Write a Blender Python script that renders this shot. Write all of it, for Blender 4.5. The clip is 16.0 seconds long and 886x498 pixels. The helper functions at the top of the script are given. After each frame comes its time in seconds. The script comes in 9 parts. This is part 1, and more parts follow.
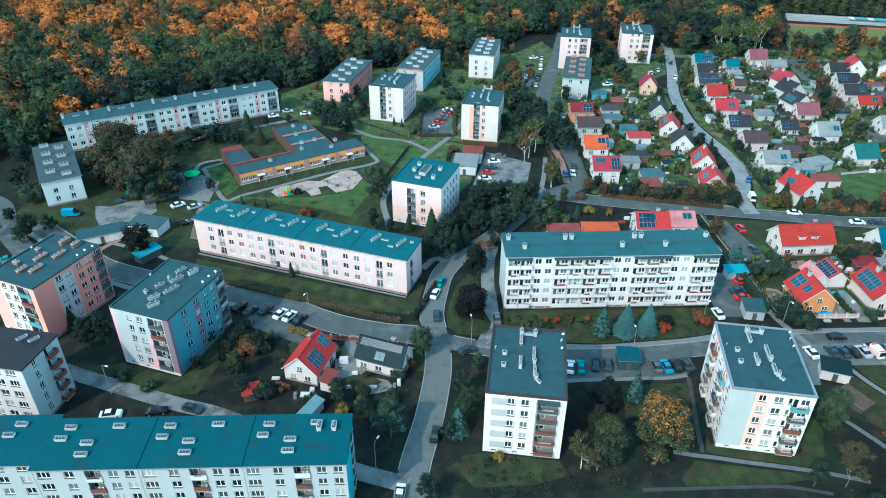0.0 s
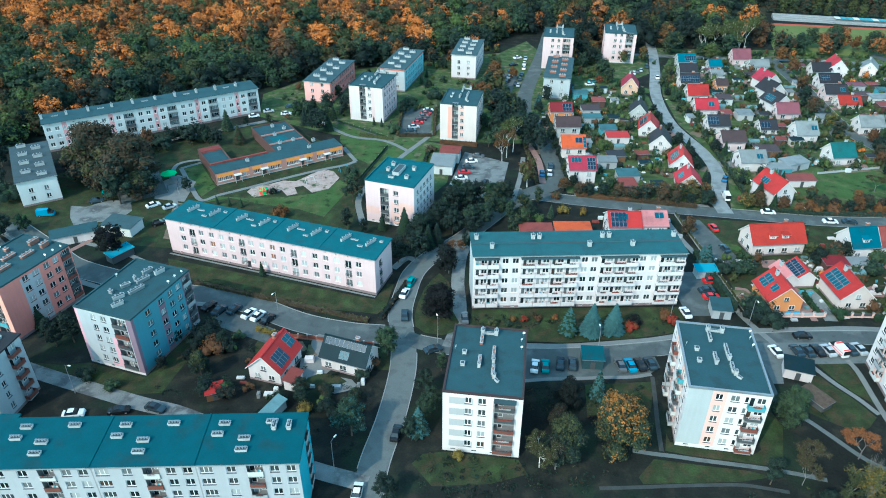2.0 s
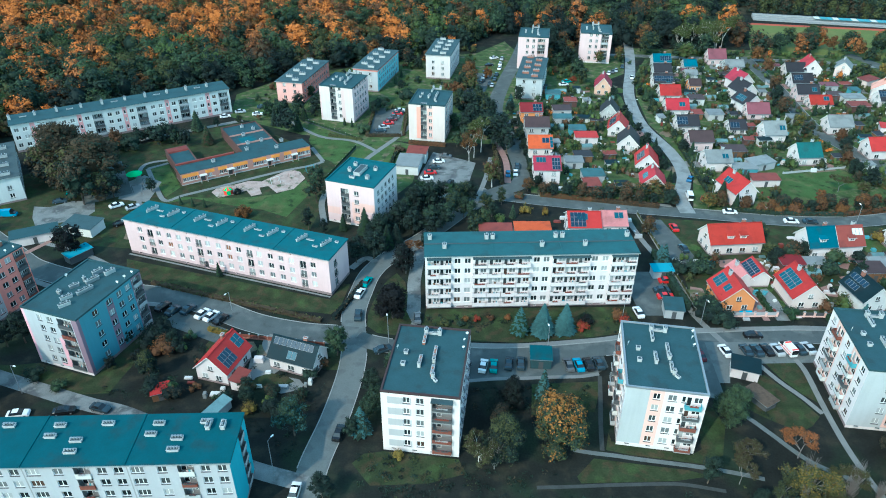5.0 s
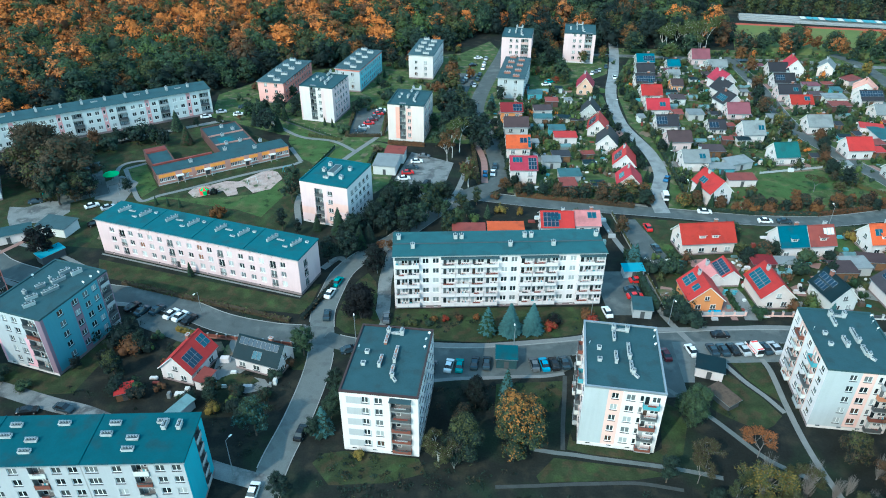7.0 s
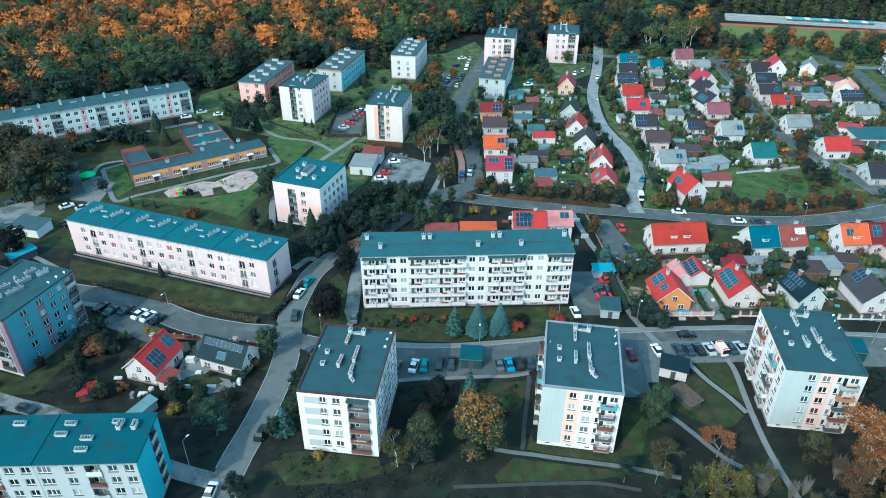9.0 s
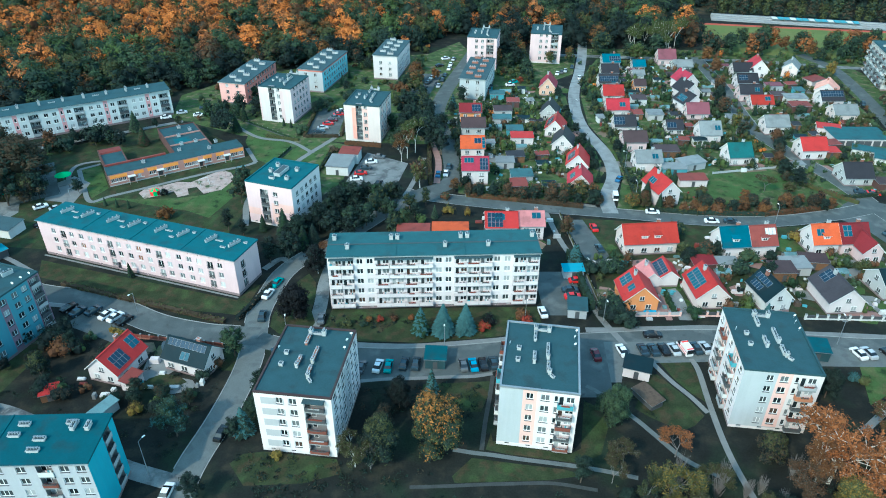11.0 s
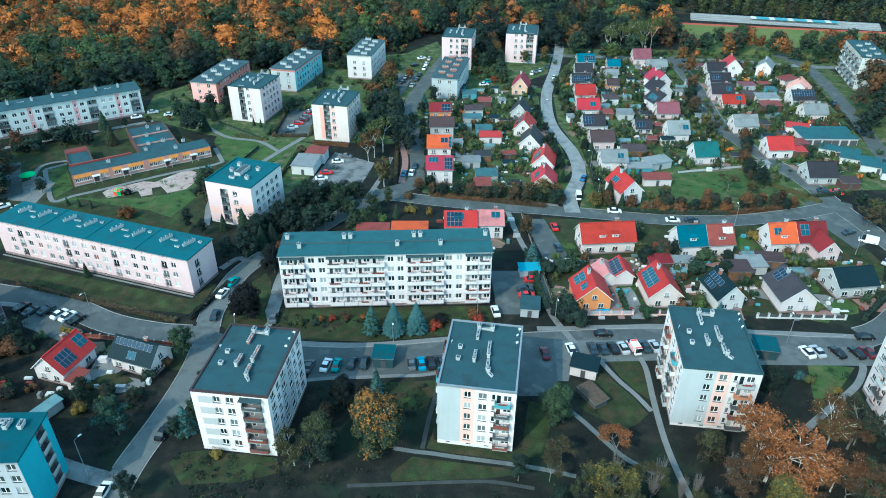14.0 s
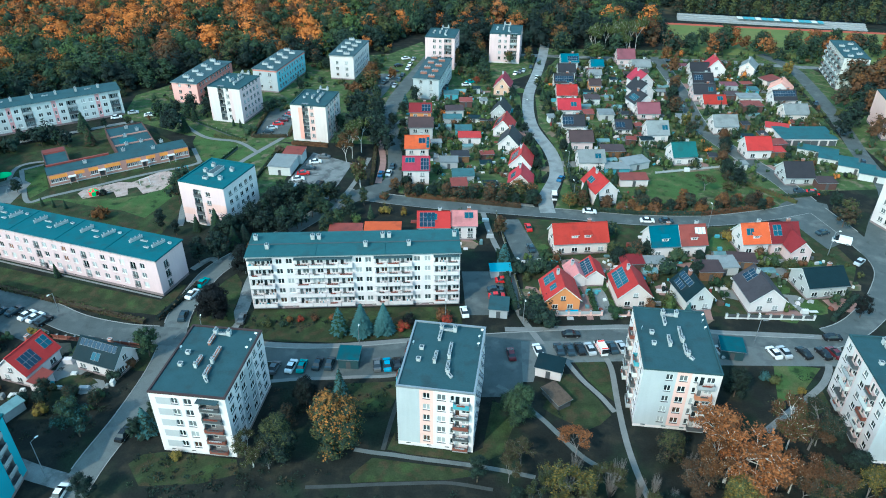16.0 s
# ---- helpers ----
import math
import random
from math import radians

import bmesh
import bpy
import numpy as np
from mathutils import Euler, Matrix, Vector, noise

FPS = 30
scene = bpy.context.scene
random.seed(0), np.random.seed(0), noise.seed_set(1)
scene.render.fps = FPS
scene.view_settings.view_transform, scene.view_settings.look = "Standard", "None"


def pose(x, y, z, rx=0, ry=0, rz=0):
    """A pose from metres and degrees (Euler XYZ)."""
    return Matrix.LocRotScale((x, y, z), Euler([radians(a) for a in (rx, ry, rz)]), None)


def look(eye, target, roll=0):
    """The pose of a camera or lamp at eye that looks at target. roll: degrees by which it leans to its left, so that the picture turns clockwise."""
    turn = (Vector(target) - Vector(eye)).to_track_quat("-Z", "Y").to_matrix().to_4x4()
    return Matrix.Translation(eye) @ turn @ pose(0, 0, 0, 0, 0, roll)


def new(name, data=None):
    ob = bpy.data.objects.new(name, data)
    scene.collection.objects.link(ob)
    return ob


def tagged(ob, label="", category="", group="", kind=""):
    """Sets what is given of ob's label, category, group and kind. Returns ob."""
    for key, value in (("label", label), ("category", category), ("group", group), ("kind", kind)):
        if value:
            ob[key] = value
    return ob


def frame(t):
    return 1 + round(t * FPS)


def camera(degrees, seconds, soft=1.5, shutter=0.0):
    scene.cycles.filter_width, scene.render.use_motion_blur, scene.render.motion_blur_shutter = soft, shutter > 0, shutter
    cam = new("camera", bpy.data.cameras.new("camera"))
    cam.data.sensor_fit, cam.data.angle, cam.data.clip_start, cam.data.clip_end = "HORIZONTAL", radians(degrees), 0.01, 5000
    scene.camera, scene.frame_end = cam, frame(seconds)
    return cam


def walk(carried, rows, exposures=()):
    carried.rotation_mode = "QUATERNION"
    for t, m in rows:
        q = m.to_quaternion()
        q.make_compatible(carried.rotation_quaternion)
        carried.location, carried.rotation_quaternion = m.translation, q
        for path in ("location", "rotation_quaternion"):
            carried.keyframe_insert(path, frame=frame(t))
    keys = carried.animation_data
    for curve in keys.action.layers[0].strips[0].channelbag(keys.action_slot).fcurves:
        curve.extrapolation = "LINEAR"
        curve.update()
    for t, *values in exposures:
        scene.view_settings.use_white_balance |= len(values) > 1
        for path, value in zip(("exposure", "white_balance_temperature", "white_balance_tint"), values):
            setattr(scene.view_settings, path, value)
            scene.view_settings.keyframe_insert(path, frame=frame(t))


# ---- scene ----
cam = camera(65.25, 16.0, soft=1.0)
# seconds, x, y, z, tilt, roll, yaw of the drone's slide to the right
PATH = [
    (0, 0.00, 0.00, 102.60, -32.163, 0.286, 0.0),
    (1, 3.79, -0.16, 102.68, -32.164, 0.275, -0.027),
    (2, 7.58, -0.36, 102.75, -32.165, 0.266, -0.055),
    (3, 11.35, -0.41, 102.75, -32.166, 0.258, -0.084),
    (4, 15.02, -0.54, 102.88, -32.166, 0.252, -0.115),
    (6.5, 24.19, -0.73, 103.08, -32.167, 0.242, -0.199),
    (7.5, 27.91, -0.90, 103.16, -32.166, 0.240, -0.235),
    (8.5, 31.66, -0.95, 103.23, -32.166, 0.240, -0.272),
    (9, 33.60, -0.94, 103.25, -32.165, 0.240, -0.291),
    (11.5, 43.25, -1.05, 103.41, -32.163, 0.248, -0.392),
    (12.5, 47.01, -1.24, 103.31, -32.162, 0.253, -0.434),
    (13.5, 50.63, -1.37, 103.34, -32.160, 0.260, -0.478),
    (14.5, 54.39, -1.26, 103.34, -32.158, 0.268, -0.524),
    (15.25, 57.20, -1.18, 103.40, -32.157, 0.275, -0.559),
    (16, 59.89, -1.12, 103.39, -32.155, 0.283, -0.595),
]
walk(cam, [(t, pose(x, y, z, 90 + tilt, 0, yaw) @ pose(0, 0, 0, 0, 0, roll)) for t, x, y, z, tilt, roll, yaw in PATH],
     [(0, 1.5, 5500, -28), (16, 1.5, 5500, -28)])

# ---- sky and sun: sun behind the camera to its left, about 41 degrees high ----
SUN_AZ, SUN_EL = 230.0, 40.0
world = bpy.data.worlds.new("sky")
scene.world = world
world.use_nodes = True
wn = world.node_tree.nodes
sky = wn.new("ShaderNodeTexSky")
sky.sky_type = "NISHITA"
sky.sun_disc = False
sky.sun_elevation = radians(SUN_EL)
sky.sun_rotation = radians(90 - SUN_AZ)
sky.air_density, sky.dust_density, sky.ozone_density = 1.2, 1.0, 2.5
wn["Background"].inputs["Strength"].default_value = 0.15
world.node_tree.links.new(sky.outputs["Color"], wn["Background"].inputs["Color"])
sun_data = bpy.data.lights.new("sun", "SUN")
sun_data.energy, sun_data.angle, sun_data.color = 1.4, radians(0.6), (0.965, 0.69, 0.65)
sun = new("sun", sun_data)
_d = Vector((math.cos(radians(SUN_AZ)) * math.cos(radians(SUN_EL)), math.sin(radians(SUN_AZ)) * math.cos(radians(SUN_EL)), math.sin(radians(SUN_EL))))
sun.matrix_basis = look(_d * 300, (0, 0, 0))

# ---- materials ----
MATS = {}


def _arith(nt, op, a, b):
    n = nt.nodes.new("ShaderNodeMath")
    n.operation = op
    for i, v in enumerate((a, b)):
        if isinstance(v, (int, float)):
            n.inputs[i].default_value = v
        else:
            nt.links.new(v, n.inputs[i])
    return n.outputs[0]


def _noise(nt, pos, scale, detail=3.0):
    n = nt.nodes.new("ShaderNodeTexNoise")
    n.inputs["Scale"].default_value, n.inputs["Detail"].default_value = scale, detail
    nt.links.new(pos, n.inputs["Vector"])
    return n.outputs["Fac"]


def mat(name, col, rough=0.85, var=0.12, size=3.0, fine=0.3, bump=0.0, metal=0.0, streak=0.0, rnd=0.0, island=0.0, spec=0.25, patch=None, patch2=None):
    """Base colour varied at two sizes (metres), by piece and by streaks; patch: (colour, size, threshold)."""
    m = bpy.data.materials.new(name)
    m.use_nodes = True
    nt = m.node_tree
    bs = nt.nodes["Principled BSDF"]
    geo = nt.nodes.new("ShaderNodeNewGeometry")
    pos = geo.outputs["Position"]
    value = _arith(nt, "ADD", 1.0, 0.0)
    if var:
        a = _arith(nt, "MULTIPLY", _arith(nt, "SUBTRACT", _noise(nt, pos, 1 / size), 0.5), 3.2 * var)
        b = _arith(nt, "MULTIPLY", _arith(nt, "SUBTRACT", _noise(nt, pos, 1 / fine, 2.0), 0.5), 2.2 * var)
        value = _arith(nt, "ADD", value, _arith(nt, "ADD", a, b))
    if streak:
        mp = nt.nodes.new("ShaderNodeVectorMath")
        mp.operation = "MULTIPLY"
        mp.inputs[1].default_value = (1.3, 1.3, 0.12)
        nt.links.new(pos, mp.inputs[0])
        value = _arith(nt, "ADD", value, _arith(nt, "MULTIPLY", _arith(nt, "SUBTRACT", _noise(nt, mp.outputs[0], 1.0), 0.5), 2.5 * streak))
    if rnd:
        info = nt.nodes.new("ShaderNodeObjectInfo")
        value = _arith(nt, "ADD", value, _arith(nt, "MULTIPLY", _arith(nt, "SUBTRACT", info.outputs["Random"], 0.5), 2 * rnd))
    if island:
        value = _arith(nt, "ADD", value, _arith(nt, "MULTIPLY", _arith(nt, "SUBTRACT", geo.outputs["Random Per Island"], 0.5), 2 * island))
    base = nt.nodes.new("ShaderNodeRGB")
    base.outputs[0].default_value = (*col, 1)
    colour = base.outputs[0]
    for p in (patch, patch2):
        if p:
            ramp = nt.nodes.new("ShaderNodeMapRange")
            ramp.inputs["From Min"].default_value, ramp.inputs["From Max"].default_value = p[2] - 0.06, p[2] + 0.06
            nt.links.new(_noise(nt, pos, 1 / p[1], 5.0), ramp.inputs["Value"])
            mix = nt.nodes.new("ShaderNodeMix")
            mix.data_type = "RGBA"
            nt.links.new(ramp.outputs["Result"], mix.inputs["Factor"])
            nt.links.new(colour, mix.inputs["A"])
            mix.inputs["B"].default_value = (*p[0], 1)
            colour = mix.outputs["Result"]
    sc = nt.nodes.new("ShaderNodeVectorMath")
    sc.operation = "SCALE"
    nt.links.new(colour, sc.inputs[0])
    nt.links.new(_arith(nt, "MAXIMUM", value, 0.05), sc.inputs["Scale"])
    nt.links.new(sc.outputs[0], bs.inputs["Base Color"])
    bs.inputs["Roughness"].default_value, bs.inputs["Metallic"].default_value = rough, metal
    bs.inputs["Specular IOR Level"].default_value = spec
    if bump:
        bn = nt.nodes.new("ShaderNodeBump")
        bn.inputs["Strength"].default_value, bn.inputs["Distance"].default_value = bump, 0.1
        nt.links.new(_noise(nt, pos, 1 / fine, 4.0), bn.inputs["Height"])
        nt.links.new(bn.outputs[0], bs.inputs["Normal"])
    MATS[name] = m
    return m


def plaster(name, col, streak=0.07):
    return mat(name, col, 0.9, 0.05, 4.0, 0.25, 0.15, streak=streak)


def roofing(name, col, rnd=0.0, rough=0.7):
    return mat(name, col, rough, 0.13, 2.2, 0.35, 0.25, streak=0.0, rnd=rnd, spec=0.12, patch=(tuple(c * 0.72 + 0.008 for c in col), 3.5, 0.6))


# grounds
# grass also carries foreground shade in its dark base, lawn sunlight in its brighter one
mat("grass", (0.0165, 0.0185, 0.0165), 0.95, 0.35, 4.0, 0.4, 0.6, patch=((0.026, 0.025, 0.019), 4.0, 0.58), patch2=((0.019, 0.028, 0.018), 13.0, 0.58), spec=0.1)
mat("lawn", (0.055, 0.092, 0.03), 0.95, 0.34, 4.0, 0.35, 0.6, patch=((0.08, 0.092, 0.038), 5.0, 0.56), patch2=((0.024, 0.042, 0.017), 3.0, 0.62), spec=0.1)
mat("garden_grass", (0.062, 0.092, 0.034), 0.95, 0.38, 3.5, 0.35, 0.6, patch=((0.14, 0.122, 0.08), 3.0, 0.58), patch2=((0.034, 0.05, 0.024), 4.5, 0.6), spec=0.1)
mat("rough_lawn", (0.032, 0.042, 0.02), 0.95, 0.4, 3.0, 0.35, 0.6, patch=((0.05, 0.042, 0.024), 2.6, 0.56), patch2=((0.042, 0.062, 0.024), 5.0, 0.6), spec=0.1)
mat("forest_soil", (0.03, 0.032, 0.02), 0.95, 0.4, 6.0, 0.6, 0.6, patch=((0.07, 0.045, 0.02), 5.0, 0.55))
mat("asphalt", (0.078, 0.09, 0.09), 0.88, 0.16, 3.0, 0.25, 0.3, patch=((0.11, 0.12, 0.118), 6.0, 0.58), patch2=((0.06, 0.066, 0.068), 2.5, 0.66))
mat("asphalt_worn", (0.178, 0.186, 0.182), 0.9, 0.24, 3.0, 0.3, 0.3, patch=((0.085, 0.09, 0.092), 4.0, 0.54), patch2=((0.2, 0.198, 0.188), 2.0, 0.64))
mat("lane_pale", (0.23, 0.242, 0.24), 0.9, 0.2, 3.0, 0.3, 0.3, patch=((0.17, 0.18, 0.18), 4.0, 0.58))
mat("asphalt_pale", (0.125, 0.138, 0.136), 0.9, 0.16, 3.0, 0.3, 0.3, patch=((0.09, 0.1, 0.1), 3.0, 0.58))
mat("concrete_path", (0.172, 0.176, 0.17), 0.9, 0.15, 2.0, 0.3, 0.2)
# paving of the dim footpaths, darkened: their shade is put into the colour
mat("path_dark", (0.048, 0.052, 0.05), 0.92, 0.25, 2.0, 0.3, 0.2)
mat("cap_dark", (0.055, 0.075, 0.085), 0.8, 0.15, 1.0, 0.2)
mat("paving_pink", (0.247, 0.15, 0.131), 0.9, 0.15, 1.5, 0.25, 0.2)
mat("sand", (0.37, 0.275, 0.24), 0.95, 0.3, 2.0, 0.4, 0.3, patch=((0.06, 0.08, 0.035), 3.0, 0.6), patch2=((0.34, 0.275, 0.245), 2.0, 0.58))
mat("bare_earth", (0.16, 0.12, 0.085), 0.95, 0.25, 3.0, 0.4, 0.4, patch=((0.07, 0.085, 0.035), 5.0, 0.6))
mat("kerb_stone", (0.27, 0.27, 0.26), 0.85, 0.15, 1.0, 0.2)
mat("pitch_grass", (0.11, 0.135, 0.037), 0.95, 0.16, 14.0, 1.5, patch=((0.14, 0.14, 0.045), 18.0, 0.55))
mat("running_track", (0.36, 0.075, 0.045), 0.9, 0.1, 4.0, 0.4)
mat("concrete", (0.264, 0.268, 0.264), 0.85, 0.15, 2.0, 0.3, 0.2, streak=0.08)
# walls
plaster("white", (0.61, 0.55, 0.54))
plaster("cool_white", (0.415, 0.432, 0.446))
plaster("panel_white", (0.675, 0.61, 0.605))
# front slab's lilac wall, darkened: its facade's shade is put into the colour
plaster("pale_lilac", (0.40, 0.405, 0.43))
plaster("salmon_pink", (0.72, 0.40, 0.36))
plaster("band_dark", (0.27, 0.265, 0.275))
plaster("grey_band", (0.403, 0.395, 0.403))
plaster("pale_pink", (0.64, 0.475, 0.475))
plaster("pink", (0.605, 0.462, 0.454))
plaster("salmon", (0.74, 0.36, 0.29))
plaster("salmon_deep", (0.60, 0.22, 0.18))
plaster("peach", (0.68, 0.445, 0.395))
plaster("sky_blue", (0.105, 0.25, 0.305))
plaster("cyan", (0.10, 0.36, 0.44))
plaster("light_blue", (0.252, 0.487, 0.538))
plaster("mauve", (0.21, 0.145, 0.185))
plaster("rose", (0.66, 0.37, 0.42))
plaster("ice_grey", (0.56, 0.575, 0.57))
plaster("stair_pink", (0.6, 0.3, 0.31))
plaster("cream", (0.62, 0.525, 0.49))
plaster("yellow", (0.6, 0.38, 0.28))
plaster("orange", (0.605, 0.244, 0.0924))
plaster("kinder_brick", (0.42, 0.22, 0.18))
plaster("orange_bright", (0.78, 0.30, 0.07))
plaster("grey", (0.42, 0.42, 0.412))
plaster("lgrey", (0.571, 0.571, 0.554))
plaster("brick", (0.095, 0.052, 0.046))
plaster("plinth", (0.22, 0.17, 0.17))
# loggia recess plaster, darkened: the recess's shade is put into its colour
plaster("loggia_shade", (0.2, 0.205, 0.21))
mat("wood_weathered", (0.082, 0.06, 0.045), 0.9, 0.3, 1.0, 0.3, 0.3)
mat("wood_brown", (0.16, 0.085, 0.045), 0.8, 0.2, 1.0, 0.2)
# roofs
roofing("roof_teal", (0.02, 0.098, 0.118))
roofing("roof_teal_deep", (0.013, 0.072, 0.09))
roofing("roof_slab", (0.034, 0.094, 0.106))
roofing("roof_petrol", (0.034, 0.071, 0.082))
roofing("roof_slategrey", (0.05, 0.082, 0.092))
roofing("flat_grey", (0.055, 0.075, 0.082))
for _n, _c in (("r_red", (0.34, 0.03, 0.03)), ("r_orange_red", (0.32, 0.032, 0.024)), ("r_orange", (0.46, 0.085, 0.03)), ("r_crimson", (0.33, 0.028, 0.042)),
               ("r_magenta", (0.28, 0.03, 0.055)), ("r_maroon", (0.16, 0.02, 0.025)), ("r_rust", (0.19, 0.048, 0.04)), ("r_plum", (0.17, 0.06, 0.075)),
               ("r_brown", (0.06, 0.04, 0.041)), ("r_dgrey", (0.03, 0.029, 0.034)), ("r_slate", (0.009, 0.022, 0.028)), ("r_grey", (0.055, 0.05, 0.058)),
               ("r_lgrey", (0.19, 0.20, 0.20)), ("r_teal", (0.014, 0.10, 0.14)), ("r_green_teal", (0.03, 0.12, 0.12)), ("r_shed_teal", (0.055, 0.115, 0.125)), ("r_pale_teal", (0.14, 0.225, 0.235)), ("r_pinkred", (0.50, 0.20, 0.20)), ("r_salmon", (0.62, 0.30, 0.23))):
    roofing(_n, _c, 0.12, 0.6)
# small parts
mat("frame_white", (0.722, 0.722, 0.704), 0.5, 0.03)
# dark sills stand for the shadow under windows; also backs openings as unlit inside
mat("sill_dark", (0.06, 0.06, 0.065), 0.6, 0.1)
mat("metal_trim", (0.45, 0.47, 0.48), 0.45, 0.1, metal=0.6, spec=0.4)
mat("zinc", (0.28, 0.30, 0.32), 0.5, 0.12, metal=0.4)
mat("rail_dark", (0.05, 0.055, 0.06), 0.5, 0.1)
mat("chimney_white", (0.38, 0.39, 0.39), 0.9, 0.2, 0.8, 0.2)
mat("chimney_brick", (0.26, 0.12, 0.09), 0.9, 0.2, 0.8, 0.2)
mat("solar", (0.012, 0.03, 0.055), 0.15, 0.1, spec=0.5)
mat("solar_blue", (0.014, 0.07, 0.10), 0.15, 0.1, spec=0.5)
mat("solar_frame", (0.2, 0.22, 0.24), 0.4, 0.05)
mat("p_white", (0.578, 0.578, 0.561), 0.8, 0.08)
mat("p_rust", (0.16, 0.055, 0.04), 0.8, 0.15)
mat("p_teal", (0.10, 0.30, 0.35), 0.8, 0.1)
mat("p_orange", (0.42, 0.18, 0.1), 0.8, 0.1)
mat("p_grey", (0.36, 0.37, 0.38), 0.7, 0.1)
mat("p_dark", (0.07, 0.075, 0.08), 0.7, 0.1)
mat("p_pink", (0.5, 0.34, 0.32), 0.8, 0.1)
mat("dish_white", (0.75, 0.75, 0.75), 0.5, 0.05)
mat("awning_green", (0.05, 0.55, 0.16), 0.7, 0.1)
mat("plastic_blue", (0.05, 0.25, 0.33), 0.6, 0.1)
mat("pool_blue", (0.03, 0.35, 0.62), 0.4, 0.1)
mat("play_red", (0.65, 0.05, 0.04), 0.6, 0.1)
mat("flower_red", (0.26, 0.04, 0.035), 0.9, 0.3)
mat("tyre", (0.02, 0.02, 0.022), 0.9, 0.1)
mat("car_glass", (0.015, 0.02, 0.025), 0.08, 0.0, spec=0.6)
mat("lamp_glow_off", (0.8, 0.8, 0.78), 0.4, 0.0)
mat("bark", (0.09, 0.07, 0.055), 0.95, 0.3, 0.6, 0.1)
mat("bark_birch", (0.50, 0.48, 0.45), 0.9, 0.3, 0.5, 0.15)
mat("twig_grey", (0.17, 0.16, 0.155), 0.95, 0.2, 0.6, 0.1)
for _n, _c in (("car_white", (0.75, 0.75, 0.75)), ("car_black", (0.012, 0.013, 0.015)), ("car_grey", (0.10, 0.11, 0.12)), ("car_silver", (0.42, 0.44, 0.46)), ("car_red", (0.50, 0.02, 0.025)),
               ("car_blue", (0.03, 0.12, 0.25)), ("car_teal", (0.01, 0.26, 0.26)), ("car_dark", (0.03, 0.05, 0.065)), ("car_orange", (0.7, 0.22, 0.03)), ("car_sky", (0.04, 0.26, 0.42)), ("car_wine", (0.11, 0.018, 0.025))):
    mat(_n, _c, 0.25, 0.03, metal=0.0, spec=0.5)
# deep, dark and green hold some extra blue: distance haze put into the leaves
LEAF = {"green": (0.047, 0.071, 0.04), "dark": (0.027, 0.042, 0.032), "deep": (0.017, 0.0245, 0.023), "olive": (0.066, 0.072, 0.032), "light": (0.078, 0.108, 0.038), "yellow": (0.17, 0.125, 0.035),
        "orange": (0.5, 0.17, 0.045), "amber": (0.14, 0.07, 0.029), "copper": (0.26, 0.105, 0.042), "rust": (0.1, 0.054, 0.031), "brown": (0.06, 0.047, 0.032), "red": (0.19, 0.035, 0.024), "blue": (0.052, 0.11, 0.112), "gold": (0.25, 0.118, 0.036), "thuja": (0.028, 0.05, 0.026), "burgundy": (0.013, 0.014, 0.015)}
for _n, _c in LEAF.items():
    mat("leaf_" + _n, _c, 0.85, 0.2, 4.0, 0.8, island=0.16, spec=0.04)


def pane_material(key, name, stops):
    """Window glass: mostly dark, here and there pale with curtains."""
    m = bpy.data.materials.new(name)
    m.use_nodes = True
    nt = m.node_tree
    bs = nt.nodes["Principled BSDF"]
    info = nt.nodes.new("ShaderNodeObjectInfo")
    ramp = nt.nodes.new("ShaderNodeValToRGB")
    ramp.color_ramp.interpolation = "CONSTANT"
    for i, (p, c) in enumerate(stops):
        e = ramp.color_ramp.elements[i] if i < 2 else ramp.color_ramp.elements.new(p)
        e.position, e.color = p, (*c, 1)
    nt.links.new(info.outputs["Random"], ramp.inputs[0])
    nt.links.new(ramp.outputs[0], bs.inputs["Base Color"])
    bs.inputs["Roughness"].default_value = 0.12
    MATS[key] = m


pane_material("glass", "window_glass", ((0.0, (0.015, 0.022, 0.026)), (0.34, (0.05, 0.06, 0.065)), (0.56, (0.14, 0.15, 0.155)), (0.78, (0.36, 0.37, 0.37)), (0.95, (0.07, 0.045, 0.035))))
pane_material("glass_curtain", "curtained_glass", ((0.0, (0.03, 0.04, 0.045)), (0.25, (0.16, 0.17, 0.18)), (0.45, (0.42, 0.43, 0.43)), (0.75, (0.6, 0.6, 0.58)), (0.94, (0.25, 0.12, 0.08))))


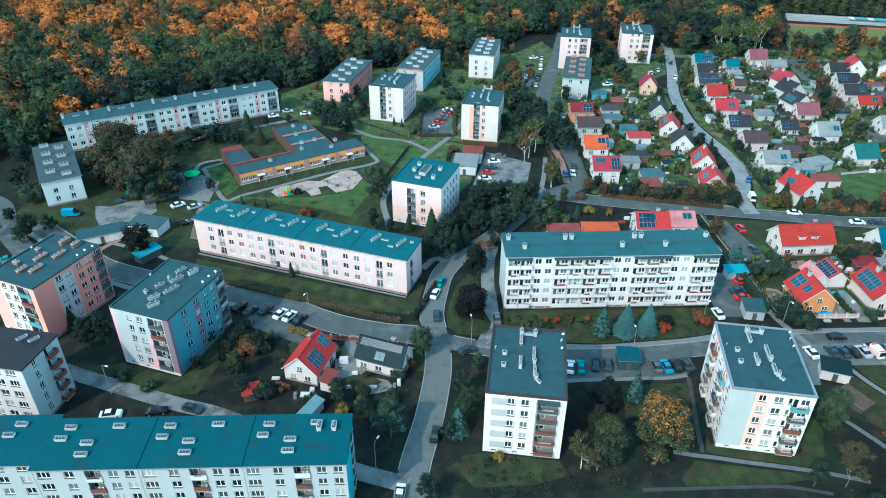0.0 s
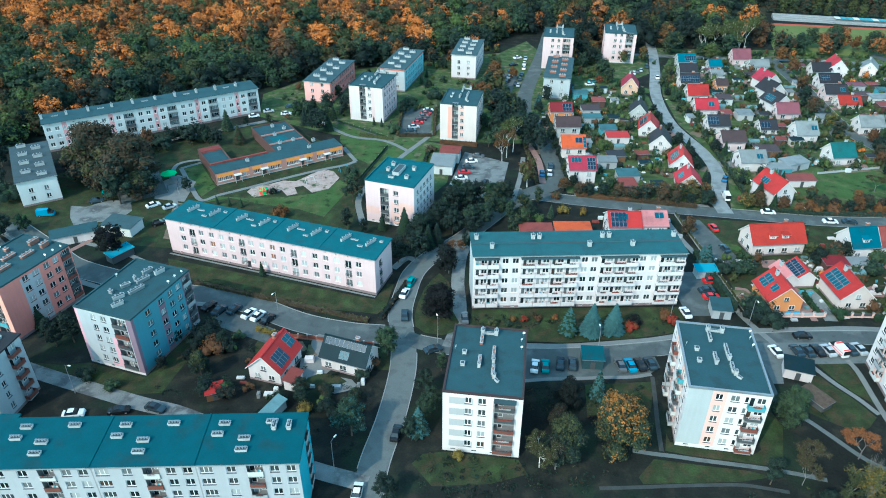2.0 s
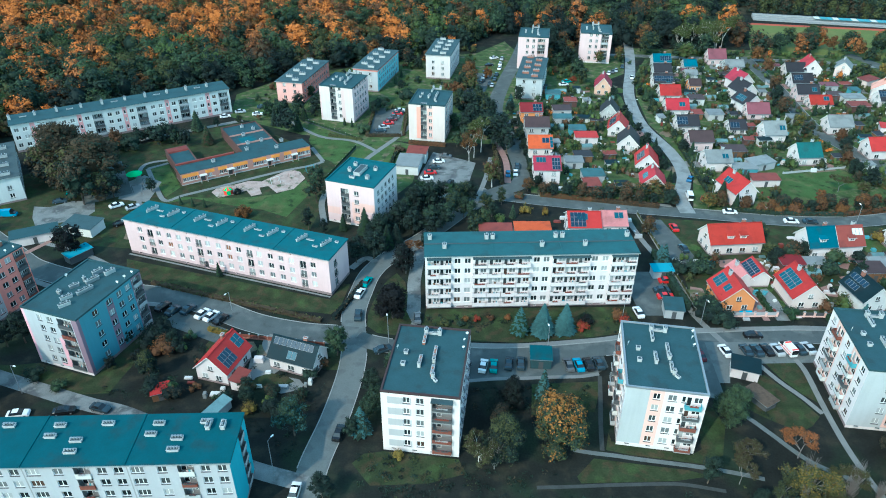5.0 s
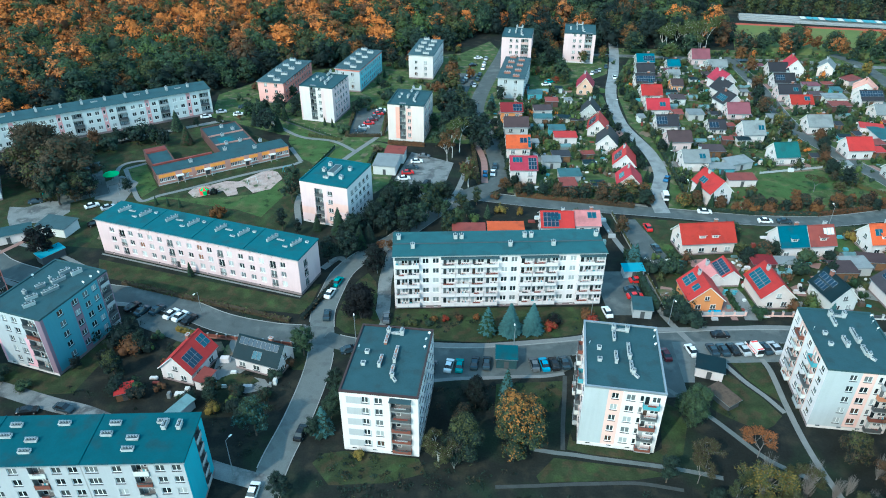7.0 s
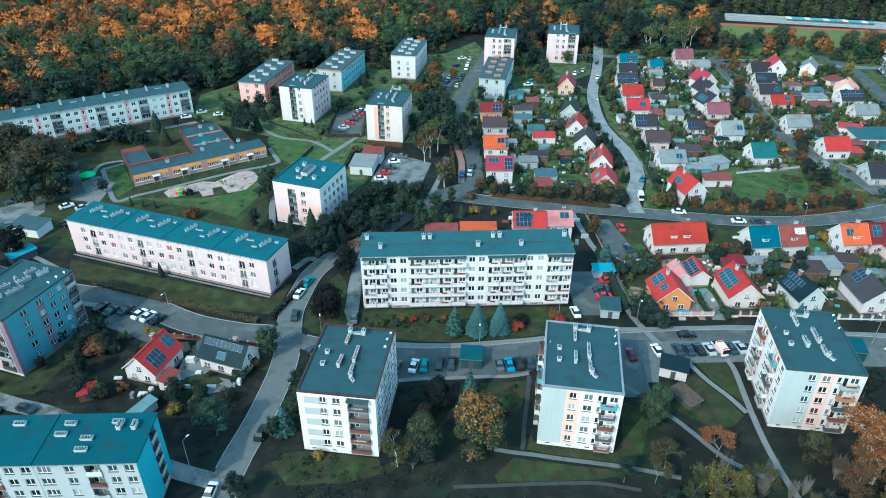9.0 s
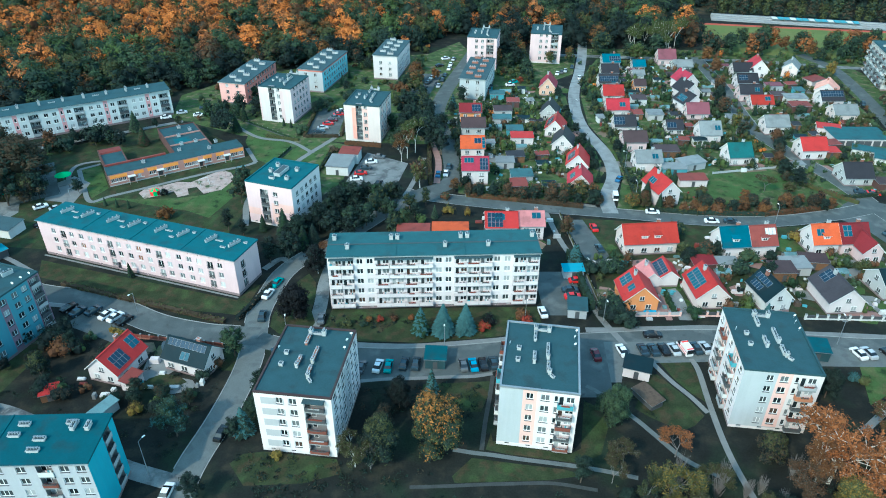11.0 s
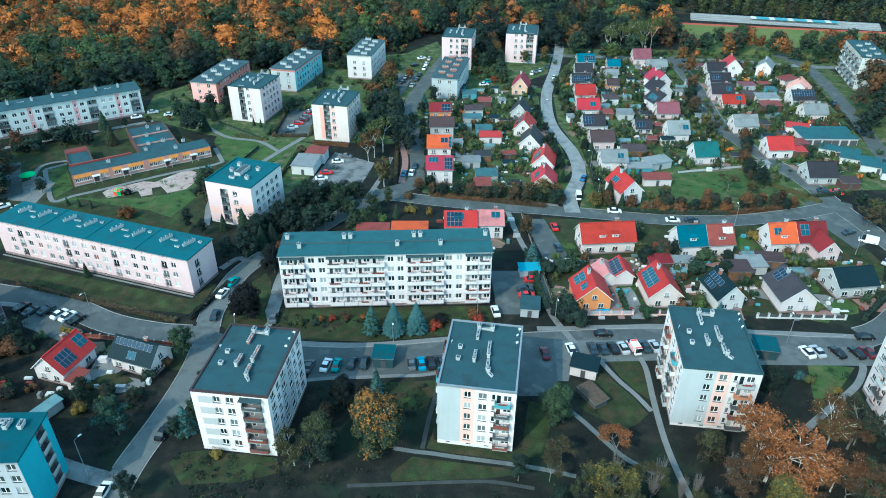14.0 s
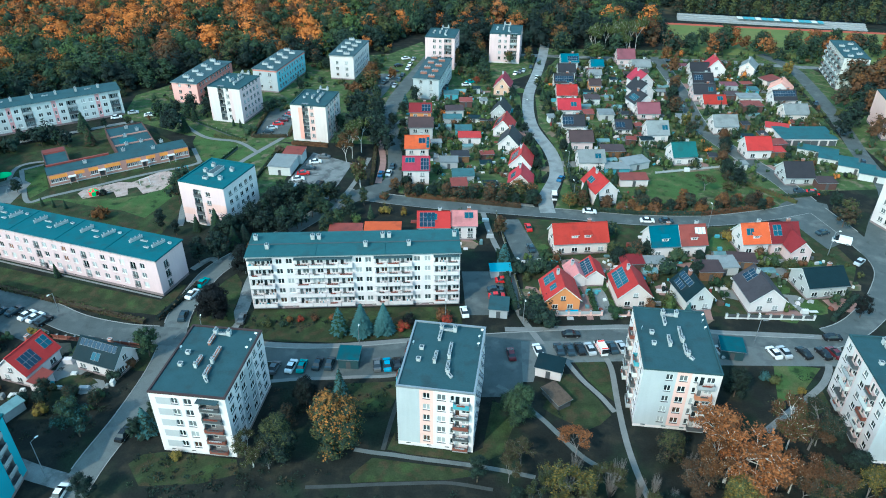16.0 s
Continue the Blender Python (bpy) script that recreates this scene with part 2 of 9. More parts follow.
# ---- mesh helpers ----
class Shape:
    """Collects boxes, quads and tubes into one mesh."""

    def __init__(self):
        self.v, self.f, self.m, self.names = [], [], [], []

    def slot(self, name):
        if name not in self.names:
            self.names.append(name)
        return self.names.index(name)

    def poly(self, pts, mt):
        n = len(self.v)
        self.v += [tuple(p) for p in pts]
        self.f.append(tuple(range(n, n + len(pts))))
        self.m.append(self.slot(mt))

    def box(self, x0, x1, y0, y1, z0, z1, mt, M=None, top=None):
        s = top or (0, 0)
        p = [(x0, y0, z0), (x1, y0, z0), (x1, y1, z0), (x0, y1, z0), (x0 + s[0], y0 + s[1], z1), (x1 - s[0], y0 + s[1], z1), (x1 - s[0], y1 - s[1], z1), (x0 + s[0], y1 - s[1], z1)]
        if M is not None:
            p = [tuple(M @ Vector(q)) for q in p]
        n, k = len(self.v), self.slot(mt)
        self.v += p
        for q in ((0, 3, 2, 1), (4, 5, 6, 7), (0, 1, 5, 4), (1, 2, 6, 5), (2, 3, 7, 6), (3, 0, 4, 7)):
            self.f.append(tuple(n + i for i in q))
            self.m.append(k)

    def tube(self, a, b, ra, rb, mt, sides=6):
        a, b = Vector(a), Vector(b)
        d = (b - a).normalized()
        u = d.orthogonal().normalized()
        w = d.cross(u)
        n, k = len(self.v), self.slot(mt)
        for c, r in ((a, ra), (b, rb)):
            for i in range(sides):
                t = 2 * math.pi * i / sides
                self.v.append(tuple(c + u * (r * math.cos(t)) + w * (r * math.sin(t))))
        for i in range(sides):
            j = (i + 1) % sides
            self.f.append((n + i, n + j, n + sides + j, n + sides + i))
            self.m.append(k)
        self.f += [tuple(n + i for i in reversed(range(sides))), tuple(n + sides + i for i in range(sides))]
        self.m += [k, k]

    def mesh(self, name):
        me = bpy.data.meshes.new(name)
        me.from_pydata(self.v, [], self.f)
        for nm in self.names:
            me.materials.append(MATS[nm])
        me.polygons.foreach_set("material_index", self.m)
        me.update()
        return me


def part(name, data, parent, m=None, label=""):
    ob = new(name, data.mesh(name) if isinstance(data, Shape) else data)
    ob.parent = parent
    if m is not None:
        ob.matrix_basis = m
    if label:
        ob["label"] = label
    return ob


def thing(name, label, category, m, group="", kind=""):
    ob = new(name)
    ob.matrix_basis = m
    return tagged(ob, label, category, group, kind)


# ---- windows, balconies, chimneys (shared meshes) ----
CACHE = {}


def cached(key, build):
    if key not in CACHE:
        CACHE[key] = build()
    return CACHE[key]


def window_meshes(w, h, sashes, sill, glass="glass"):
    def frame_mesh():
        # one connected frame: outer border, mullions and a sloping sill
        s = Shape()
        b, m = 0.085, 0.06
        xs = [-w / 2, -w / 2 + b]
        for i in range(1, sashes):
            x = -w / 2 + w * i / sashes
            xs += [x - m, x + m]
        xs += [w / 2 - b, w / 2]
        zs = [0, b, h - b, h]
        k = s.slot("frame_white")
        for y in (0.0, 0.07):
            s.v += [(x, y, z) for z in zs for x in xs]
        nx = len(xs)
        at = lambda i, j, d=0: d * 4 * nx + j * nx + i  # noqa: E731
        for j in range(3):
            for i in range(nx - 1):
                if j == 1 and i % 2 == 1:
                    continue
                s.f.append((at(i, j), at(i + 1, j), at(i + 1, j + 1), at(i, j + 1)))
                s.m.append(k)
        for i in range(nx - 1):
            s.f += [(at(i, 0, 1), at(i + 1, 0, 1), at(i + 1, 0), at(i, 0)), (at(i, 3), at(i + 1, 3), at(i + 1, 3, 1), at(i, 3, 1))]
            s.m += [k, k]
        for j in range(3):
            s.f += [(at(0, j), at(0, j + 1), at(0, j + 1, 1), at(0, j, 1)), (at(nx - 1, j), at(nx - 1, j, 1), at(nx - 1, j + 1, 1), at(nx - 1, j + 1))]
            s.m += [k, k]
        if sill:
            k, n = s.slot(sill), len(s.v)
            s.v += [(-w / 2 - 0.06, -0.26, -0.02), (w / 2 + 0.06, -0.26, -0.02), (-w / 2 - 0.06, -0.26, -0.1), (w / 2 + 0.06, -0.26, -0.1), (-w / 2, 0, -0.1), (w / 2, 0, -0.1)]
            s.f += [(n, n + 1, at(nx - 1, 0), at(0, 0)), (n + 2, n + 3, n + 1, n), (n + 4, n + 5, n + 3, n + 2), (n, at(0, 0), n + 4, n + 2), (at(nx - 1, 0), n + 1, n + 3, n + 5)]
            s.m += [k] * 5
        return s.mesh("window")

    def pane_mesh():
        s = Shape()
        s.box(-w / 2 + 0.08, w / 2 - 0.08, 0.03, 0.05, 0.08, h - 0.08, glass)
        return s.mesh("pane")

    return cached(("win", w, h, sashes, sill), frame_mesh), cached(("pane", w, h, glass), pane_mesh)


def window(root, F, u, z, w, h, depth=0.16, sashes=2, sill="sill_dark", glass="glass"):
    fm, pm = window_meshes(w, h, sashes, sill, glass)
    ob = part("window", fm, root, F @ Matrix.Translation((u, depth, z)))
    part("pane", pm, ob)
    return ob


def balcony_mesh(w, d, panel, rail):
    def build():
        s = Shape()
        s.box(-w / 2, w / 2, -d, 0.0, -0.16, 0.0, "concrete")
        z0, z1 = (0.08, 1.0) if rail else (0.0, 1.0)
        s.box(-w / 2 + 0.05, w / 2 - 0.05, -d + 0.02, -d + 0.07, z0, z1, panel)
        s.box(-w / 2 + 0.02, -w / 2 + 0.07, -d + 0.02, -0.02, z0, z1, panel)
        s.box(w / 2 - 0.07, w / 2 - 0.02, -d + 0.02, -0.02, z0, z1, panel)
        s.box(-w / 2, w / 2, -d - 0.01, -d + 0.09, z1, z1 + 0.05, "rail_dark" if rail else panel)
        return s.mesh("balcony")
    return cached(("balc", w, d, panel, rail), build)


def chimney_mesh(l, w, h, mt, pipes):
    def build():
        s = Shape()
        s.box(-l / 2, l / 2, -w / 2, w / 2, 0, h, mt)
        s.box(-l / 2 - 0.07, l / 2 + 0.07, -w / 2 - 0.07, w / 2 + 0.07, h, h + 0.09, "chimney_white")
        s.box(-l / 2 + 0.08, l / 2 - 0.08, -w / 2 + 0.08, w / 2 - 0.08, h + 0.09, h + 0.115, mt if mt == "chimney_brick" else "cap_dark")
        for i in range(pipes):
            x = -l / 2 + l * (i + 0.5) / pipes
            s.tube((x, 0, h + 0.1), (x, 0, h + 0.45), 0.1, 0.1, "metal_trim", 6)
            s.box(x - 0.17, x + 0.17, -0.17, 0.17, h + 0.45, h + 0.5, "zinc")
        return s.mesh("chimney")
    return cached(("chim", l, w, h, mt, pipes), build)


def dish_mesh():
    def build():
        s = Shape()
        s.tube((0, 0, 0), (0, 0, 0.7), 0.03, 0.03, "metal_trim", 5)
        pts = [(0.3 * math.cos(a), -0.09, 0.8 + 0.3 * math.sin(a)) for a in [i * math.pi / 5 for i in range(10)]]
        for i in range(10):
            s.poly([(0, 0.02, 0.8), pts[i], pts[(i + 1) % 10]], "dish_white")
            s.poly([(0, 0.05, 0.8), pts[(i + 1) % 10], pts[i]], "dish_white")
        return s.mesh("satellite_dish")
    return cached(("dish",), build)


def flower_box_mesh(w, k):
    def build():
        s = Shape()
        s.box(-w / 2, w / 2, -0.16, 0.06, -0.05, 0.12, ("p_rust", "p_dark", "p_grey")[k])
        rng = np.random.default_rng(k)
        for i in range(int(w * 14)):
            x, y, z, r = rng.uniform(-w / 2, w / 2), rng.uniform(-0.2, 0.08), rng.uniform(0.0, 0.34), 0.12
            s.poly([(x - r, y, z), (x + r, y - 0.05, z), (x, y - 0.05, z + r)], ("flower_red", "leaf_green", "flower_red")[rng.integers(3)])
        return s.mesh("flower_box")
    return cached(("flower", w, k), build)


def stored_mesh(w, k):
    def build():
        s = Shape()
        rng = np.random.default_rng(40 + k)
        x = -w / 2 + 0.1
        while x < w / 2 - 0.5:
            l, h = rng.uniform(0.25, 0.7), rng.uniform(0.7, 1.55)
            s.box(x, x + l, -0.25, 0.2, 0, h, ("p_dark", "p_rust", "p_white", "p_teal", "p_dark", "wood_brown", "p_grey")[rng.integers(7)], top=(0.02, 0.02))
            x += l + rng.uniform(0.05, 0.5)
        return s.mesh("stored_goods")
    return cached(("stored", w, k), build)


def laundry_mesh(k):
    def build():
        s = Shape()
        s.box(-0.7, 0.7, -0.01, 0.01, 0.42, 0.45, "rail_dark")
        for i in range(4):
            s.box(-0.65 + 0.34 * i, -0.38 + 0.34 * i, -0.015, 0.015, -0.1 - 0.1 * (i % 2), 0.43, ("p_white", "p_dark", "p_pink", "p_teal")[(i + k) % 4])
        return s.mesh("laundry")
    return cached(("laundry", k), build)


def facade(wall, F, L, H, spec, root, rows, sh, plinth):
    """One face of a block: wall cells round the openings, with windows, loggias and balconies.
    spec: base material, regions (u0, u1, z0, z1, material), columns (kind, u, width[, panel materials])."""
    base, regions, cols = spec.get("base"), list(spec.get("regions", ())), spec.get("cols", ())
    wh = spec.get("wh", 1.4)
    regions.append((0, L, 0, plinth * 0.75, spec.get("plinth", "plinth")))
    holes = []
    skip = spec.get("skip", 0)
    for col in cols:
        kind, u, w = col[:3]
        panels = col[3] if len(col) > 3 else ("p_white",)
        for i in range(skip, rows):
            zf = plinth + i * sh
            if kind == "w":
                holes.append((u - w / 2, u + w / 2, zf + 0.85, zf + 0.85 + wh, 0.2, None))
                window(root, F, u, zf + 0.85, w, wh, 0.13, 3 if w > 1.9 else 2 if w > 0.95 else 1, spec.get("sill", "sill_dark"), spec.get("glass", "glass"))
            elif kind == "f":
                holes.append((u - w / 2, u + w / 2, zf + 0.05, zf + 2.2, 0.2, None))
                window(root, F, u, zf + 0.05, w, 2.15, 0.13, 2, None)
                part("railing", cached(("frail", w), lambda: french_rail(w)), root, F @ Matrix.Translation((u, 0, zf)))
            elif kind == "s":
                if i < rows - 1:
                    z = zf + 0.85 + sh / 2
                    holes.append((u - w / 2, u + w / 2, z, z + 1.0, 0.2, None))
                    window(root, F, u, z, w, 1.0, 0.13, 1, None)
            elif kind in "lb":
                n = max(1, round(w / 3.3))
                cw = w / n
                if kind == "l":
                    holes.append((u - w / 2, u + w / 2, zf + 0.02, zf + sh - 0.22, 1.1, "loggia_shade"))
                for k in range(n):
                    uc = u - w / 2 + cw * (k + 0.5)
                    dp = 1.0 if kind == "l" else 0.13
                    dw, ww = 0.9, min(1.5, cw - 1.5)
                    if kind == "b":
                        holes.append((uc - 1.2, uc - 0.3, zf + 0.05, zf + 2.2, 0.2, None))
                        if ww > 0.6:
                            holes.append((uc + 0.1, uc + 0.1 + ww, zf + 0.85, zf + 2.2, 0.2, None))
                    window(root, F, uc - 0.75, zf + 0.05, dw, 2.15, dp, 1, None, spec.get("glass", "glass"))
                    if ww > 0.6:
                        window(root, F, uc + 0.1 + ww / 2, zf + 0.85, ww, 1.35, dp, 2, None, spec.get("glass", "glass"))
                    p = panels[(i + k) % len(panels)]
                    d = spec.get("ld", 0.25) if kind == "l" else spec.get("bd", 1.15)
                    part("balcony", balcony_mesh(round(cw - 0.06, 3), d, p, p in ("p_dark", "p_grey", "p_rust")), root, F @ Matrix.Translation((uc, 0, zf)))
                    cl = spec.get("clutter", 0)
                    pick = math.sin(u * 12.9 + i * 78.2 + k * 37.7 + L) * 43758.5 % 1.0
                    if pick < cl:
                        part("flower_box", flower_box_mesh(round(cw * (0.35 + 0.5 * pick / cl), 1), int(pick * 97) % 3), root, F @ Matrix.Translation((uc, -d - 0.02, zf + 0.95)))
                    elif pick < 1.6 * cl:
                        part("laundry", laundry_mesh(int(pick * 89) % 3), root, F @ Matrix.Translation((uc + 0.3, -d + 0.3, zf + 0.9)))
                    elif pick < 1.95 * cl or pick > 1 - 0.25 * cl:
                        part("stored_goods", stored_mesh(round(min(cw - 0.4, 2.6), 1), int(pick * 83) % 5), root, F @ Matrix.Translation((uc, -d + 0.35, zf)))
    for u, w in spec.get("canopy", ()):
        s = Shape()
        s.box(u - w / 2, u + w / 2, -spec.get("bd", 1.15) - 0.1, 0.02, spec["canopy_z"], spec["canopy_z"] + 0.16, "roof_slategrey")
        part("canopy", s, root, F.copy())
    for u in spec.get("vents", ()):
        holes.append((u - 0.15, u + 0.15, H - 0.95, H - 0.65, 0.25, "sill_dark"))
    for u in spec.get("cellar", ()):
        holes.append((u - 0.45, u + 0.45, 0.35, 0.75, 0.15, "glass"))
    for u, w in spec.get("doors", ()):
        holes.append((u - w / 2, u + w / 2, 0.1, 2.4, 0.3, "sill_dark"))
    us = sorted({0, L, *(round(x, 4) for h in holes for x in h[:2]), *(x for r in regions for x in r[:2])})
    zs = sorted({0, H, *(round(x, 4) for h in holes for x in h[2:4]), *(x for r in regions for x in r[2:4])})
    us, zs = [x for x in us if 0 <= x <= L], [z for z in zs if 0 <= z <= H]
    q = lambda u, y, z: F @ Vector((u, y, z))  # noqa: E731
    for a, b in zip(us, us[1:]):
        for c, d in zip(zs, zs[1:]):
            um, zm = (a + b) / 2, (c + d) / 2
            if b - a < 1e-3 or d - c < 1e-3 or any(h[0] < um < h[1] and h[2] < zm < h[3] for h in holes):
                continue
            mt = base
            for r in regions:
                if r[0] < um < r[1] and r[2] < zm < r[3]:
                    mt = r[4]
            wall.poly([q(a, 0, c), q(b, 0, c), q(b, 0, d), q(a, 0, d)], mt)
    for a, b, c, d, dp, back in holes:
        # deep recesses get the darkened plaster that stands for shade on their sides too
        side = base if dp < 0.5 else "loggia_shade"
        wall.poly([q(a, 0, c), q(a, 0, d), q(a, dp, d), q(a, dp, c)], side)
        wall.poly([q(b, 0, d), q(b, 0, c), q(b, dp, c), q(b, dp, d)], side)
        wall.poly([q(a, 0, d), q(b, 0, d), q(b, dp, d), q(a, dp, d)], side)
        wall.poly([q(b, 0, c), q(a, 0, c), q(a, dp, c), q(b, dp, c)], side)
        # holes without a backing are closed dark: the unlit inside put into colour
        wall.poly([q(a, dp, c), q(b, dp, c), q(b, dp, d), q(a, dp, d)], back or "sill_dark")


def french_rail(w):
    s = Shape()
    for i in range(7):
        x = -w / 2 + w * i / 6
        s.box(x - 0.02, x + 0.02, -0.12, -0.08, 0.05, 1.0, "rail_dark")
    s.box(-w / 2 - 0.05, w / 2 + 0.05, -0.13, -0.07, 1.0, 1.05, "rail_dark")
    s.box(-w / 2 - 0.05, w / 2 + 0.05, -0.13, -0.07, 0.02, 0.07, "rail_dark")
    return s.mesh("railing")


def faces_of(w, d):
    return {"front": (Matrix.Identity(4), w), "right": (pose(w, 0, 0, 0, 0, 90), d), "back": (pose(w, d, 0, 0, 0, 180), w), "left": (pose(0, d, 0, 0, 0, 270), d)}


def block(label, x, y, ang, w, d, h, rows, specs, roof="roof_petrol", parapet=0.35, over=0.0, sh=2.75, plinth=0.9, stacks=(), dishes=(), seams=(), ridge=None, edge=None, group="apartment blocks"):
    """A flat-roofed block of flats; x, y is its front left corner. stacks: (u, v, length, width, height, material, pipes, turn)."""
    root = thing("apartment_block", label, "apartment block", pose(x, y, 0, 0, 0, ang), group)
    wall = Shape()
    for key, (F, L) in faces_of(w, d).items():
        n = pose(0, 0, 0, 0, 0, ang).to_3x3() @ F.to_3x3() @ Vector((0, -1, 0))
        mid = pose(x, y, 0, 0, 0, ang) @ F @ Vector((L / 2, 0, 0))
        if all(n.dot(Vector((cx, 0, 0)) - mid) < 2 for cx in (0, 60)):
            specs[key] = {k: v for k, v in specs[key].items() if k not in ("cols", "cellar")}
        facade(wall, F, L, h, specs[key], root, specs[key].get("rows", rows), specs[key].get("sh", sh), plinth)
    part("wall", wall, root)
    s = Shape()
    top = h if parapet == 0 else h - 0.02
    s.box(-over, w + over, -over, d + over, top - 0.25 if over else top - 0.1, top + (0.08 if over else 0.02), roof)
    rf = part("roof", s, root)
    for u in seams:
        q = Shape()
        q.box(u - 0.12, u + 0.12, -over, d + over, top + 0.02, top + 0.2, roof)
        part("seam", q, rf)
    if ridge:
        q = Shape()
        q.box(-over, w + over, ridge - 0.14, ridge + 0.14, top + 0.06, top + 0.24, "cap_dark")
        part("ridge", q, rf)
    if parapet:
        s = Shape()
        o = [(-0.06, -0.06), (w + 0.06, -0.06), (w + 0.06, d + 0.06), (-0.06, d + 0.06)]
        i4 = [(0.3, 0.3), (w - 0.3, 0.3), (w - 0.3, d - 0.3), (0.3, d - 0.3)]
        s.slot(edge or roof)
        for z, ring in ((h - 0.12, o), (h + parapet, o), (h + parapet, i4), (h - 0.12, i4)):
            s.v += [(a, b, z) for a, b in ring]
        for r0 in range(3):
            for i in range(4):
                j = (i + 1) % 4
                s.f.append((r0 * 4 + i, r0 * 4 + j, r0 * 4 + 4 + j, r0 * 4 + 4 + i))
                s.m.append(0)
        part("parapet", s, rf)
    elif over:
        s = Shape()
        s.box(-over - 0.08, w + over + 0.08, -over - 0.1, -over, top - 0.22, top - 0.06, "metal_trim")
        part("gutter", s, rf)
    for u, v, l, b, hh, mt, n, turn in stacks:
        part("chimney", chimney_mesh(l, b, hh, mt, n), rf, Matrix.Translation((u, v, top)) @ pose(0, 0, 0, 0, 0, turn))
    for u, v, turn in dishes:
        part("satellite_dish", dish_mesh(), rf, Matrix.Translation((u, v, top)) @ pose(0, 0, 0, 0, 0, turn))
    return root

# ---- ground, roads, paths ----
def sheet(name, pts, z, mt, label, category="", kind="structure", thick=0.0):
    """A flat area of ground with the given outline."""
    bm = bmesh.new()
    f = bm.faces.new([bm.verts.new((px, py, z)) for px, py in pts])
    if f.normal.z < 0:
        f.normal_flip()
    bmesh.ops.triangulate(bm, faces=bm.faces[:])
    bm.normal_update()
    for f in bm.faces:
        if f.normal.z < 0:
            f.normal_flip()
    me = bpy.data.meshes.new(name)
    bm.to_mesh(me)
    bm.free()
    me.materials.append(MATS[mt])
    return tagged(new(name, me), label, category or name, kind=kind)


def smooth_line(pts, n=8):
    """Catmull-Rom through the points of a centre line."""
    p = [Vector((a[0], a[1])) for a in pts]
    p = [2 * p[0] - p[1], *p, 2 * p[-1] - p[-2]]
    out = []
    for i in range(1, len(p) - 2):
        for k in range(n):
            t = k / n
            a, b, c, d = p[i - 1], p[i], p[i + 1], p[i + 2]
            out.append(0.5 * ((2 * b) + (c - a) * t + (2 * a - 5 * b + 4 * c - d) * t * t + (3 * b - a - 3 * c + d) * t ** 3))
    return [*out, p[-2]]


STREETS = []


def kerbs():
    """Raised kerbs along the streets, left out where another street or a parking area joins."""
    bays = [[v.co.xy for v in o.data.vertices] for o in bpy.data.objects if o.name.startswith("parking")]

    def inside(q, poly):
        hit = False
        for a, b in zip(poly, poly[1:] + poly[:1]):
            if (a.y > q.y) != (b.y > q.y) and q.x < (b.x - a.x) * (q.y - a.y) / (b.y - a.y) + a.x:
                hit = not hit
        return hit

    for ob, edge, line, width in STREETS:
        if edge is None:
            continue
        k = Shape()
        for (a, b, n), (c, d, m) in zip(edge, edge[1:]):
            for e, g, sg in ((a, c, 1), (b, d, -1)):
                mid = (e + g) / 2 + (n + m) * 0.4 * sg
                if any(o is not ob and min((mid - q).length for q in ln) < w / 2 + 0.9 for o, _, ln, w in STREETS) or any(inside(mid, bay) for bay in bays):
                    continue
                o1, o2 = e + n * 0.18 * sg, g + m * 0.18 * sg
                k.poly([(*e, 0.13), (*g, 0.13), (*o2, 0.13), (*o1, 0.13)][:: sg], "kerb_stone")
                k.poly([(*e, 0), (*g, 0), (*g, 0.13), (*e, 0.13)], "kerb_stone")
        part("kerb", k, ob)


def strip(name, pts, width, z, mt, label, kerb=False, category="road"):
    """A road or path along a centre line; kerbs() follows the streets that ask for kerbs."""
    line = smooth_line(pts)
    s = Shape()
    edge = []
    for i, c in enumerate(line):
        t = (line[min(i + 1, len(line) - 1)] - line[max(i - 1, 0)]).normalized()
        n = Vector((-t.y, t.x))
        edge.append((c + n * width / 2, c - n * width / 2, n))
    for (a, b, n), (c, d, m) in zip(edge, edge[1:]):
        s.poly([(*b, z), (*d, z), (*c, z), (*a, z)], mt)
    ob = tagged(new(name, s.mesh(name)), label, category, kind="structure")
    if name == "road":
        STREETS.append((ob, edge if kerb else None, line, width))
    return ob


R = 1500
g = Shape()
for i in range(12):
    for j in range(12):
        x0, y0, c = -R + i * R / 6, -R + 350 + j * R / 6, R / 6
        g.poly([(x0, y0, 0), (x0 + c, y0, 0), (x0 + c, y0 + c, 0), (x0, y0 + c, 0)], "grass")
tagged(new("ground", g.mesh("ground")), "uneven autumn grass with yellowed patches", "ground", kind="structure")

strip("road", [(-6.5, 60), (-5.6, 80), (-4.9, 88), (-2.6, 99.4), (-1.0, 112.6), (-1.2, 122.5), (-2.6, 133), (-1.6, 143), (0.2, 151.4), (4.6, 159.0), (12.6, 167.8), (18.2, 175.4), (27, 188)], 5.6, 0.03, "asphalt_pale", "worn patched grey asphalt estate road with pale repairs", True)
strip("road", [(-120, 176), (-99.5, 160), (-87.7, 152), (-61.7, 142.8), (-50, 140.5), (-38.9, 136.6), (-26.4, 130.0), (-15, 126.6), (-7.1, 125.6), (-1, 125)], 6.6, 0.036, "asphalt", "grey asphalt side road along the pink block", True)
strip("road", [(-1, 124.5), (4.1, 122.2), (17.6, 119.2), (30.6, 118.2), (43.6, 119.1), (57, 120.9), (70.5, 123.2), (84.2, 124.2), (97.6, 125.0), (111, 124.8), (123.3, 123.6), (142.5, 121.7), (152, 123.2), (160, 127.5)], 4.8, 0.042, "asphalt", "smooth grey asphalt street past the parking bays", True)
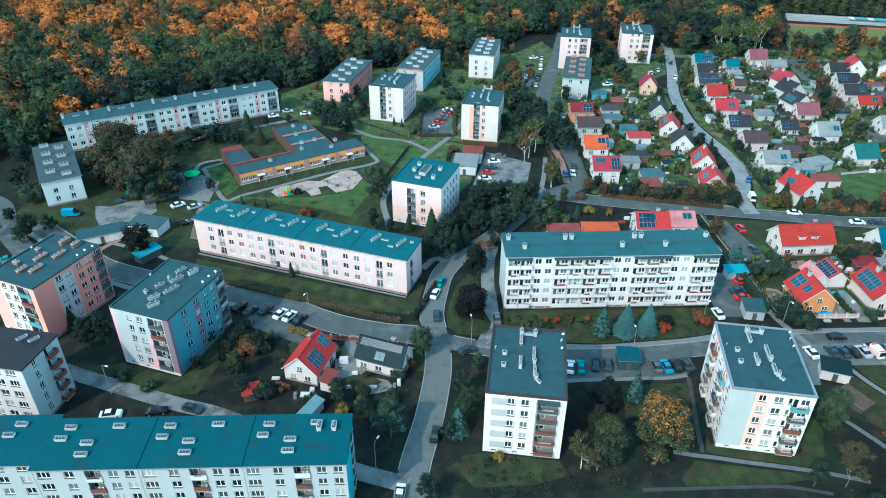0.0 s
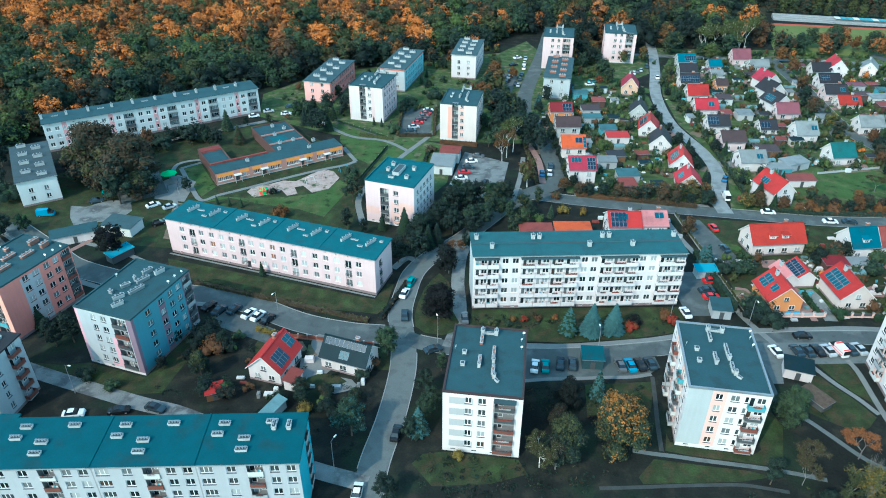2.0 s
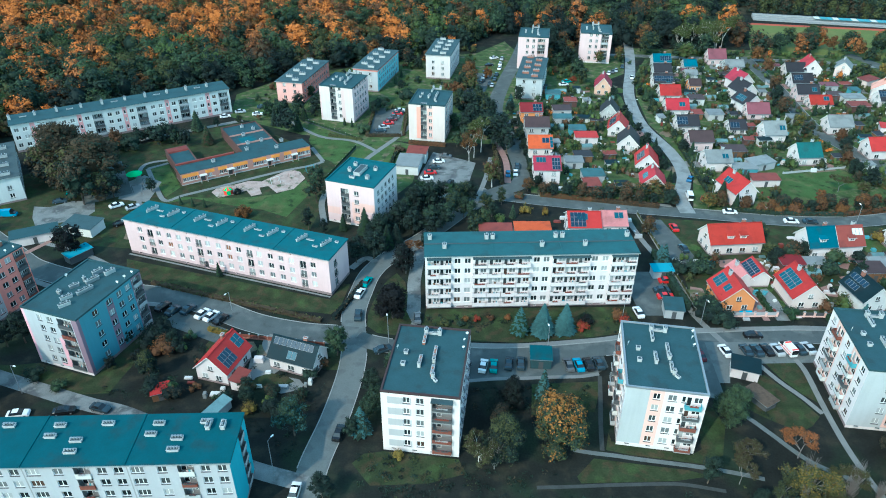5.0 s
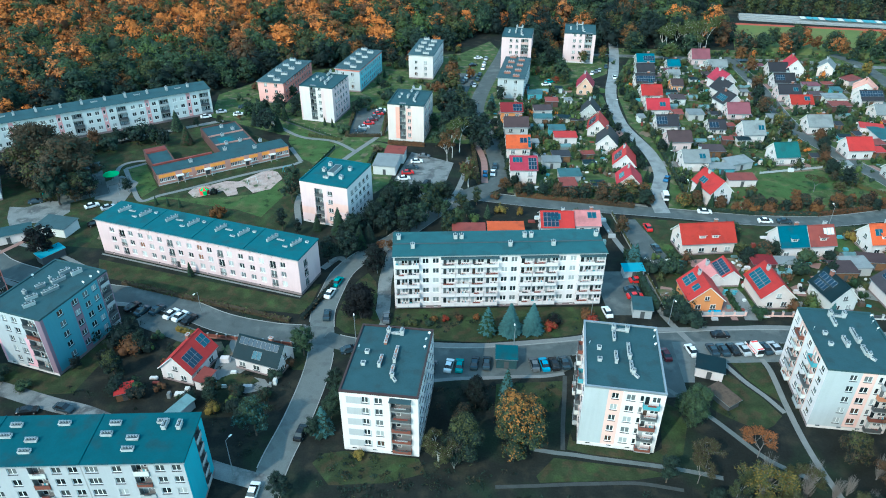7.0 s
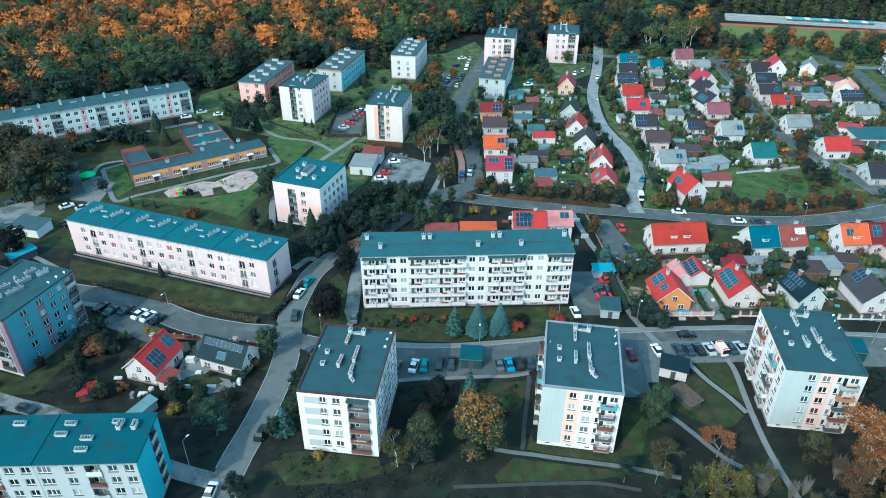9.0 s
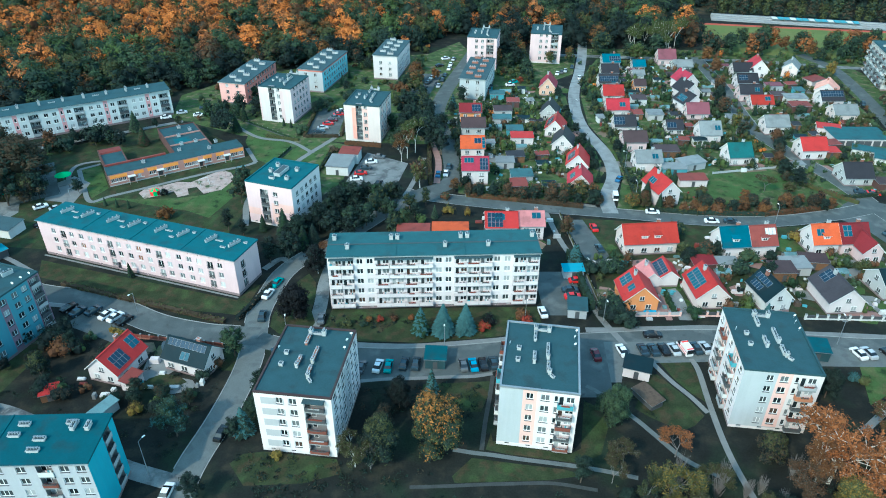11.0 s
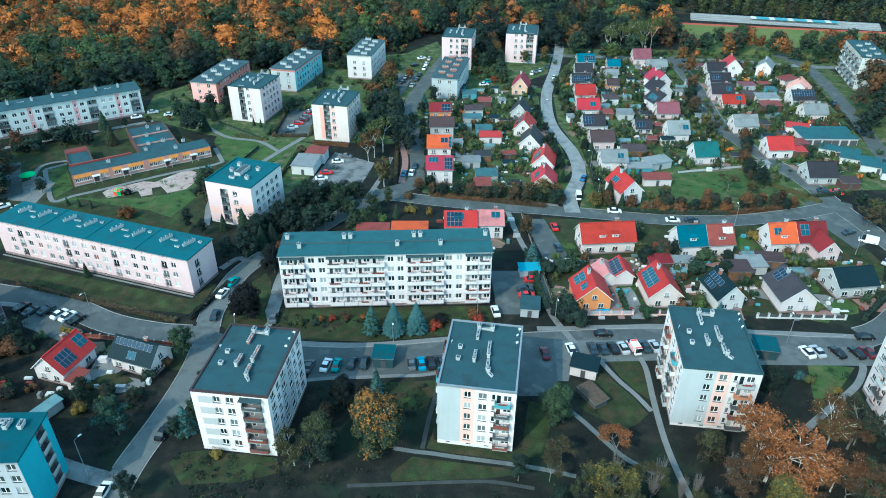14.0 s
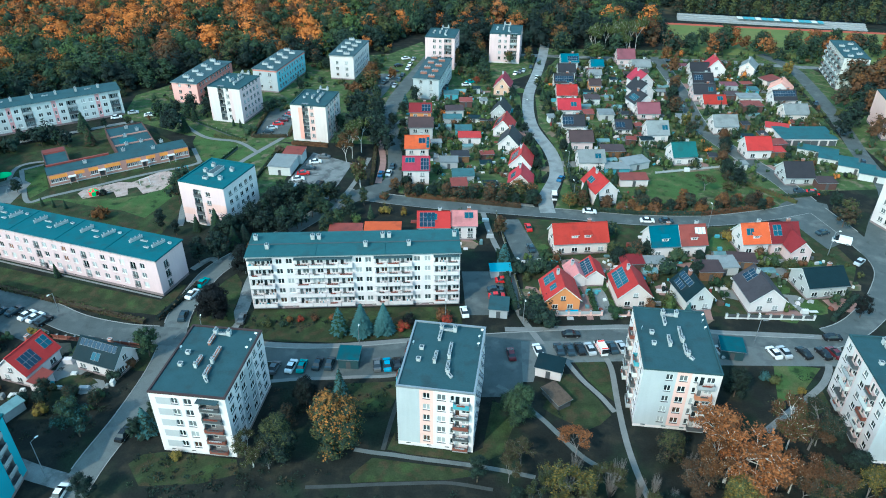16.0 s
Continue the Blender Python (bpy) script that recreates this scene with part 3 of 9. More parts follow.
strip("road", [(152, 124.4), (157, 126.4), (163, 130.5), (172, 139), (181, 153), (180.5, 170), (177.5, 186.6), (174.6, 206), (167.8, 229), (163.6, 247.4), (164, 264), (168, 300), (170, 345)], 6.4, 0.048, "asphalt", "broad grey asphalt street curving past the houses", True)
strip("road", [(30, 197.5), (35.2, 195.7), (49.3, 192), (66.6, 188.4), (83.6, 185.9), (100.3, 183.1), (120, 179.7), (140.9, 179), (159.4, 182.4), (171, 185.9), (178, 188.5)], 6.0, 0.034, "asphalt", "grey asphalt street with pale verges behind the blocks", True)
strip("road", [(93.9, 184), (94.6, 194), (100.4, 210.4), (101.1, 229), (97.1, 256), (99.6, 288), (107.1, 319), (113.2, 346), (118, 372)], 4.8, 0.038, "lane_pale", "narrow pale asphalt lane winding between the houses")
strip("road", [(27, 188), (36, 197), (45.4, 206), (45.5, 228.4), (44.1, 241.2), (40.5, 258), (41, 276), (46, 302), (56.7, 345), (65.6, 387), (72, 420)], 6.4, 0.04, "asphalt", "grey asphalt street running towards the woods")
strip("road", [(181, 160), (193, 178), (206, 197), (213.1, 229), (221.1, 262), (228.5, 303), (231, 330), (225, 350)], 6.0, 0.044, "asphalt", "grey asphalt road beside the garages")
strip("road", [(90, 349), (113, 347), (150, 343), (200, 338), (231, 330), (300, 318)], 4.5, 0.036, "asphalt_worn", "pale cross lane behind the last houses")
strip("road", [(9.2, 121), (11, 128), (11.9, 136), (11.6, 147), (12.5, 158), (14, 165)], 3.4, 0.046, "asphalt_worn", "narrow service drive beside the white slab block")
strip("road", [(-170, 196), (-140, 190), (-126, 172), (-112, 158), (-100, 150), (-92, 140)], 6.0, 0.039, "asphalt", "grey estate road behind the salmon block")
strip("road", [(-104, 122), (-90.4, 116.3), (-83.5, 113.6), (-76.6, 110.9), (-65.5, 106.9), (-54.1, 102.9), (-44.9, 100.1), (-30, 93), (-18, 87), (-6, 83)], 3.6, 0.035, "asphalt_worn", "narrow worn access road behind the long teal-roofed block")

# parking areas
sheet("parking", [(-48, 129.5), (-31, 121.3), (-28.5, 125.5), (-45, 134.5)], 0.05, "asphalt", "asphalt parking bay beside the side road", "parking")
sheet("parking", [(24.5, 110.2), (52.5, 112.2), (55.5, 114.5), (55.2, 118), (24, 116)], 0.052, "asphalt", "asphalt parking bay with a row of cars", "parking")
sheet("parking", [(66, 105), (78, 105), (79.5, 124.5), (68.5, 123.5)], 0.054, "asphalt", "asphalt yard between two blocks", "parking")
sheet("parking", [(77.6, 109.5), (80.6, 109.5), (82.5, 115.5), (104, 116.2), (104, 123.4), (78.5, 123)], 0.05, "asphalt_pale", "asphalt parking bay along the street", "parking")
sheet("parking", [(116, 114.8), (150, 114.2), (153, 121.5), (142.5, 120.2), (117, 122.2)], 0.05, "asphalt_pale", "pale asphalt parking bay along the street", "parking")
sheet("parking", [(15.5, 228.5), (30.5, 219.5), (25.5, 193), (8, 194.5), (10.5, 206)], 0.055, "asphalt_worn", "pale asphalt car park behind the blocks", "parking")
sheet("parking", [(-8.5, 273), (3.5, 271), (2.7, 243.5), (-9.6, 243.4)], 0.055, "asphalt", "dark asphalt car park framed by hedges", "parking")
sheet("parking", [(33, 318), (43, 318), (36, 285), (26, 287)], 0.05, "asphalt", "asphalt car park under the trees", "parking")
sheet("junction", [(160.5, 182), (168.4, 190.1), (174.5, 194.3), (182.5, 189.5), (179.5, 180), (178.5, 168), (170, 163), (167, 175.5), (163.2, 179.5)], 0.056, "asphalt", "wide asphalt street junction beside the houses", "road")
sheet("parking", [(67, 133), (77.5, 133), (77, 152), (66.5, 152)], 0.05, "asphalt", "asphalt yard at the end of the slab block", "parking")
sheet("parking", [(82.5, 152), (90, 152), (84.5, 180), (78, 180)], 0.05, "asphalt", "paved driveway of the big red-roofed house", "driveway")
sheet("yard", [(-104, 214), (-93, 220), (-80, 196), (-92, 188)], 0.05, "asphalt", "asphalt yard beside the low blue block", "yard")
sheet("yard", [(-107, 187), (-102, 186.5), (-97, 190.6), (-90, 191), (-87, 184), (-89, 178.5), (-95, 177), (-100, 174), (-104, 180)], 0.048, "asphalt_worn", "pale broken concrete yard", "yard")
sheet("yard", [(-66, 186), (-76, 190), (-72, 168), (-64, 166)], 0.05, "bare_earth", "trodden reddish earth yard", "yard")
sheet("parking", [(-121, 156), (-112, 158), (-104, 140), (-115, 135)], 0.052, "asphalt", "car park behind the salmon block", "parking")

kerbs()

# paths
for _k, (pts, w, mt) in enumerate((
    ([(97.9, 117.1), (98.3, 112.9), (97.4, 103.2), (96.8, 92.9), (97.1, 84.5), (98.2, 76), (100, 68)], 1.25, "concrete_path"),
    ([(89.0, 116.5), (89.2, 115.0), (91.4, 109.9), (94.2, 105.1), (96.2, 100.6)], 1.15, "concrete_path"),
    ([(72.8, 108.5), (75.1, 106.3), (81.0, 98.9), (83.6, 95.0), (88, 88.5), (94, 84)], 1.1, "asphalt_pale"),
    ([(44, 91), (47.8, 90.2), (51.8, 89.6), (56.4, 88.7), (65.5, 87.2), (72.2, 85.8), (78, 84.2)], 1.0, "asphalt_pale"),
    ([(36, 82.2), (43.8, 82.5), (49.5, 82.8), (56.2, 83.0), (62.4, 83.0), (70, 81.5)], 0.8, "path_dark"),
    ([(147, 115), (145.8, 112.4), (141.9, 107.8), (133.5, 101.5), (125.1, 95.2)], 1.5, "concrete_path"),
    ([(84, 122), (79.8, 135), (79.6, 150), (76, 168), (74, 184)], 1.6, "concrete_path"),
    ([(53, 111.5), (51.9, 104.9), (50.6, 98.0), (49.5, 90.8)], 0.9, "path_dark"),
    ([(-16, 176), (-18.5, 196), (-8, 222), (2, 242), (8, 258)], 1.9, "concrete_path"),
    ([(-81.6, 213.9), (-74.5, 201.2), (-68.1, 191.1), (-63.3, 194.6), (-55.8, 199.3), (-45.3, 206.3), (-35.5, 212.4), (-26.4, 216.9), (-22.7, 220.1)], 1.5, "concrete_path"),
    ([(-22.7, 220.1), (-28.6, 232.1)], 1.5, "concrete_path"),
    ([(-81.6, 213.9), (-76.1, 218.4)], 1.5, "concrete_path"),
    ([(-68, 171), (-78, 196), (-84, 216), (-74, 222)], 1.5, "concrete_path"),
    ([(-45, 262), (-28, 243), (-14, 238), (-4, 228)], 1.6, "concrete_path"),
    ([(28, 186), (33, 206), (36, 224)], 1.6, "concrete_path"),
    ([(-67.3, 160.1), (-38.4, 150.15), (-9.2, 140.15)], 0.6, "concrete_path"),
    ([(-67, 152), (-80, 160), (-100, 168)], 1.4, "concrete_path"),
    ([(1.5, 156), (-2, 158), (-5.5, 153)], 2.0, "asphalt_worn"),
    ([(40.5, 204), (41, 222), (38, 240)], 2.2, "paving_pink"),
    ([(-96, 160), (-91, 168), (-85, 175)], 1.6, "paving_pink"),
    ([(-60, 258), (-85, 243), (-118, 224)], 2.4, "concrete_path"),
    ([(125.5, 131), (126.5, 140), (124.5, 150)], 2.4, "paving_pink"),
    ([(101, 131), (101.3, 140), (100.6, 144)], 3.2, "asphalt_worn"),
    ([(97, 131), (97.3, 140)], 1.6, "paving_pink"),
    ([(150.5, 131), (148.5, 140)], 1.5, "concrete_path"),
    ([(136, 160), (134, 152)], 2.5, "paving_pink"),
    ([(-18, 117), (-21, 122), (-20, 125)], 2.6, "concrete_path"),
)):
    strip("path", pts, w, 0.06 + 0.004 * _k, mt, "paved footpath through the grass" if mt != "paving_pink" else "reddish paved walk", category="path")
sheet("yard", [(139, 131), (150, 131), (147, 139), (145, 141)], 0.05, "paving_pink", "pale pink paved forecourt", "yard")
# footpaths beside the streets
strip("pavement", [(-120, 171.5), (-88, 147.5), (-62, 138.8), (-50, 136.6)], 1.6, 0.12, "concrete_path", "pale concrete pavement", category="pavement")
strip("pavement", [(15.5, 122.8), (23.4, 121.9), (30, 121.5), (36.4, 121.5), (43, 122.1), (49.5, 122.9), (56.1, 123.8), (64, 125.6)], 1.7, 0.125, "concrete_path", "pale concrete pavement along the lawn of the slab block", category="pavement")
strip("pavement", [(76, 127.4), (83.6, 127.4), (90.3, 127.8), (97.7, 128), (104, 128.3), (115, 127.6), (127.4, 126), (135.3, 125.5), (143, 124.9), (151, 124.2)], 1.7, 0.127, "concrete_path", "concrete pavement along the fences", category="pavement")
strip("path", [(24, 109.9), (30.1, 110.6), (36.2, 110.8), (42.4, 111.2), (48.5, 111.4), (53, 112.3)], 1.0, 0.058, "concrete_path", "pale edging behind the parked cars", category="path")
strip("pavement", [(49.5, 195.8), (84, 189.6), (90, 188.5)], 1.5, 0.12, "concrete_path", "pale pavement", category="pavement")
# lawns
sheet("lawn", [(-66.8, 189.6), (-63.0, 193.8), (-53.7, 192.7), (-41.8, 193.5), (-33.4, 195.9), (-26.4, 205.6), (-22.8, 201.5), (-24.1, 194.4), (-28.1, 180.9), (-36.1, 185.4), (-49.3, 189.0), (-59.4, 192.7)], 0.018, "lawn", "mown green lawn of the kindergarten garden", "lawn")
sheet("lawn", [(-80.6, 213.9), (-75.8, 217.5), (-66.1, 200.4), (-68.6, 193.4), (-73.7, 201.2)], 0.018, "lawn", "mown green lawn beside the play area", "lawn")
sheet("lawn", [(-30.7, 238.3), (-31.3, 250.3), (-22.3, 248.1), (-12.5, 240.5), (-13.9, 224.4), (-18.5, 219.7), (-23.0, 222.4), (-27.5, 230.6)], 0.018, "lawn", "mown green lawn behind the kindergarten fence", "lawn")
sheet("lawn", [(-14.6, 221.1), (-9.2, 237.4), (0.1, 236.4), (-3.6, 221.6), (-8.9, 214.3)], 0.018, "lawn", "bright mown lawn between the paths", "lawn")
sheet("lawn", [(-1.9, 221.1), (2.4, 234.3), (11.3, 232.4), (6.2, 218.9), (2.9, 212.1)], 0.018, "lawn", "bright mown lawn beside the service building", "lawn")
sheet("lawn", [(-67, 157.5), (-9.2, 139.2), (-6.5, 146), (-4.9, 146), (-6.2, 136.4), (-8.2, 133.2), (-11.6, 133.9), (-17.2, 134.6), (-23, 135.6), (-38, 141), (-50, 144.8), (-64, 149.5)], 0.018, "rough_lawn", "rough strip of lawn before the pink block", "lawn")
sheet("lawn", [(130.9, 205.6), (134.0, 210.4), (157.2, 214.7), (157.6, 205.7), (151, 199.5), (144.3, 196.9), (138.9, 191.3), (131.2, 190.1), (127.9, 195.4)], 0.018, "lawn", "open green meadow between the houses", "lawn")
sheet("sandpit", [(-55.1, 196.9), (-53.8, 200.9), (-49.4, 202.1), (-45.0, 205.0), (-40.8, 204.6), (-36.8, 209.7), (-33.0, 214.1), (-29.3, 211.9), (-26.8, 207.2), (-29.2, 199.4), (-34.2, 196.6), (-37.9, 201.4), (-40.5, 200.2), (-38.7, 195.8), (-41.8, 194.3), (-44.2, 198.2), (-47.7, 195.4), (-52.0, 193.1)], 0.03, "sand", "pale worn sand play area", "sandpit")
sheet("play_area", [(-83, 192), (-73, 190), (-73.5, 204), (-81, 209), (-86, 202)], 0.03, "concrete_path", "grey paved play area", "play area")
sheet("island", [(1.1, 128.6), (0.9, 132.9), (1.7, 138.2), (3.0, 143.8), (4.9, 148.1), (6.9, 151.0), (9.3, 146.8), (10.2, 140.6), (9.9, 135.2), (11.6, 130.2), (10.6, 126.6), (7.8, 125.2), (3.7, 126.0)], 0.1, "rough_lawn", "grassy traffic island with a dark tree", "traffic island")
sheet("lawn", [(90.4, 116.2), (97.2, 116.7), (97.8, 111.0), (96.9, 103.5), (94.6, 106.2), (92.2, 110.6)], 0.018, "rough_lawn", "small lawn between two footpaths", "lawn")
sheet("lawn", [(87.2, 112.2), (88.9, 112.0), (91.0, 108.6), (93.4, 104.8), (95.3, 99.8), (92.6, 97.2), (89.8, 95.8), (87.0, 97.4), (83.6, 99.8), (81.6, 101.9)], 0.020, "rough_lawn", "rough grass beside the brown shed", "lawn")
sheet("lawn", [(134.7, 115.0), (139.7, 114.5), (144.7, 113.7), (138.2, 107.0), (130.7, 102.7)], 0.022, "lawn", "green lawn behind the last block", "lawn")
sheet("lawn", [(137.4, 104.5), (141.7, 106.6), (141.3, 102.0), (133.2, 97.0), (130.6, 97.7)], 0.024, "rough_lawn", "rough grass beside the path", "lawn")
sheet("lawn", [(101.4, 116.1), (102.6, 116.1), (100.3, 98.2), (98.9, 97.2)], 0.030, "rough_lawn", "narrow lawn along the block wall", "lawn")
sheet("lawn", [(-69, 190), (-45, 203), (-22, 222), (-14, 214), (-19, 188), (-29, 178), (-52, 186)], 0.012, "rough_lawn", "worn green lawn round the sand play area", "lawn")
# green back gardens and yards
for _k, _pts in enumerate(([(-66, 262), (-34, 244), (4, 238), (40, 236), (50, 262), (62, 300), (86, 301), (104, 318), (110, 346), (92, 352), (60, 340), (52, 372), (36, 350), (8, 342), (-22, 328), (-52, 312), (-70, 288)],
                           [(-128, 170), (-60, 162), (-20, 172), (-16, 206), (-24, 226), (-60, 258), (-84, 240), (-112, 222), (-130, 196)], [(47.5, 197), (92, 190), (92, 204), (97.5, 212), (98, 230), (94, 256), (96, 288), (92, 300), (50, 300), (46.5, 262)], [(96.5, 187), (120, 183), (140, 182.2), (160, 186), (171, 189), (178, 198), (206, 200), (216, 262), (222, 312), (214, 332), (120, 342), (109.5, 318), (102.5, 288), (100, 256), (104, 228), (103.4, 210)],
             [(216, 205), (232, 205), (246, 290), (240, 330), (226, 345), (216, 332), (224, 312), (218, 262)], [(112, 344), (178, 338), (235, 328), (300, 316), (420, 300), (420, 324), (250, 342), (180, 357), (112, 360)], [(81.6, 133.2), (152, 132), (166, 142), (174, 155), (172, 178), (140, 175.5), (120, 176.2), (84, 181)])):
    sheet("garden", _pts, 0.0015 + 0.0006 * _k, "rough_lawn" if _pts[0][0] in (81.6, -128) else "garden_grass", "patchy green garden grass with trodden spots", "garden")
# grass round the point blocks and the slab block; greener sheets also mark sunlit patches
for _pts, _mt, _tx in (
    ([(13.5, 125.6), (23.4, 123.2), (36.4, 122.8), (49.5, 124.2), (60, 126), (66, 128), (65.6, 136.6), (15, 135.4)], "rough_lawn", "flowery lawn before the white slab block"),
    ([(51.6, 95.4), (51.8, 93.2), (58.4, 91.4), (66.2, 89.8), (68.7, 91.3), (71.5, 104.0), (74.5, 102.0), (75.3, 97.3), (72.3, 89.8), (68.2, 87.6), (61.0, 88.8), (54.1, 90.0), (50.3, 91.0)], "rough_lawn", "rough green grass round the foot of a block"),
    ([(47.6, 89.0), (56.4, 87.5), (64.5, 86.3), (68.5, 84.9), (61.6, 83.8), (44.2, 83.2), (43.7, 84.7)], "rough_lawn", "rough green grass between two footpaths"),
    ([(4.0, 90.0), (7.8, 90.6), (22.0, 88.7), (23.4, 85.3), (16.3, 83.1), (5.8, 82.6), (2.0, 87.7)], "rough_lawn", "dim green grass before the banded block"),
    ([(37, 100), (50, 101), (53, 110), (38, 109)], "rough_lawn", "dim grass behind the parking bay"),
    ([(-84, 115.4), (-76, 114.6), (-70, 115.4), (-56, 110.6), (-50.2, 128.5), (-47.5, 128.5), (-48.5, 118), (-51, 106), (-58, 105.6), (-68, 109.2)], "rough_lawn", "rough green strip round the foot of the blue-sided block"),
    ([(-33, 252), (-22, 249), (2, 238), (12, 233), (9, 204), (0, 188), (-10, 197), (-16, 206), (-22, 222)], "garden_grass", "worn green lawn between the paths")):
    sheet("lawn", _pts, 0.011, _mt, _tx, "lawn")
# sports ground
sheet("pitch", [(178, 356), (194, 412), (420, 370), (420, 318), (250, 340)], 0.02, "pitch_grass", "green sports pitch", "sports pitch")
strip("running_track", [(194, 411.5), (250, 401), (311, 390), (420, 369)], 4.0, 0.03, "running_track", "red running track along the pitch", category="running track")
forest_floor = sheet("forest_floor", [(-700, 180), (-200, 205), (-166, 247), (-150, 270), (-112, 302), (-75, 320), (-52, 322), (-24, 357), (5, 374), (40, 392), (75, 410), (150, 430), (300, 440), (700, 460), (700, 1100), (-700, 1100)], 0.012, "forest_soil", "dark leaf-strewn woodland floor", "ground")

# ---- blocks of flats ----
def cols_even(L, n, kind="w", w=1.5, margin=1.6):
    return [(kind, margin + (L - 2 * margin) * (i + 0.5) / n, w) for i in range(n)]


def tower(label, x, y, ang, w=14.5, d=19.4, h=15.0, front=None, side_l=None, side_r=None, base="panel_white", stacks=None, rows=5, roof="roof_petrol", cellar=True, duct="chimney_white", edge=None):
    """A five-storey point block with a balcony column on its end."""
    cl = (2.0, 6.0, 9.5) if cellar else ()
    front = front or {}
    sp = {"front": {"base": base, "plinth": "white", "cellar": cl, **front},
          "right": {"base": base, **(side_r or {"cols": cols_even(d, 6)})},
          "back": {"base": base, "cols": cols_even(w, 4)},
          "left": {"base": base, **(side_l or {"cols": cols_even(d, 6)})}}
    # low brick-dark ducts with white stacks at their ends, small square vents, a linked pair at the back
    st = stacks or [(2.8, 11.0, 0.75, 0.75, 0.6, "chimney_white", 0, 0), (2.8, 7.6, 0.75, 0.75, 0.6, "chimney_white", 0, 0),
                    (5.9, 9.0, 2.4, 0.5, 0.6, duct, 2, 90), (5.9, 7.4, 0.55, 0.55, 1.0, "chimney_white", 1, 0),
                    (8.4, 11.2, 3.8, 0.5, 0.6, duct, 2, 90), (8.5, 9.0, 0.55, 0.55, 1.0, "chimney_white", 1, 0),
                    (8.6, 6.4, 2.6, 0.5, 0.6, duct, 2, 90), (8.9, 4.8, 0.6, 0.6, 1.0, "chimney_white", 1, 0), (9.4, 4.0, 1.0, 0.4, 0.4, "chimney_white", 0, 130),
                    (5.8, 15.2, 2.8, 0.5, 0.6, duct, 2, 90), (5.8, 17.4, 0.9, 0.7, 1.1, "chimney_white", 2, 90), (8.5, 17.4, 0.9, 0.7, 1.1, "chimney_white", 2, 90), (7.15, 17.3, 1.9, 0.35, 0.45, "chimney_white", 0, 0)]
    return block(label, x, y, ang, w, d, h, rows, sp, roof, 0.28, edge=edge, stacks=st, dishes=[(13.6, 13.5, 20), (13.5, 15.8, 40), (0.9, 12, 60), (13.9, 17.8, 10)] if w == 14.5 and base == "panel_white" else [])


BAL = ("p_rust", "p_rust", "p_rust", "p_dark", "p_dark")
tower("five-storey white block of flats with grey bands and rusty balconies", 7.7, 91.1, -7.5,
      # the band_dark column at the balconies paints the recess's shade on the wall
      front={"regions": [(1.2, 5.6, 1.35 + 2.75 * i, 3.0 + 2.75 * i, "grey_band") for i in range(5)] + [(9.2, 13.1, 1.0, 13.9, "band_dark")],
             "cols": [("w", 4.7, 1.25), ("w", 7.2, 1.45), ("l", 11.3, 3.7, BAL)], "ld": 0.7, "bd": 1.1, "clutter": 0.8, "canopy": [(11.3, 4.0)], "canopy_z": 14.4}, duct="chimney_brick", edge="r_brown",
      side_r={"wh": 1.5, "regions": [(6.2, 13.2, 0.9, 13.9, "grey_band")], "cols": [("w", 2.2, 1.9), ("w", 5.0, 1.5), ("w", 7.9, 1.9), ("w", 11.5, 1.9), ("w", 14.4, 1.5), ("w", 17.2, 1.9)]},
      side_l={"cols": [("w", 2.4, 1.5), ("b", 6.0, 3.2, ("p_rust", "p_rust", "p_teal")), ("w", 10, 1.5), ("b", 13.6, 3.2, ("p_rust", "p_grey")), ("w", 17.2, 1.5)]})
SIDE = {"regions": [(3.6, 7.4, 0.9, 15, "peach"), (12, 15.6, 0.9, 15, "peach")],
        "cols": [("w", 1.8, 1.5), ("b", 5.5, 3.1, ("p_white", "p_grey", "p_dark", "p_white", "p_rust")), ("w", 9.7, 1.5), ("b", 13.8, 3.1, ("p_grey", "p_white", "p_dark", "p_white", "p_teal")), ("w", 17.4, 1.5)], "bd": 0.95, "clutter": 0.6}
tower("five-storey white block with a peach stripe and laden balconies", 52.4, 92.5, -9.2,
      front={"regions": [(4.3, 6.9, 0.9, 15, "peach"), (0, 4.3, 0.9, 15, "cool_white")],
             "cols": [("w", 5.6, 1.3), ("w", 8.4, 1.6), ("w", 10.4, 0.7), ("b", 12.1, 3.0, ("p_rust", "p_dark", "p_rust", "p_dark", "p_teal"))], "bd": 1.05, "clutter": 0.8}, side_l=SIDE, edge="zinc")
tower("five-storey pale block with a peach stripe and coloured balconies", 98.9, 97.0, -7.5,
      front={"base": "cool_white", "regions": [(6.3, 9.0, 0.9, 15, "peach"), (9.0, 14.5, 0.9, 15, "white")],
             "cols": [("w", 5.0, 1.3), ("w", 7.6, 1.5), ("w", 9.9, 0.7), ("b", 11.8, 3.2, ("p_dark", "p_rust", "p_dark", "p_orange", "p_grey"))], "bd": 1.05, "clutter": 0.8}, side_l=SIDE)
tower("five-storey pinkish block at the end of the parking bay", 140.4, 87.6, -7.0, base="white", front={"base": "cool_white"}, side_l={"regions": [(3.6, 7.4, 0.9, 15, "pink"), (12, 15.6, 0.9, 15, "pink")],
      "cols": [("w", 1.8, 1.5), ("b", 5.5, 3.1, ("p_grey", "p_dark", "p_white")), ("w", 9.7, 1.5), ("b", 13.8, 3.1, ("p_dark", "p_white", "p_rust", "p_white")), ("w", 17.4, 1.5)], "bd": 0.95, "clutter": 0.4})
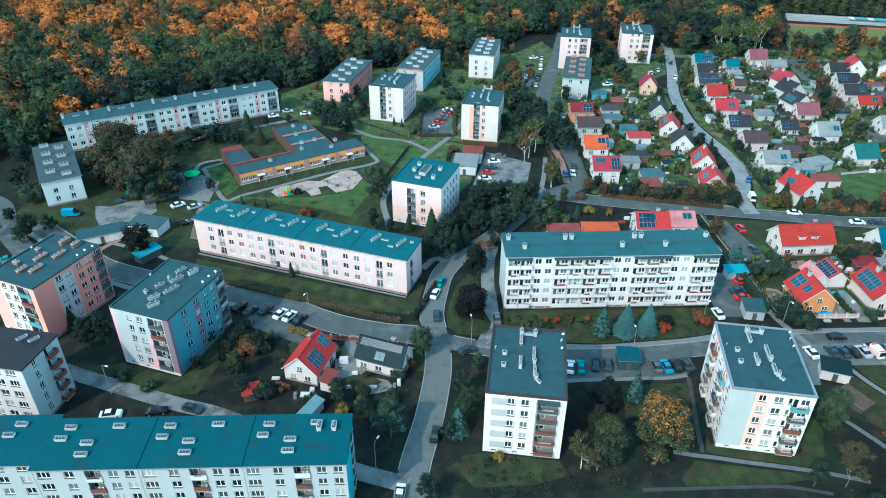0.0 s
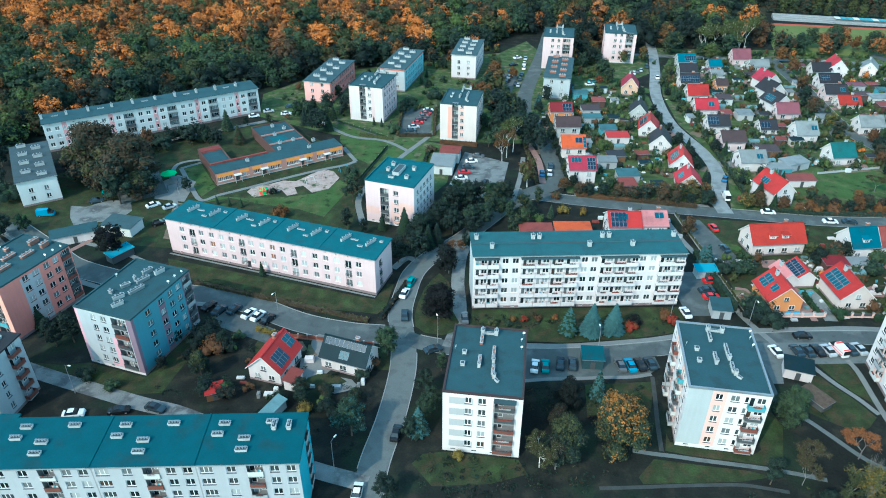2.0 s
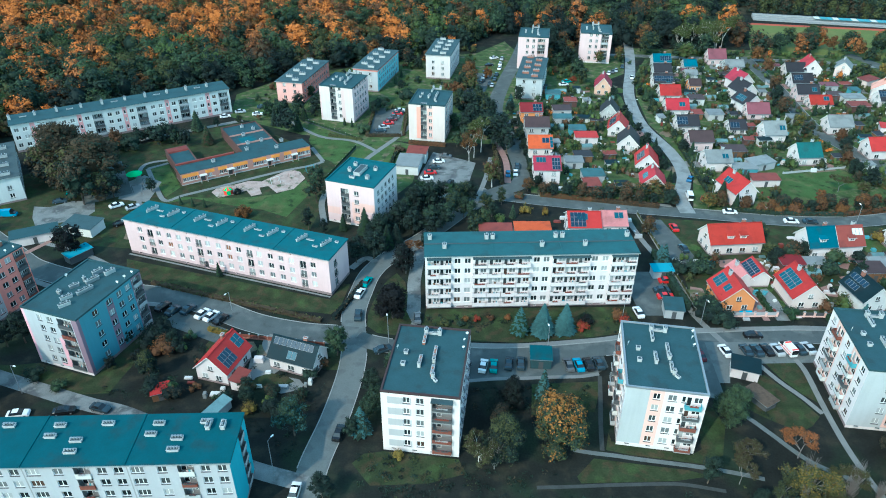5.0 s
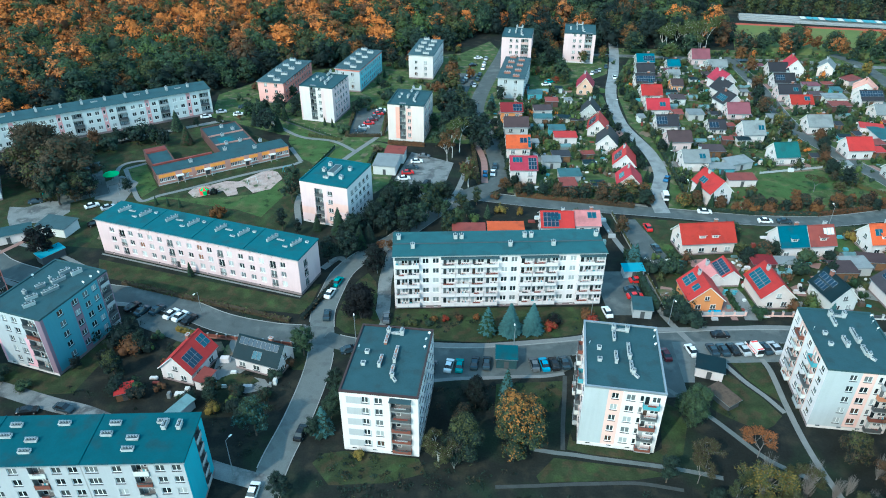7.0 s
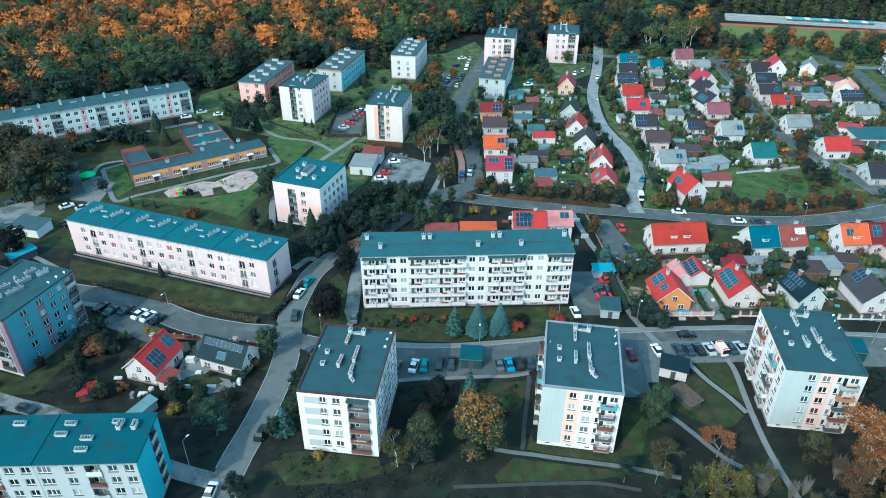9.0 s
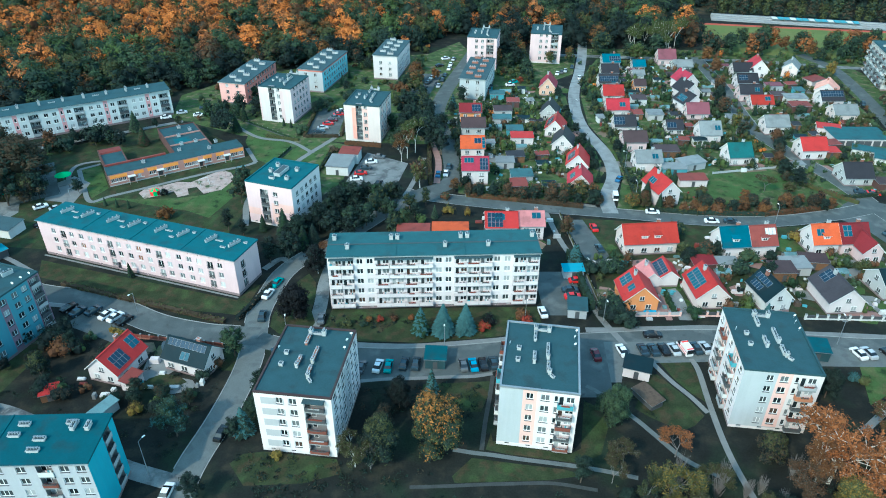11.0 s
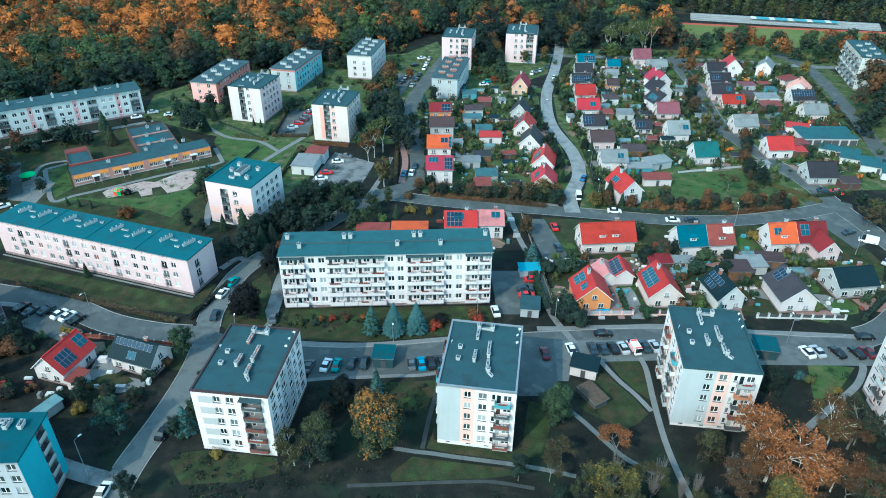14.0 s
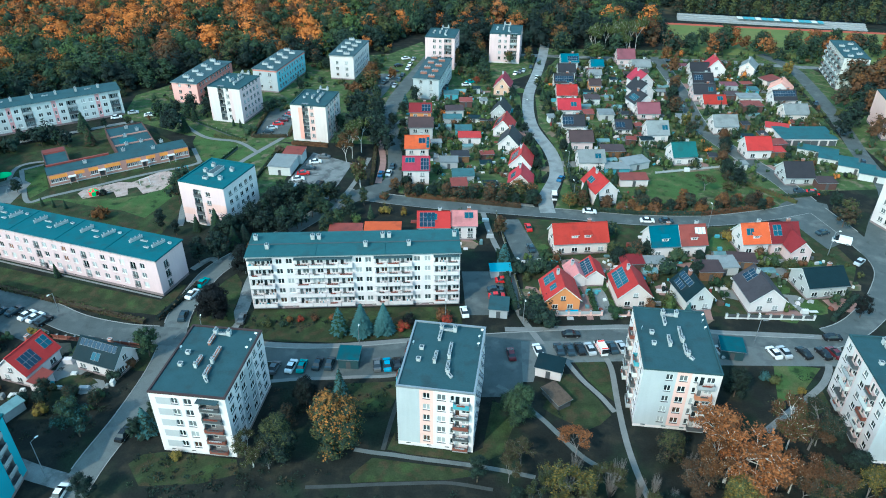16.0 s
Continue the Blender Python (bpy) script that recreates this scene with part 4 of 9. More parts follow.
# blue-sided block and salmon block
tower("five-storey block with blue end wall and mauve stripes", -69.8, 115.9, -18.8,
      front={"base": "cool_white", "regions": [(0, 0.7, 0, 15, "rose"), (8.2, 9.3, 0.9, 9, "rose"), (13.1, 14.5, 0, 15, "mauve"), (6.4, 8.2, 0.9, 2.2, "rose")],
             "cols": [("w", 4.6, 1.2), ("w", 7.2, 1.4), ("l", 11.1, 3.6, ("p_dark", "p_grey", "p_dark", "p_rust"))], "clutter": 0.8},
      side_r={"base": "sky_blue", "regions": [(0, 0.8, 0.5, 15, "mauve"), (8.2, 10.2, 0.5, 13.9, "mauve"), (16.2, 19.4, 0.5, 15, "mauve")],
              "cols": [("w", 5.0, 1.5), ("w", 9.2, 1.4), ("w", 12.3, 1.5), ("w", 14.9, 1.4), ("l", 17.8, 2.6, ("p_grey", "p_dark"))]},
      stacks=[(4.2, 6.5, 0.8, 0.6, 0.8, "zinc", 1, 0), (7.0, 5.6, 2.4, 0.6, 0.7, "chimney_white", 2, 62), (8.6, 3.4, 2.4, 0.6, 0.7, "chimney_white", 2, 62), (5.4, 9.6, 2.0, 0.6, 0.7, "zinc", 1, 62), (8.8, 9.0, 3.6, 0.6, 0.7, "zinc", 3, 72),
              (7.6, 12.6, 3.0, 0.6, 0.8, "zinc", 3, 72), (6.4, 15.6, 2.4, 0.6, 0.9, "zinc", 2, 72), (9.0, 16.4, 2.4, 0.6, 0.9, "chimney_white", 2, 72), (6.0, 12.0, 0.5, 0.5, 1.2, "zinc", 1, 0)])
tower("five-storey salmon block with white window panels", -102.6, 127.6, -21.5, h=14.8,
      front={"base": "salmon_pink", "regions": [(4.0, 9.2, 0.9, 14, "white"), (13.2, 14.5, 0, 15, "salmon")],
             "cols": [("w", 5.4, 1.3), ("w", 8.0, 1.3), ("l", 11.2, 3.6, ("p_rust", "p_teal", "p_dark"))], "clutter": 0.7},
      side_r={"base": "salmon_deep", "regions": [(5.2, 10.4, 0.5, 13.9, "grey_band")],
              "cols": [("w", 6.6, 1.5), ("w", 9.2, 1.5), ("w", 12.4, 1.5), ("w", 14.9, 1.5), ("l", 17.8, 2.6, ("p_rust", "p_dark"))]},
      stacks=[(3, 12, 0.9, 0.9, 0.8, "chimney_brick", 1, 0), (3, 6, 1.4, 0.9, 0.8, "chimney_brick", 1, 0), (6, 10, 3.4, 0.8, 0.6, "chimney_brick", 3, 90), (6.3, 4.6, 2.6, 0.8, 0.6, "chimney_brick", 3, 90), (9, 12.5, 3.4, 0.8, 0.6, "chimney_brick", 3, 90), (9, 6, 3.4, 0.8, 0.6, "chimney_brick", 3, 90), (6, 17, 2.6, 0.8, 1.1, "chimney_brick", 2, 90), (9.5, 17, 2.0, 0.8, 1.1, "chimney_brick", 2, 90)])
# middle block with orange stripes
tower("five-storey white block with an orange corner stripe and teal roof", -14.9, 178.9, -19.3, w=15.2, d=16.6, h=13.4, rows=4, roof="roof_teal",
      front={"base": "pale_pink", "regions": [(8.0, 15.2, 5.2, 7.8, "peach"), (0, 4.2, 3.0, 5.2, "peach"), (8.0, 11, 0.9, 5.2, "peach")],
             "cols": [("l", 6.0, 2.6, ("p_dark",)), ("w", 9.6, 1.5)]},
      side_r={"cols": cols_even(16.6, 5, "w", 1.5)},
      stacks=[(4, 8, 1.0, 1.0, 0.9, "chimney_white", 2, 0), (7.2, 8.5, 5.5, 2.0, 1.0, "chimney_white", 0, 90), (11, 11, 1.0, 1.0, 0.9, "chimney_white", 2, 0), (11, 5, 1.0, 1.0, 0.9, "chimney_white", 2, 0), (4, 12, 1.0, 1.0, 0.9, "chimney_white", 2, 0), (6.6, 4, 1.6, 0.8, 0.6, "chimney_white", 0, 0)])
# far point blocks
FB = {"base": "white", "regions": [(3.0, 5.2, 0.9, 13.0, "salmon"), (7.0, 9.0, 0.9, 13.0, "peach")], "cols": [("l", 5.6, 2.2, ("p_dark",)), ("w", 8.1, 1.2)]}
tower("five-storey cream block with orange window stripes", 6.5, 239.9, -11, w=13.5, d=16, h=13.9, rows=5, front={**FB, "base": "cream"}, roof="roof_petrol", cellar=False,
      side_r={"base": "cream", "regions": [(2, 4.2, 0.9, 13, "peach"), (9, 11.2, 0.9, 13, "peach")], "cols": cols_even(16, 5)})
tower("five-storey pale pink block with a balcony stripe", -29.0, 259.6, -15.6, w=13.8, d=16.4, h=13.9, rows=5, base="pale_pink", cellar=False, front={"base": "white", "regions": [(0, 0.7, 0, 14, "pink"), (9, 10.5, 0.9, 13, "pink")], "cols": [("l", 5.6, 2.4, ("p_dark",)), ("w", 8.4, 1.2)]},
      side_r={"base": "pale_pink", "cols": cols_even(16.4, 5)})
tower("five-storey pinkish block at the edge of the woods", 54.4, 325.8, -9.5, w=14, d=16.2, h=15.0, base="pale_pink", cellar=False, front={"base": "pale_pink", "cols": [("w", 4.4, 1.3), ("w", 7.2, 1.3), ("l", 10.8, 3.4, ("p_pink", "p_dark"))]})
tower("five-storey pale pink block at the head of the lane", 85.4, 336.0, -9.8, w=14.8, d=17.5, h=14.0, base="pale_pink", cellar=False, front={"base": "pale_pink", "cols": [("w", 5.0, 1.4), ("w", 7.8, 1.2), ("l", 11.6, 3.4, ("p_grey", "p_dark", "p_pink"))]})


def low_slab(label, x, y, ang, w, d, h, base, end, rows=3, roof="roof_slategrey", stripe=None, brick=False):
    """A three-storey walk-up block, its long side along v."""
    n = max(2, round(w / 4))
    m = "chimney_brick" if brick else "chimney_white"
    st = [(w * (0.3 if i % 2 else 0.68), d * (i + 0.6) / 8, 2.7, 0.9, 0.9, m, 3, 0) for i in range(8)]
    sp = {"front": {"base": end, "cols": cols_even(w, 3 if w > 12 else 2, "w", 1.3, 1.2)}, "back": {"base": end, "cols": cols_even(w, 2)},
          "right": {"base": base, "cols": cols_even(d, round(d / 2.9))}, "left": {"base": base, "cols": cols_even(d, round(d / 2.9))}}
    if stripe:
        for k in sp:
            sp[k]["regions"] = [(0, 99, h - 1.2, h, stripe)]
            sp[k]["regions"] = [(0, w if k in ("front", "back") else d, h - 1.0, h, stripe)]
    return block(label, x, y, ang, w, d, h, rows, sp, roof, 0.0, 0.35, stacks=st, plinth=0.8, sh=2.7)


low_slab("three-storey salmon-pink walk-up block", -50.2, 279.3, -12.5, 11.4, 31, 9.0, "salmon_deep", "salmon_pink")
low_slab("three-storey light blue block with a red band under the roof", -19.9, 294.2, -14.5, 11.2, 29.5, 10.0, "light_blue", "cool_white", stripe="salmon_deep")
low_slab("three-storey plain white block beside the woods", 11.3, 310.6, -10.5, 11.2, 26, 11.1, "white", "white")
low_slab("three-storey grey-white block with red chimneys on its roof", 49.9, 284.1, -11.5, 11.0, 30, 9.3, "lgrey", "cool_white", brick=True, roof="roof_slategrey")
# low blue-grey block on the left
low_slab("two-storey blue-grey block with a flat dark roof", -120.8, 185.9, 30.8, 11.0, 29.8, 8.4, "ice_grey", "ice_grey", rows=2, roof="flat_grey")

# long pink slab
SEC = 61.3 / 4
pc = []
for i in range(4):
    for fr, k in ((0.12, "w"), (0.315, "w"), (0.525, "f"), (0.71, "w"), (0.92, "w")):
        if not (i == 0 and fr < 0.2) and not (i == 3 and fr > 0.9):
            pc.append((k, SEC * (i + fr), 1.45 if k == "w" else 1.7))
pv = [c[1] for c in pc]
st = []
for i in range(4):
    st += [(SEC * (i + 0.3), 6.4, 3.6, 0.4, 0.75, "chimney_white", 3, 72), (SEC * (i + 0.62), 4.2, 1.3, 0.4, 0.3, "chimney_white", 0, 0), (SEC * (i + 0.75), 6.4, 3.6, 0.4, 0.75, "chimney_white", 3, 72), (SEC * (i + 0.9), 7.8, 0.8, 0.5, 0.4, "chimney_white", 0, 0), (SEC * (i + 0.45), 6.6, 2.0, 0.35, 0.25, "chimney_white", 0, 0)]
block("long three-storey pink block with a shallow teal roof", -66.9, 161.0, -19.1, 61.3, 10.4, 10.75, 3,
      {"front": {"base": "pale_pink", "cols": pc, "vents": pv, "sill": "frame_white", "doors": [(SEC * 1.6, 1.4)], "cellar": [SEC * (i + 0.2) for i in range(4)], "wh": 1.5, "glass": "glass_curtain"}, "right": {"base": "pale_pink", "cols": [("f", 3.4, 1.6)]}, "back": {"base": "pale_pink", "cols": cols_even(61.3, 18)}, "left": {"base": "pale_pink"}},
      "roof_teal", 0.0, 0.3, sh=2.8, plinth=1.0, stacks=st, seams=(SEC, 2 * SEC, 3 * SEC))

# pale blue slab before the woods
SI = 76.9 / 5
pc, rg, st = [], [], []
for i in range(5):
    pc += [("w", SI * (i + 0.1), 1.5), ("w", SI * (i + 0.28), 1.5), ("w", SI * (i + 0.44), 0.8), ("w", SI * (i + 0.6), 1.5), ("l", SI * (i + 0.83), 3.4, ("p_grey", "p_dark", "p_grey"))]
    rg.append((SI * (i + 0.39), SI * (i + 0.49), 0.5, 10.2, "stair_pink"))
    st += [(SI * (i + 0.02), 6, 1.2, 0.8, 1.6, "chimney_white", 2, 90), (SI * (i + 0.55), 6.4, 1.2, 0.8, 1.2, "chimney_white", 2, 90), (SI * (i + 0.3), 6.4, 2.2, 0.5, 0.3, "chimney_white", 0, 0)]
block("long three-storey pale blue-grey block with pink stair stripes", -132.3, 226.8, 30.5, 76.9, 10.3, 10.4, 3,
      {"front": {"base": "ice_grey", "cols": pc, "regions": rg, "sill": "frame_white"}, "right": {"base": "ice_grey"}, "back": {"base": "ice_grey", "cols": cols_even(76.9, 20)}, "left": {"base": "ice_grey"}},
      "roof_petrol", 0.0, 0.35, sh=2.8, plinth=1.0, stacks=st, seams=[SI * i for i in range(1, 5)])

# white slab with long balconies
PW = ("panel_white",)
block("long five-storey white slab block with full-width white balconies", 14.9, 135.6, 2.2, 50.6, 10.6, 15.3, 5,
      {"front": {"base": "panel_white", "bd": 0.9, "sill": "frame_white", "clutter": 0.5, "canopy": [(3.2, 5.8), (18.1, 13.8), (34.6, 9.1), (47.3, 6.2)], "canopy_z": 14.62,
                 "cols": [("b", 3.2, 5.8, PW), ("w", 7.6, 1.5), ("w", 10.0, 1.5), ("b", 18.1, 13.8, PW), ("w", 26.4, 1.5), ("w", 28.7, 1.5), ("b", 34.6, 9.1, PW), ("w", 40.3, 1.5), ("w", 42.8, 1.5), ("b", 47.3, 6.2, PW)],
                 "cellar": [1.5 + 2.8 * i for i in range(18)]},
       "right": {"base": "cool_white", "cols": [("w", 5.3, 1.4)]}, "back": {"base": "panel_white", "cols": cols_even(50.6, 16)}, "left": {"base": "cool_white"}},
      "roof_slab", 0.0, 0.25, sh=2.8, plinth=1.0, seams=(16.2, 32.6), ridge=5.2,
      stacks=[(4.6, 3.4, 0.9, 0.9, 1.2, "chimney_white", 1, 0), (15.0, 7.4, 0.9, 0.9, 1.2, "chimney_white", 1, 0), (16.5, 7.4, 0.9, 0.9, 1.2, "chimney_white", 1, 0), (28.0, 3.6, 0.9, 0.9, 1.2, "chimney_white", 1, 0), (32.0, 7.6, 0.9, 0.9, 1.2, "chimney_white", 1, 0), (33.6, 7.6, 0.9, 0.9, 1.2, "chimney_white", 1, 0), (38.4, 3.6, 0.9, 0.9, 1.2, "chimney_white", 1, 0), (49.6, 7.6, 0.9, 0.9, 1.2, "chimney_white", 1, 0), (1.2, 7.6, 0.9, 0.9, 1.2, "chimney_white", 1, 0)])

# long teal-roofed slab in front
SA = 49.6 / 3
pc = []
for i in range(3):
    pc += [("w", SA * (i + 0.1), 2.1), ("w", SA * (i + 0.34), 1.5), ("l", SA * (i + 0.57), 2.6, ("p_grey", "p_dark", "p_grey", "p_rust", "p_white")), ("w", SA * (i + 0.76), 1.5), ("w", SA * (i + 0.92), 1.5)]
st = []
for i in range(3):
    st += [(SA * (i + 0.18), 8.4, 1.8, 0.8, 0.45, "chimney_white", 4, 0), (SA * (i + 0.14), 6.0, 1.8, 0.8, 0.45, "chimney_white", 4, 0), (SA * (i + 0.42), 5.0, 1.9, 0.8, 0.45, "chimney_white", 4, 0), (SA * (i + 0.42), 2.6, 1.9, 0.8, 0.45, "chimney_white", 4, 0), (SA * (i + 0.66), 8.6, 1.9, 0.8, 0.45, "chimney_white", 4, 0)]
st += [(44.5, 7.6, 1.6, 0.7, 0.8, "chimney_white", 2, 90), (47, 7.6, 1.6, 0.7, 0.8, "chimney_white", 2, 90)]
block("long five-storey pale block with a broad teal roof", -64.9, 73.6, 1.8, 49.6, 10.6, 14.9, 5,
      {"front": {"base": "pale_lilac", "cols": pc, "regions": [(SA * i + 0.0, SA * i + 0.22, 0, 14.9, "band_dark") for i in range(3)], "bd": 1.0, "clutter": 0.7}, "right": {"base": "cyan", "cols": [("l", 7.4, 2.6, ("p_grey",))]}, "back": {"base": "cool_white", "cols": cols_even(49.6, 16)}, "left": {"base": "cool_white"}},
      "roof_teal_deep", 0.0, 0.25, stacks=st, seams=(SA, 2 * SA))
block("stepped wing of the long teal-roofed block", -102.0, 74.0, 1.8, 36.7, 10.6, 14.3, 5,
      {"front": {"base": "pale_lilac", "cols": [("w", 36.7 - 2.2 - 3.6 * i, 1.6) for i in range(9)]}, "right": {"base": "cool_white"}, "back": {"base": "cool_white", "cols": cols_even(36.7, 12)}, "left": {"base": "cool_white"}},
      "roof_teal_deep", 0.0, 0.25, stacks=[(31, 8.4, 1.8, 0.8, 0.45, "chimney_white", 4, 0), (30, 6, 1.8, 0.8, 0.45, "chimney_white", 4, 0), (27, 6, 1.2, 1.0, 0.3, "chimney_brick", 0, 0)])
# dark-roofed white block behind its left end
block("five-storey white block with a dark roof and two skylights", -92.0, 99.2, -9.5, 13.6, 10.4, 14.6, 5,
      {"front": {"base": "white", "cols": [("w", 2.0, 1.8), ("w", 5.0, 1.8), ("w", 8.0, 1.8), ("w", 11.0, 2.0)]}, "right": {"base": "cool_white", "cols": [("w", 3.2, 1.0), ("b", 7.4, 2.6, ("p_rust",))]}, "back": {"base": "white"}, "left": {"base": "white"}},
      "r_dgrey", 0.0, 0.3, stacks=[(8, 8, 2.0, 0.6, 0.5, "zinc", 0, 60), (10.6, 8, 2.0, 0.6, 0.5, "zinc", 0, 60)])
# blocks at the right edge
block("five-storey white block beside the main road", 195.4, 162.2, 18, 13, 17.2, 15, 5, {"front": {"base": "white", "cols": cols_even(13, 4)}, "right": {"base": "white"}, "back": {"base": "white"}, "left": {"base": "white", "cols": cols_even(17.2, 6)}}, "roof_petrol", 0.3)
block("five-storey block with white balconies and pale roof hatches", 237.0, 296.0, -14, 10.5, 29, 14.5, 5,
      {"front": {"base": "lgrey", "cols": []}, "right": {"base": "white"}, "back": {"base": "cool_white"}, "left": {"base": "grey", "clutter": 0.6, "cols": [("b", 2.8 + 5.7 * i, 5.2, ("p_white", "p_dark", "p_grey")) for i in range(5)]}}, "roof_petrol", 0.2,
      stacks=[(3 + 4.5 * (i % 2), 3 + 4 * i, 2.2, 1.0, 0.6, "chimney_white", 2, 0) for i in range(6)])
block("orange-walled block behind autumn trees", 227.0, 240.0, -14, 12, 20, 13, 5, {"front": {"base": "peach", "cols": []}, "right": {"base": "peach"}, "back": {"base": "peach"}, "left": {"base": "peach", "cols": []}}, "roof_petrol", 0.3)

# ---- houses ----
HOUSES = []


def house(x, y, ang, L, W, he, hr, wall, roof, solar=(), dormers=0, chimney=True, label="", wins=True):
    """A gabled house: ridge along its local x axis, L x W, eaves at he and ridge at hr. solar: (slope side, u from, u to, v from, v to, material)."""
    if y > 200 and x > 100 and abs(ang) < 10:
        L, W, he, hr = L * 0.87, W * 0.86, he * 0.93 - 1.3, hr - 1.05
        x, y = x + 0.0134 * (x - 32), y * 1.0134
    elif y > 195 and 80 < x < 95:
        L, W, he, hr = L * 0.92, W * 0.9, he - 0.8, hr - 0.75
        x, y = x + 0.008 * (x - 32), y * 1.008
    HOUSES.append((x, y, max(L, W) / 2 + 0.6))
    root = thing("house", label or f"{wall.replace('lgrey', 'light grey')} house with a {roof.replace('_', ' ').replace('dgrey', 'dark grey').replace('lgrey', 'light grey')} gabled roof", "house", pose(x, y, 0, 0, 0, ang), "houses of the estate")
    ov = 0.45
    l, w = L / 2 - ov, W / 2 - ov
    rise = (hr - he) / (W / 2)
    s = Shape()
    zt = he + rise * ov
    zr = hr
    # side walls and gables
    holes = []
    s.poly([(-l, -w, 0), (l, -w, 0), (l, -w, zt), (-l, -w, zt)], wall)
    s.poly([(l, w, 0), (-l, w, 0), (-l, w, zt), (l, w, zt)], wall)
    s.poly([(l, -w, 0), (l, w, 0), (l, w, zt), (l, 0, zr), (l, -w, zt)], wall)
    s.poly([(-l, w, 0), (-l, -w, 0), (-l, -w, zt), (-l, 0, zr), (-l, w, zt)], wall)
    part("wall", s, root)
    s = Shape()
    s.box(-l - 0.03, l + 0.03, -w - 0.03, w + 0.03, 0, 0.45, "plinth")
    part("plinth", s, root)
    # roof: two slopes with thickness
    rm, th = "r_" + roof, 0.22
    s = Shape()
    for sg in (-1, 1):
        a, b = (-L / 2, sg * W / 2, he), (L / 2, sg * W / 2, he)
        c, d = (L / 2, 0, hr), (-L / 2, 0, hr)
        up = [(p[0], p[1], p[2] + th) for p in (a, b, c, d)]
        lo = [a, b, c, d]
        s.poly(up if sg < 0 else up[::-1], rm)
        s.poly(lo[::-1] if sg < 0 else lo, "frame_white")
        s.poly([a, b, up[1], up[0]], "zinc")
        s.poly([b, c, up[2], up[1]], "frame_white")
        s.poly([d, a, up[0], up[3]], "frame_white")
    s.box(-L / 2, L / 2, -0.16, 0.16, hr + th - 0.08, hr + th + 0.07, rm)
    rf = part("roof", s, root)
    slope = math.atan2(hr - he, W / 2)

    def on_roof(sg, u, v):
        """Matrix on a slope: u along the ridge from the middle, v up from the eaves."""
        base = Matrix.Translation((u, sg * W / 2, he + th)) if sg < 0 else Matrix.Translation((u, W / 2, he + th)) @ pose(0, 0, 0, 0, 0, 180)
        return base @ pose(0, 0, 0, math.degrees(slope), 0, 0) @ Matrix.Translation((0, v, 0))

    run = math.hypot(hr - he, W / 2)
    for sg, u0, u1, v0, v1, mt in solar:
        nx, ny = max(1, round((u1 - u0) / 1.05)), max(1, round((v1 - v0) / 1.65))
        dx, dy = (u1 - u0) / nx, (v1 - v0) / ny
        for i in range(nx):
            for j in range(ny):
                def panel():
                    q = Shape()
                    q.box(-dx / 2 + 0.03, dx / 2 - 0.03, -dy / 2 + 0.03, dy / 2 - 0.03, 0.04, 0.10, "solar_frame")
                    q.box(-dx / 2 + 0.07, dx / 2 - 0.07, -dy / 2 + 0.07, dy / 2 - 0.07, 0.10, 0.112, mt)
                    return q.mesh("solar_panel")
                part("solar_panel", cached(("sol", round(dx, 2), round(dy, 2), mt), panel), rf, on_roof(sg, u0 + dx * (i + 0.5), v0 + dy * (j + 0.5)))
    for k in range(dormers):
        u = (k - (dormers - 1) / 2) * 3.6
        q = Shape()
        zz = he + (hr - he) * 0.28
        y0 = -W / 2 * 0.72
        q.box(u - 0.9, u + 0.9, y0, y0 + 2.2, zz, zz + 1.25, wall)
        q.poly([(u - 1.15, y0 - 0.3, zz + 1.2), (u + 1.15, y0 - 0.3, zz + 1.2), (u + 1.15, y0 + 2.6, zz + 1.95), (u - 1.15, y0 + 2.6, zz + 1.95)], rm)
        q.poly([(u - 1.15, y0 - 0.3, zz + 1.12), (u - 1.15, y0 + 2.6, zz + 1.87), (u + 1.15, y0 + 2.6, zz + 1.87), (u + 1.15, y0 - 0.3, zz + 1.12)], rm)
        q.poly([(u - 1.15, y0 - 0.3, zz + 1.12), (u + 1.15, y0 - 0.3, zz + 1.12), (u + 1.15, y0 - 0.3, zz + 1.2), (u - 1.15, y0 - 0.3, zz + 1.2)], "frame_white")
        dm = part("dormer", q, root)
        window(dm, Matrix.Translation((u, y0 - 0.04, zz + 0.3)), 0, 0, 1.2, 0.85, 0.0, 2, None)
    if chimney:
        part("chimney", chimney_mesh(0.9, 0.6, 1.3, "chimney_brick" if (int(x) + int(y)) % 2 else "chimney_white", 0), rf, Matrix.Translation((L * 0.18, 0.5, hr - 0.35)))
    if wins:
        z2 = he - 1.9
        nw = max(2, int((2 * l) / 3.2))
        F = Matrix.Translation((-l, -w - 0.05, 0))
        for i in range(nw):
            u = 2 * l * (i + 0.5) / nw
            if he > 4.4:
                window(root, F, u, he - 1.75, 1.5, 1.25, 0.0, 2)
            window(root, F, u, 0.95, 1.6, 1.3, 0.0, 2)
        for sg in (-1, 1):
            n = pose(0, 0, 0, 0, 0, ang).to_3x3() @ Vector((sg, 0, 0))
            if all(n.dot(Vector((cx - x, -y, 0))) < 3 for cx in (0, 60)):
                continue
            F = pose(l + 0.05, -w, 0, 0, 0, 90) if sg > 0 else pose(-l - 0.05, w, 0, 0, 0, 270)
            for u in (2 * w * 0.28, 2 * w * 0.72):
                window(root, F, u, 0.95, 1.4, 1.3, 0.0, 2)
                if he > 4.4:
                    window(root, F, u, he - 1.75, 1.3, 1.2, 0.0, 2)
            window(root, F, w, min(he + 0.35, hr - 2.2), 1.2, 1.15, 0.0, 2)
    return root


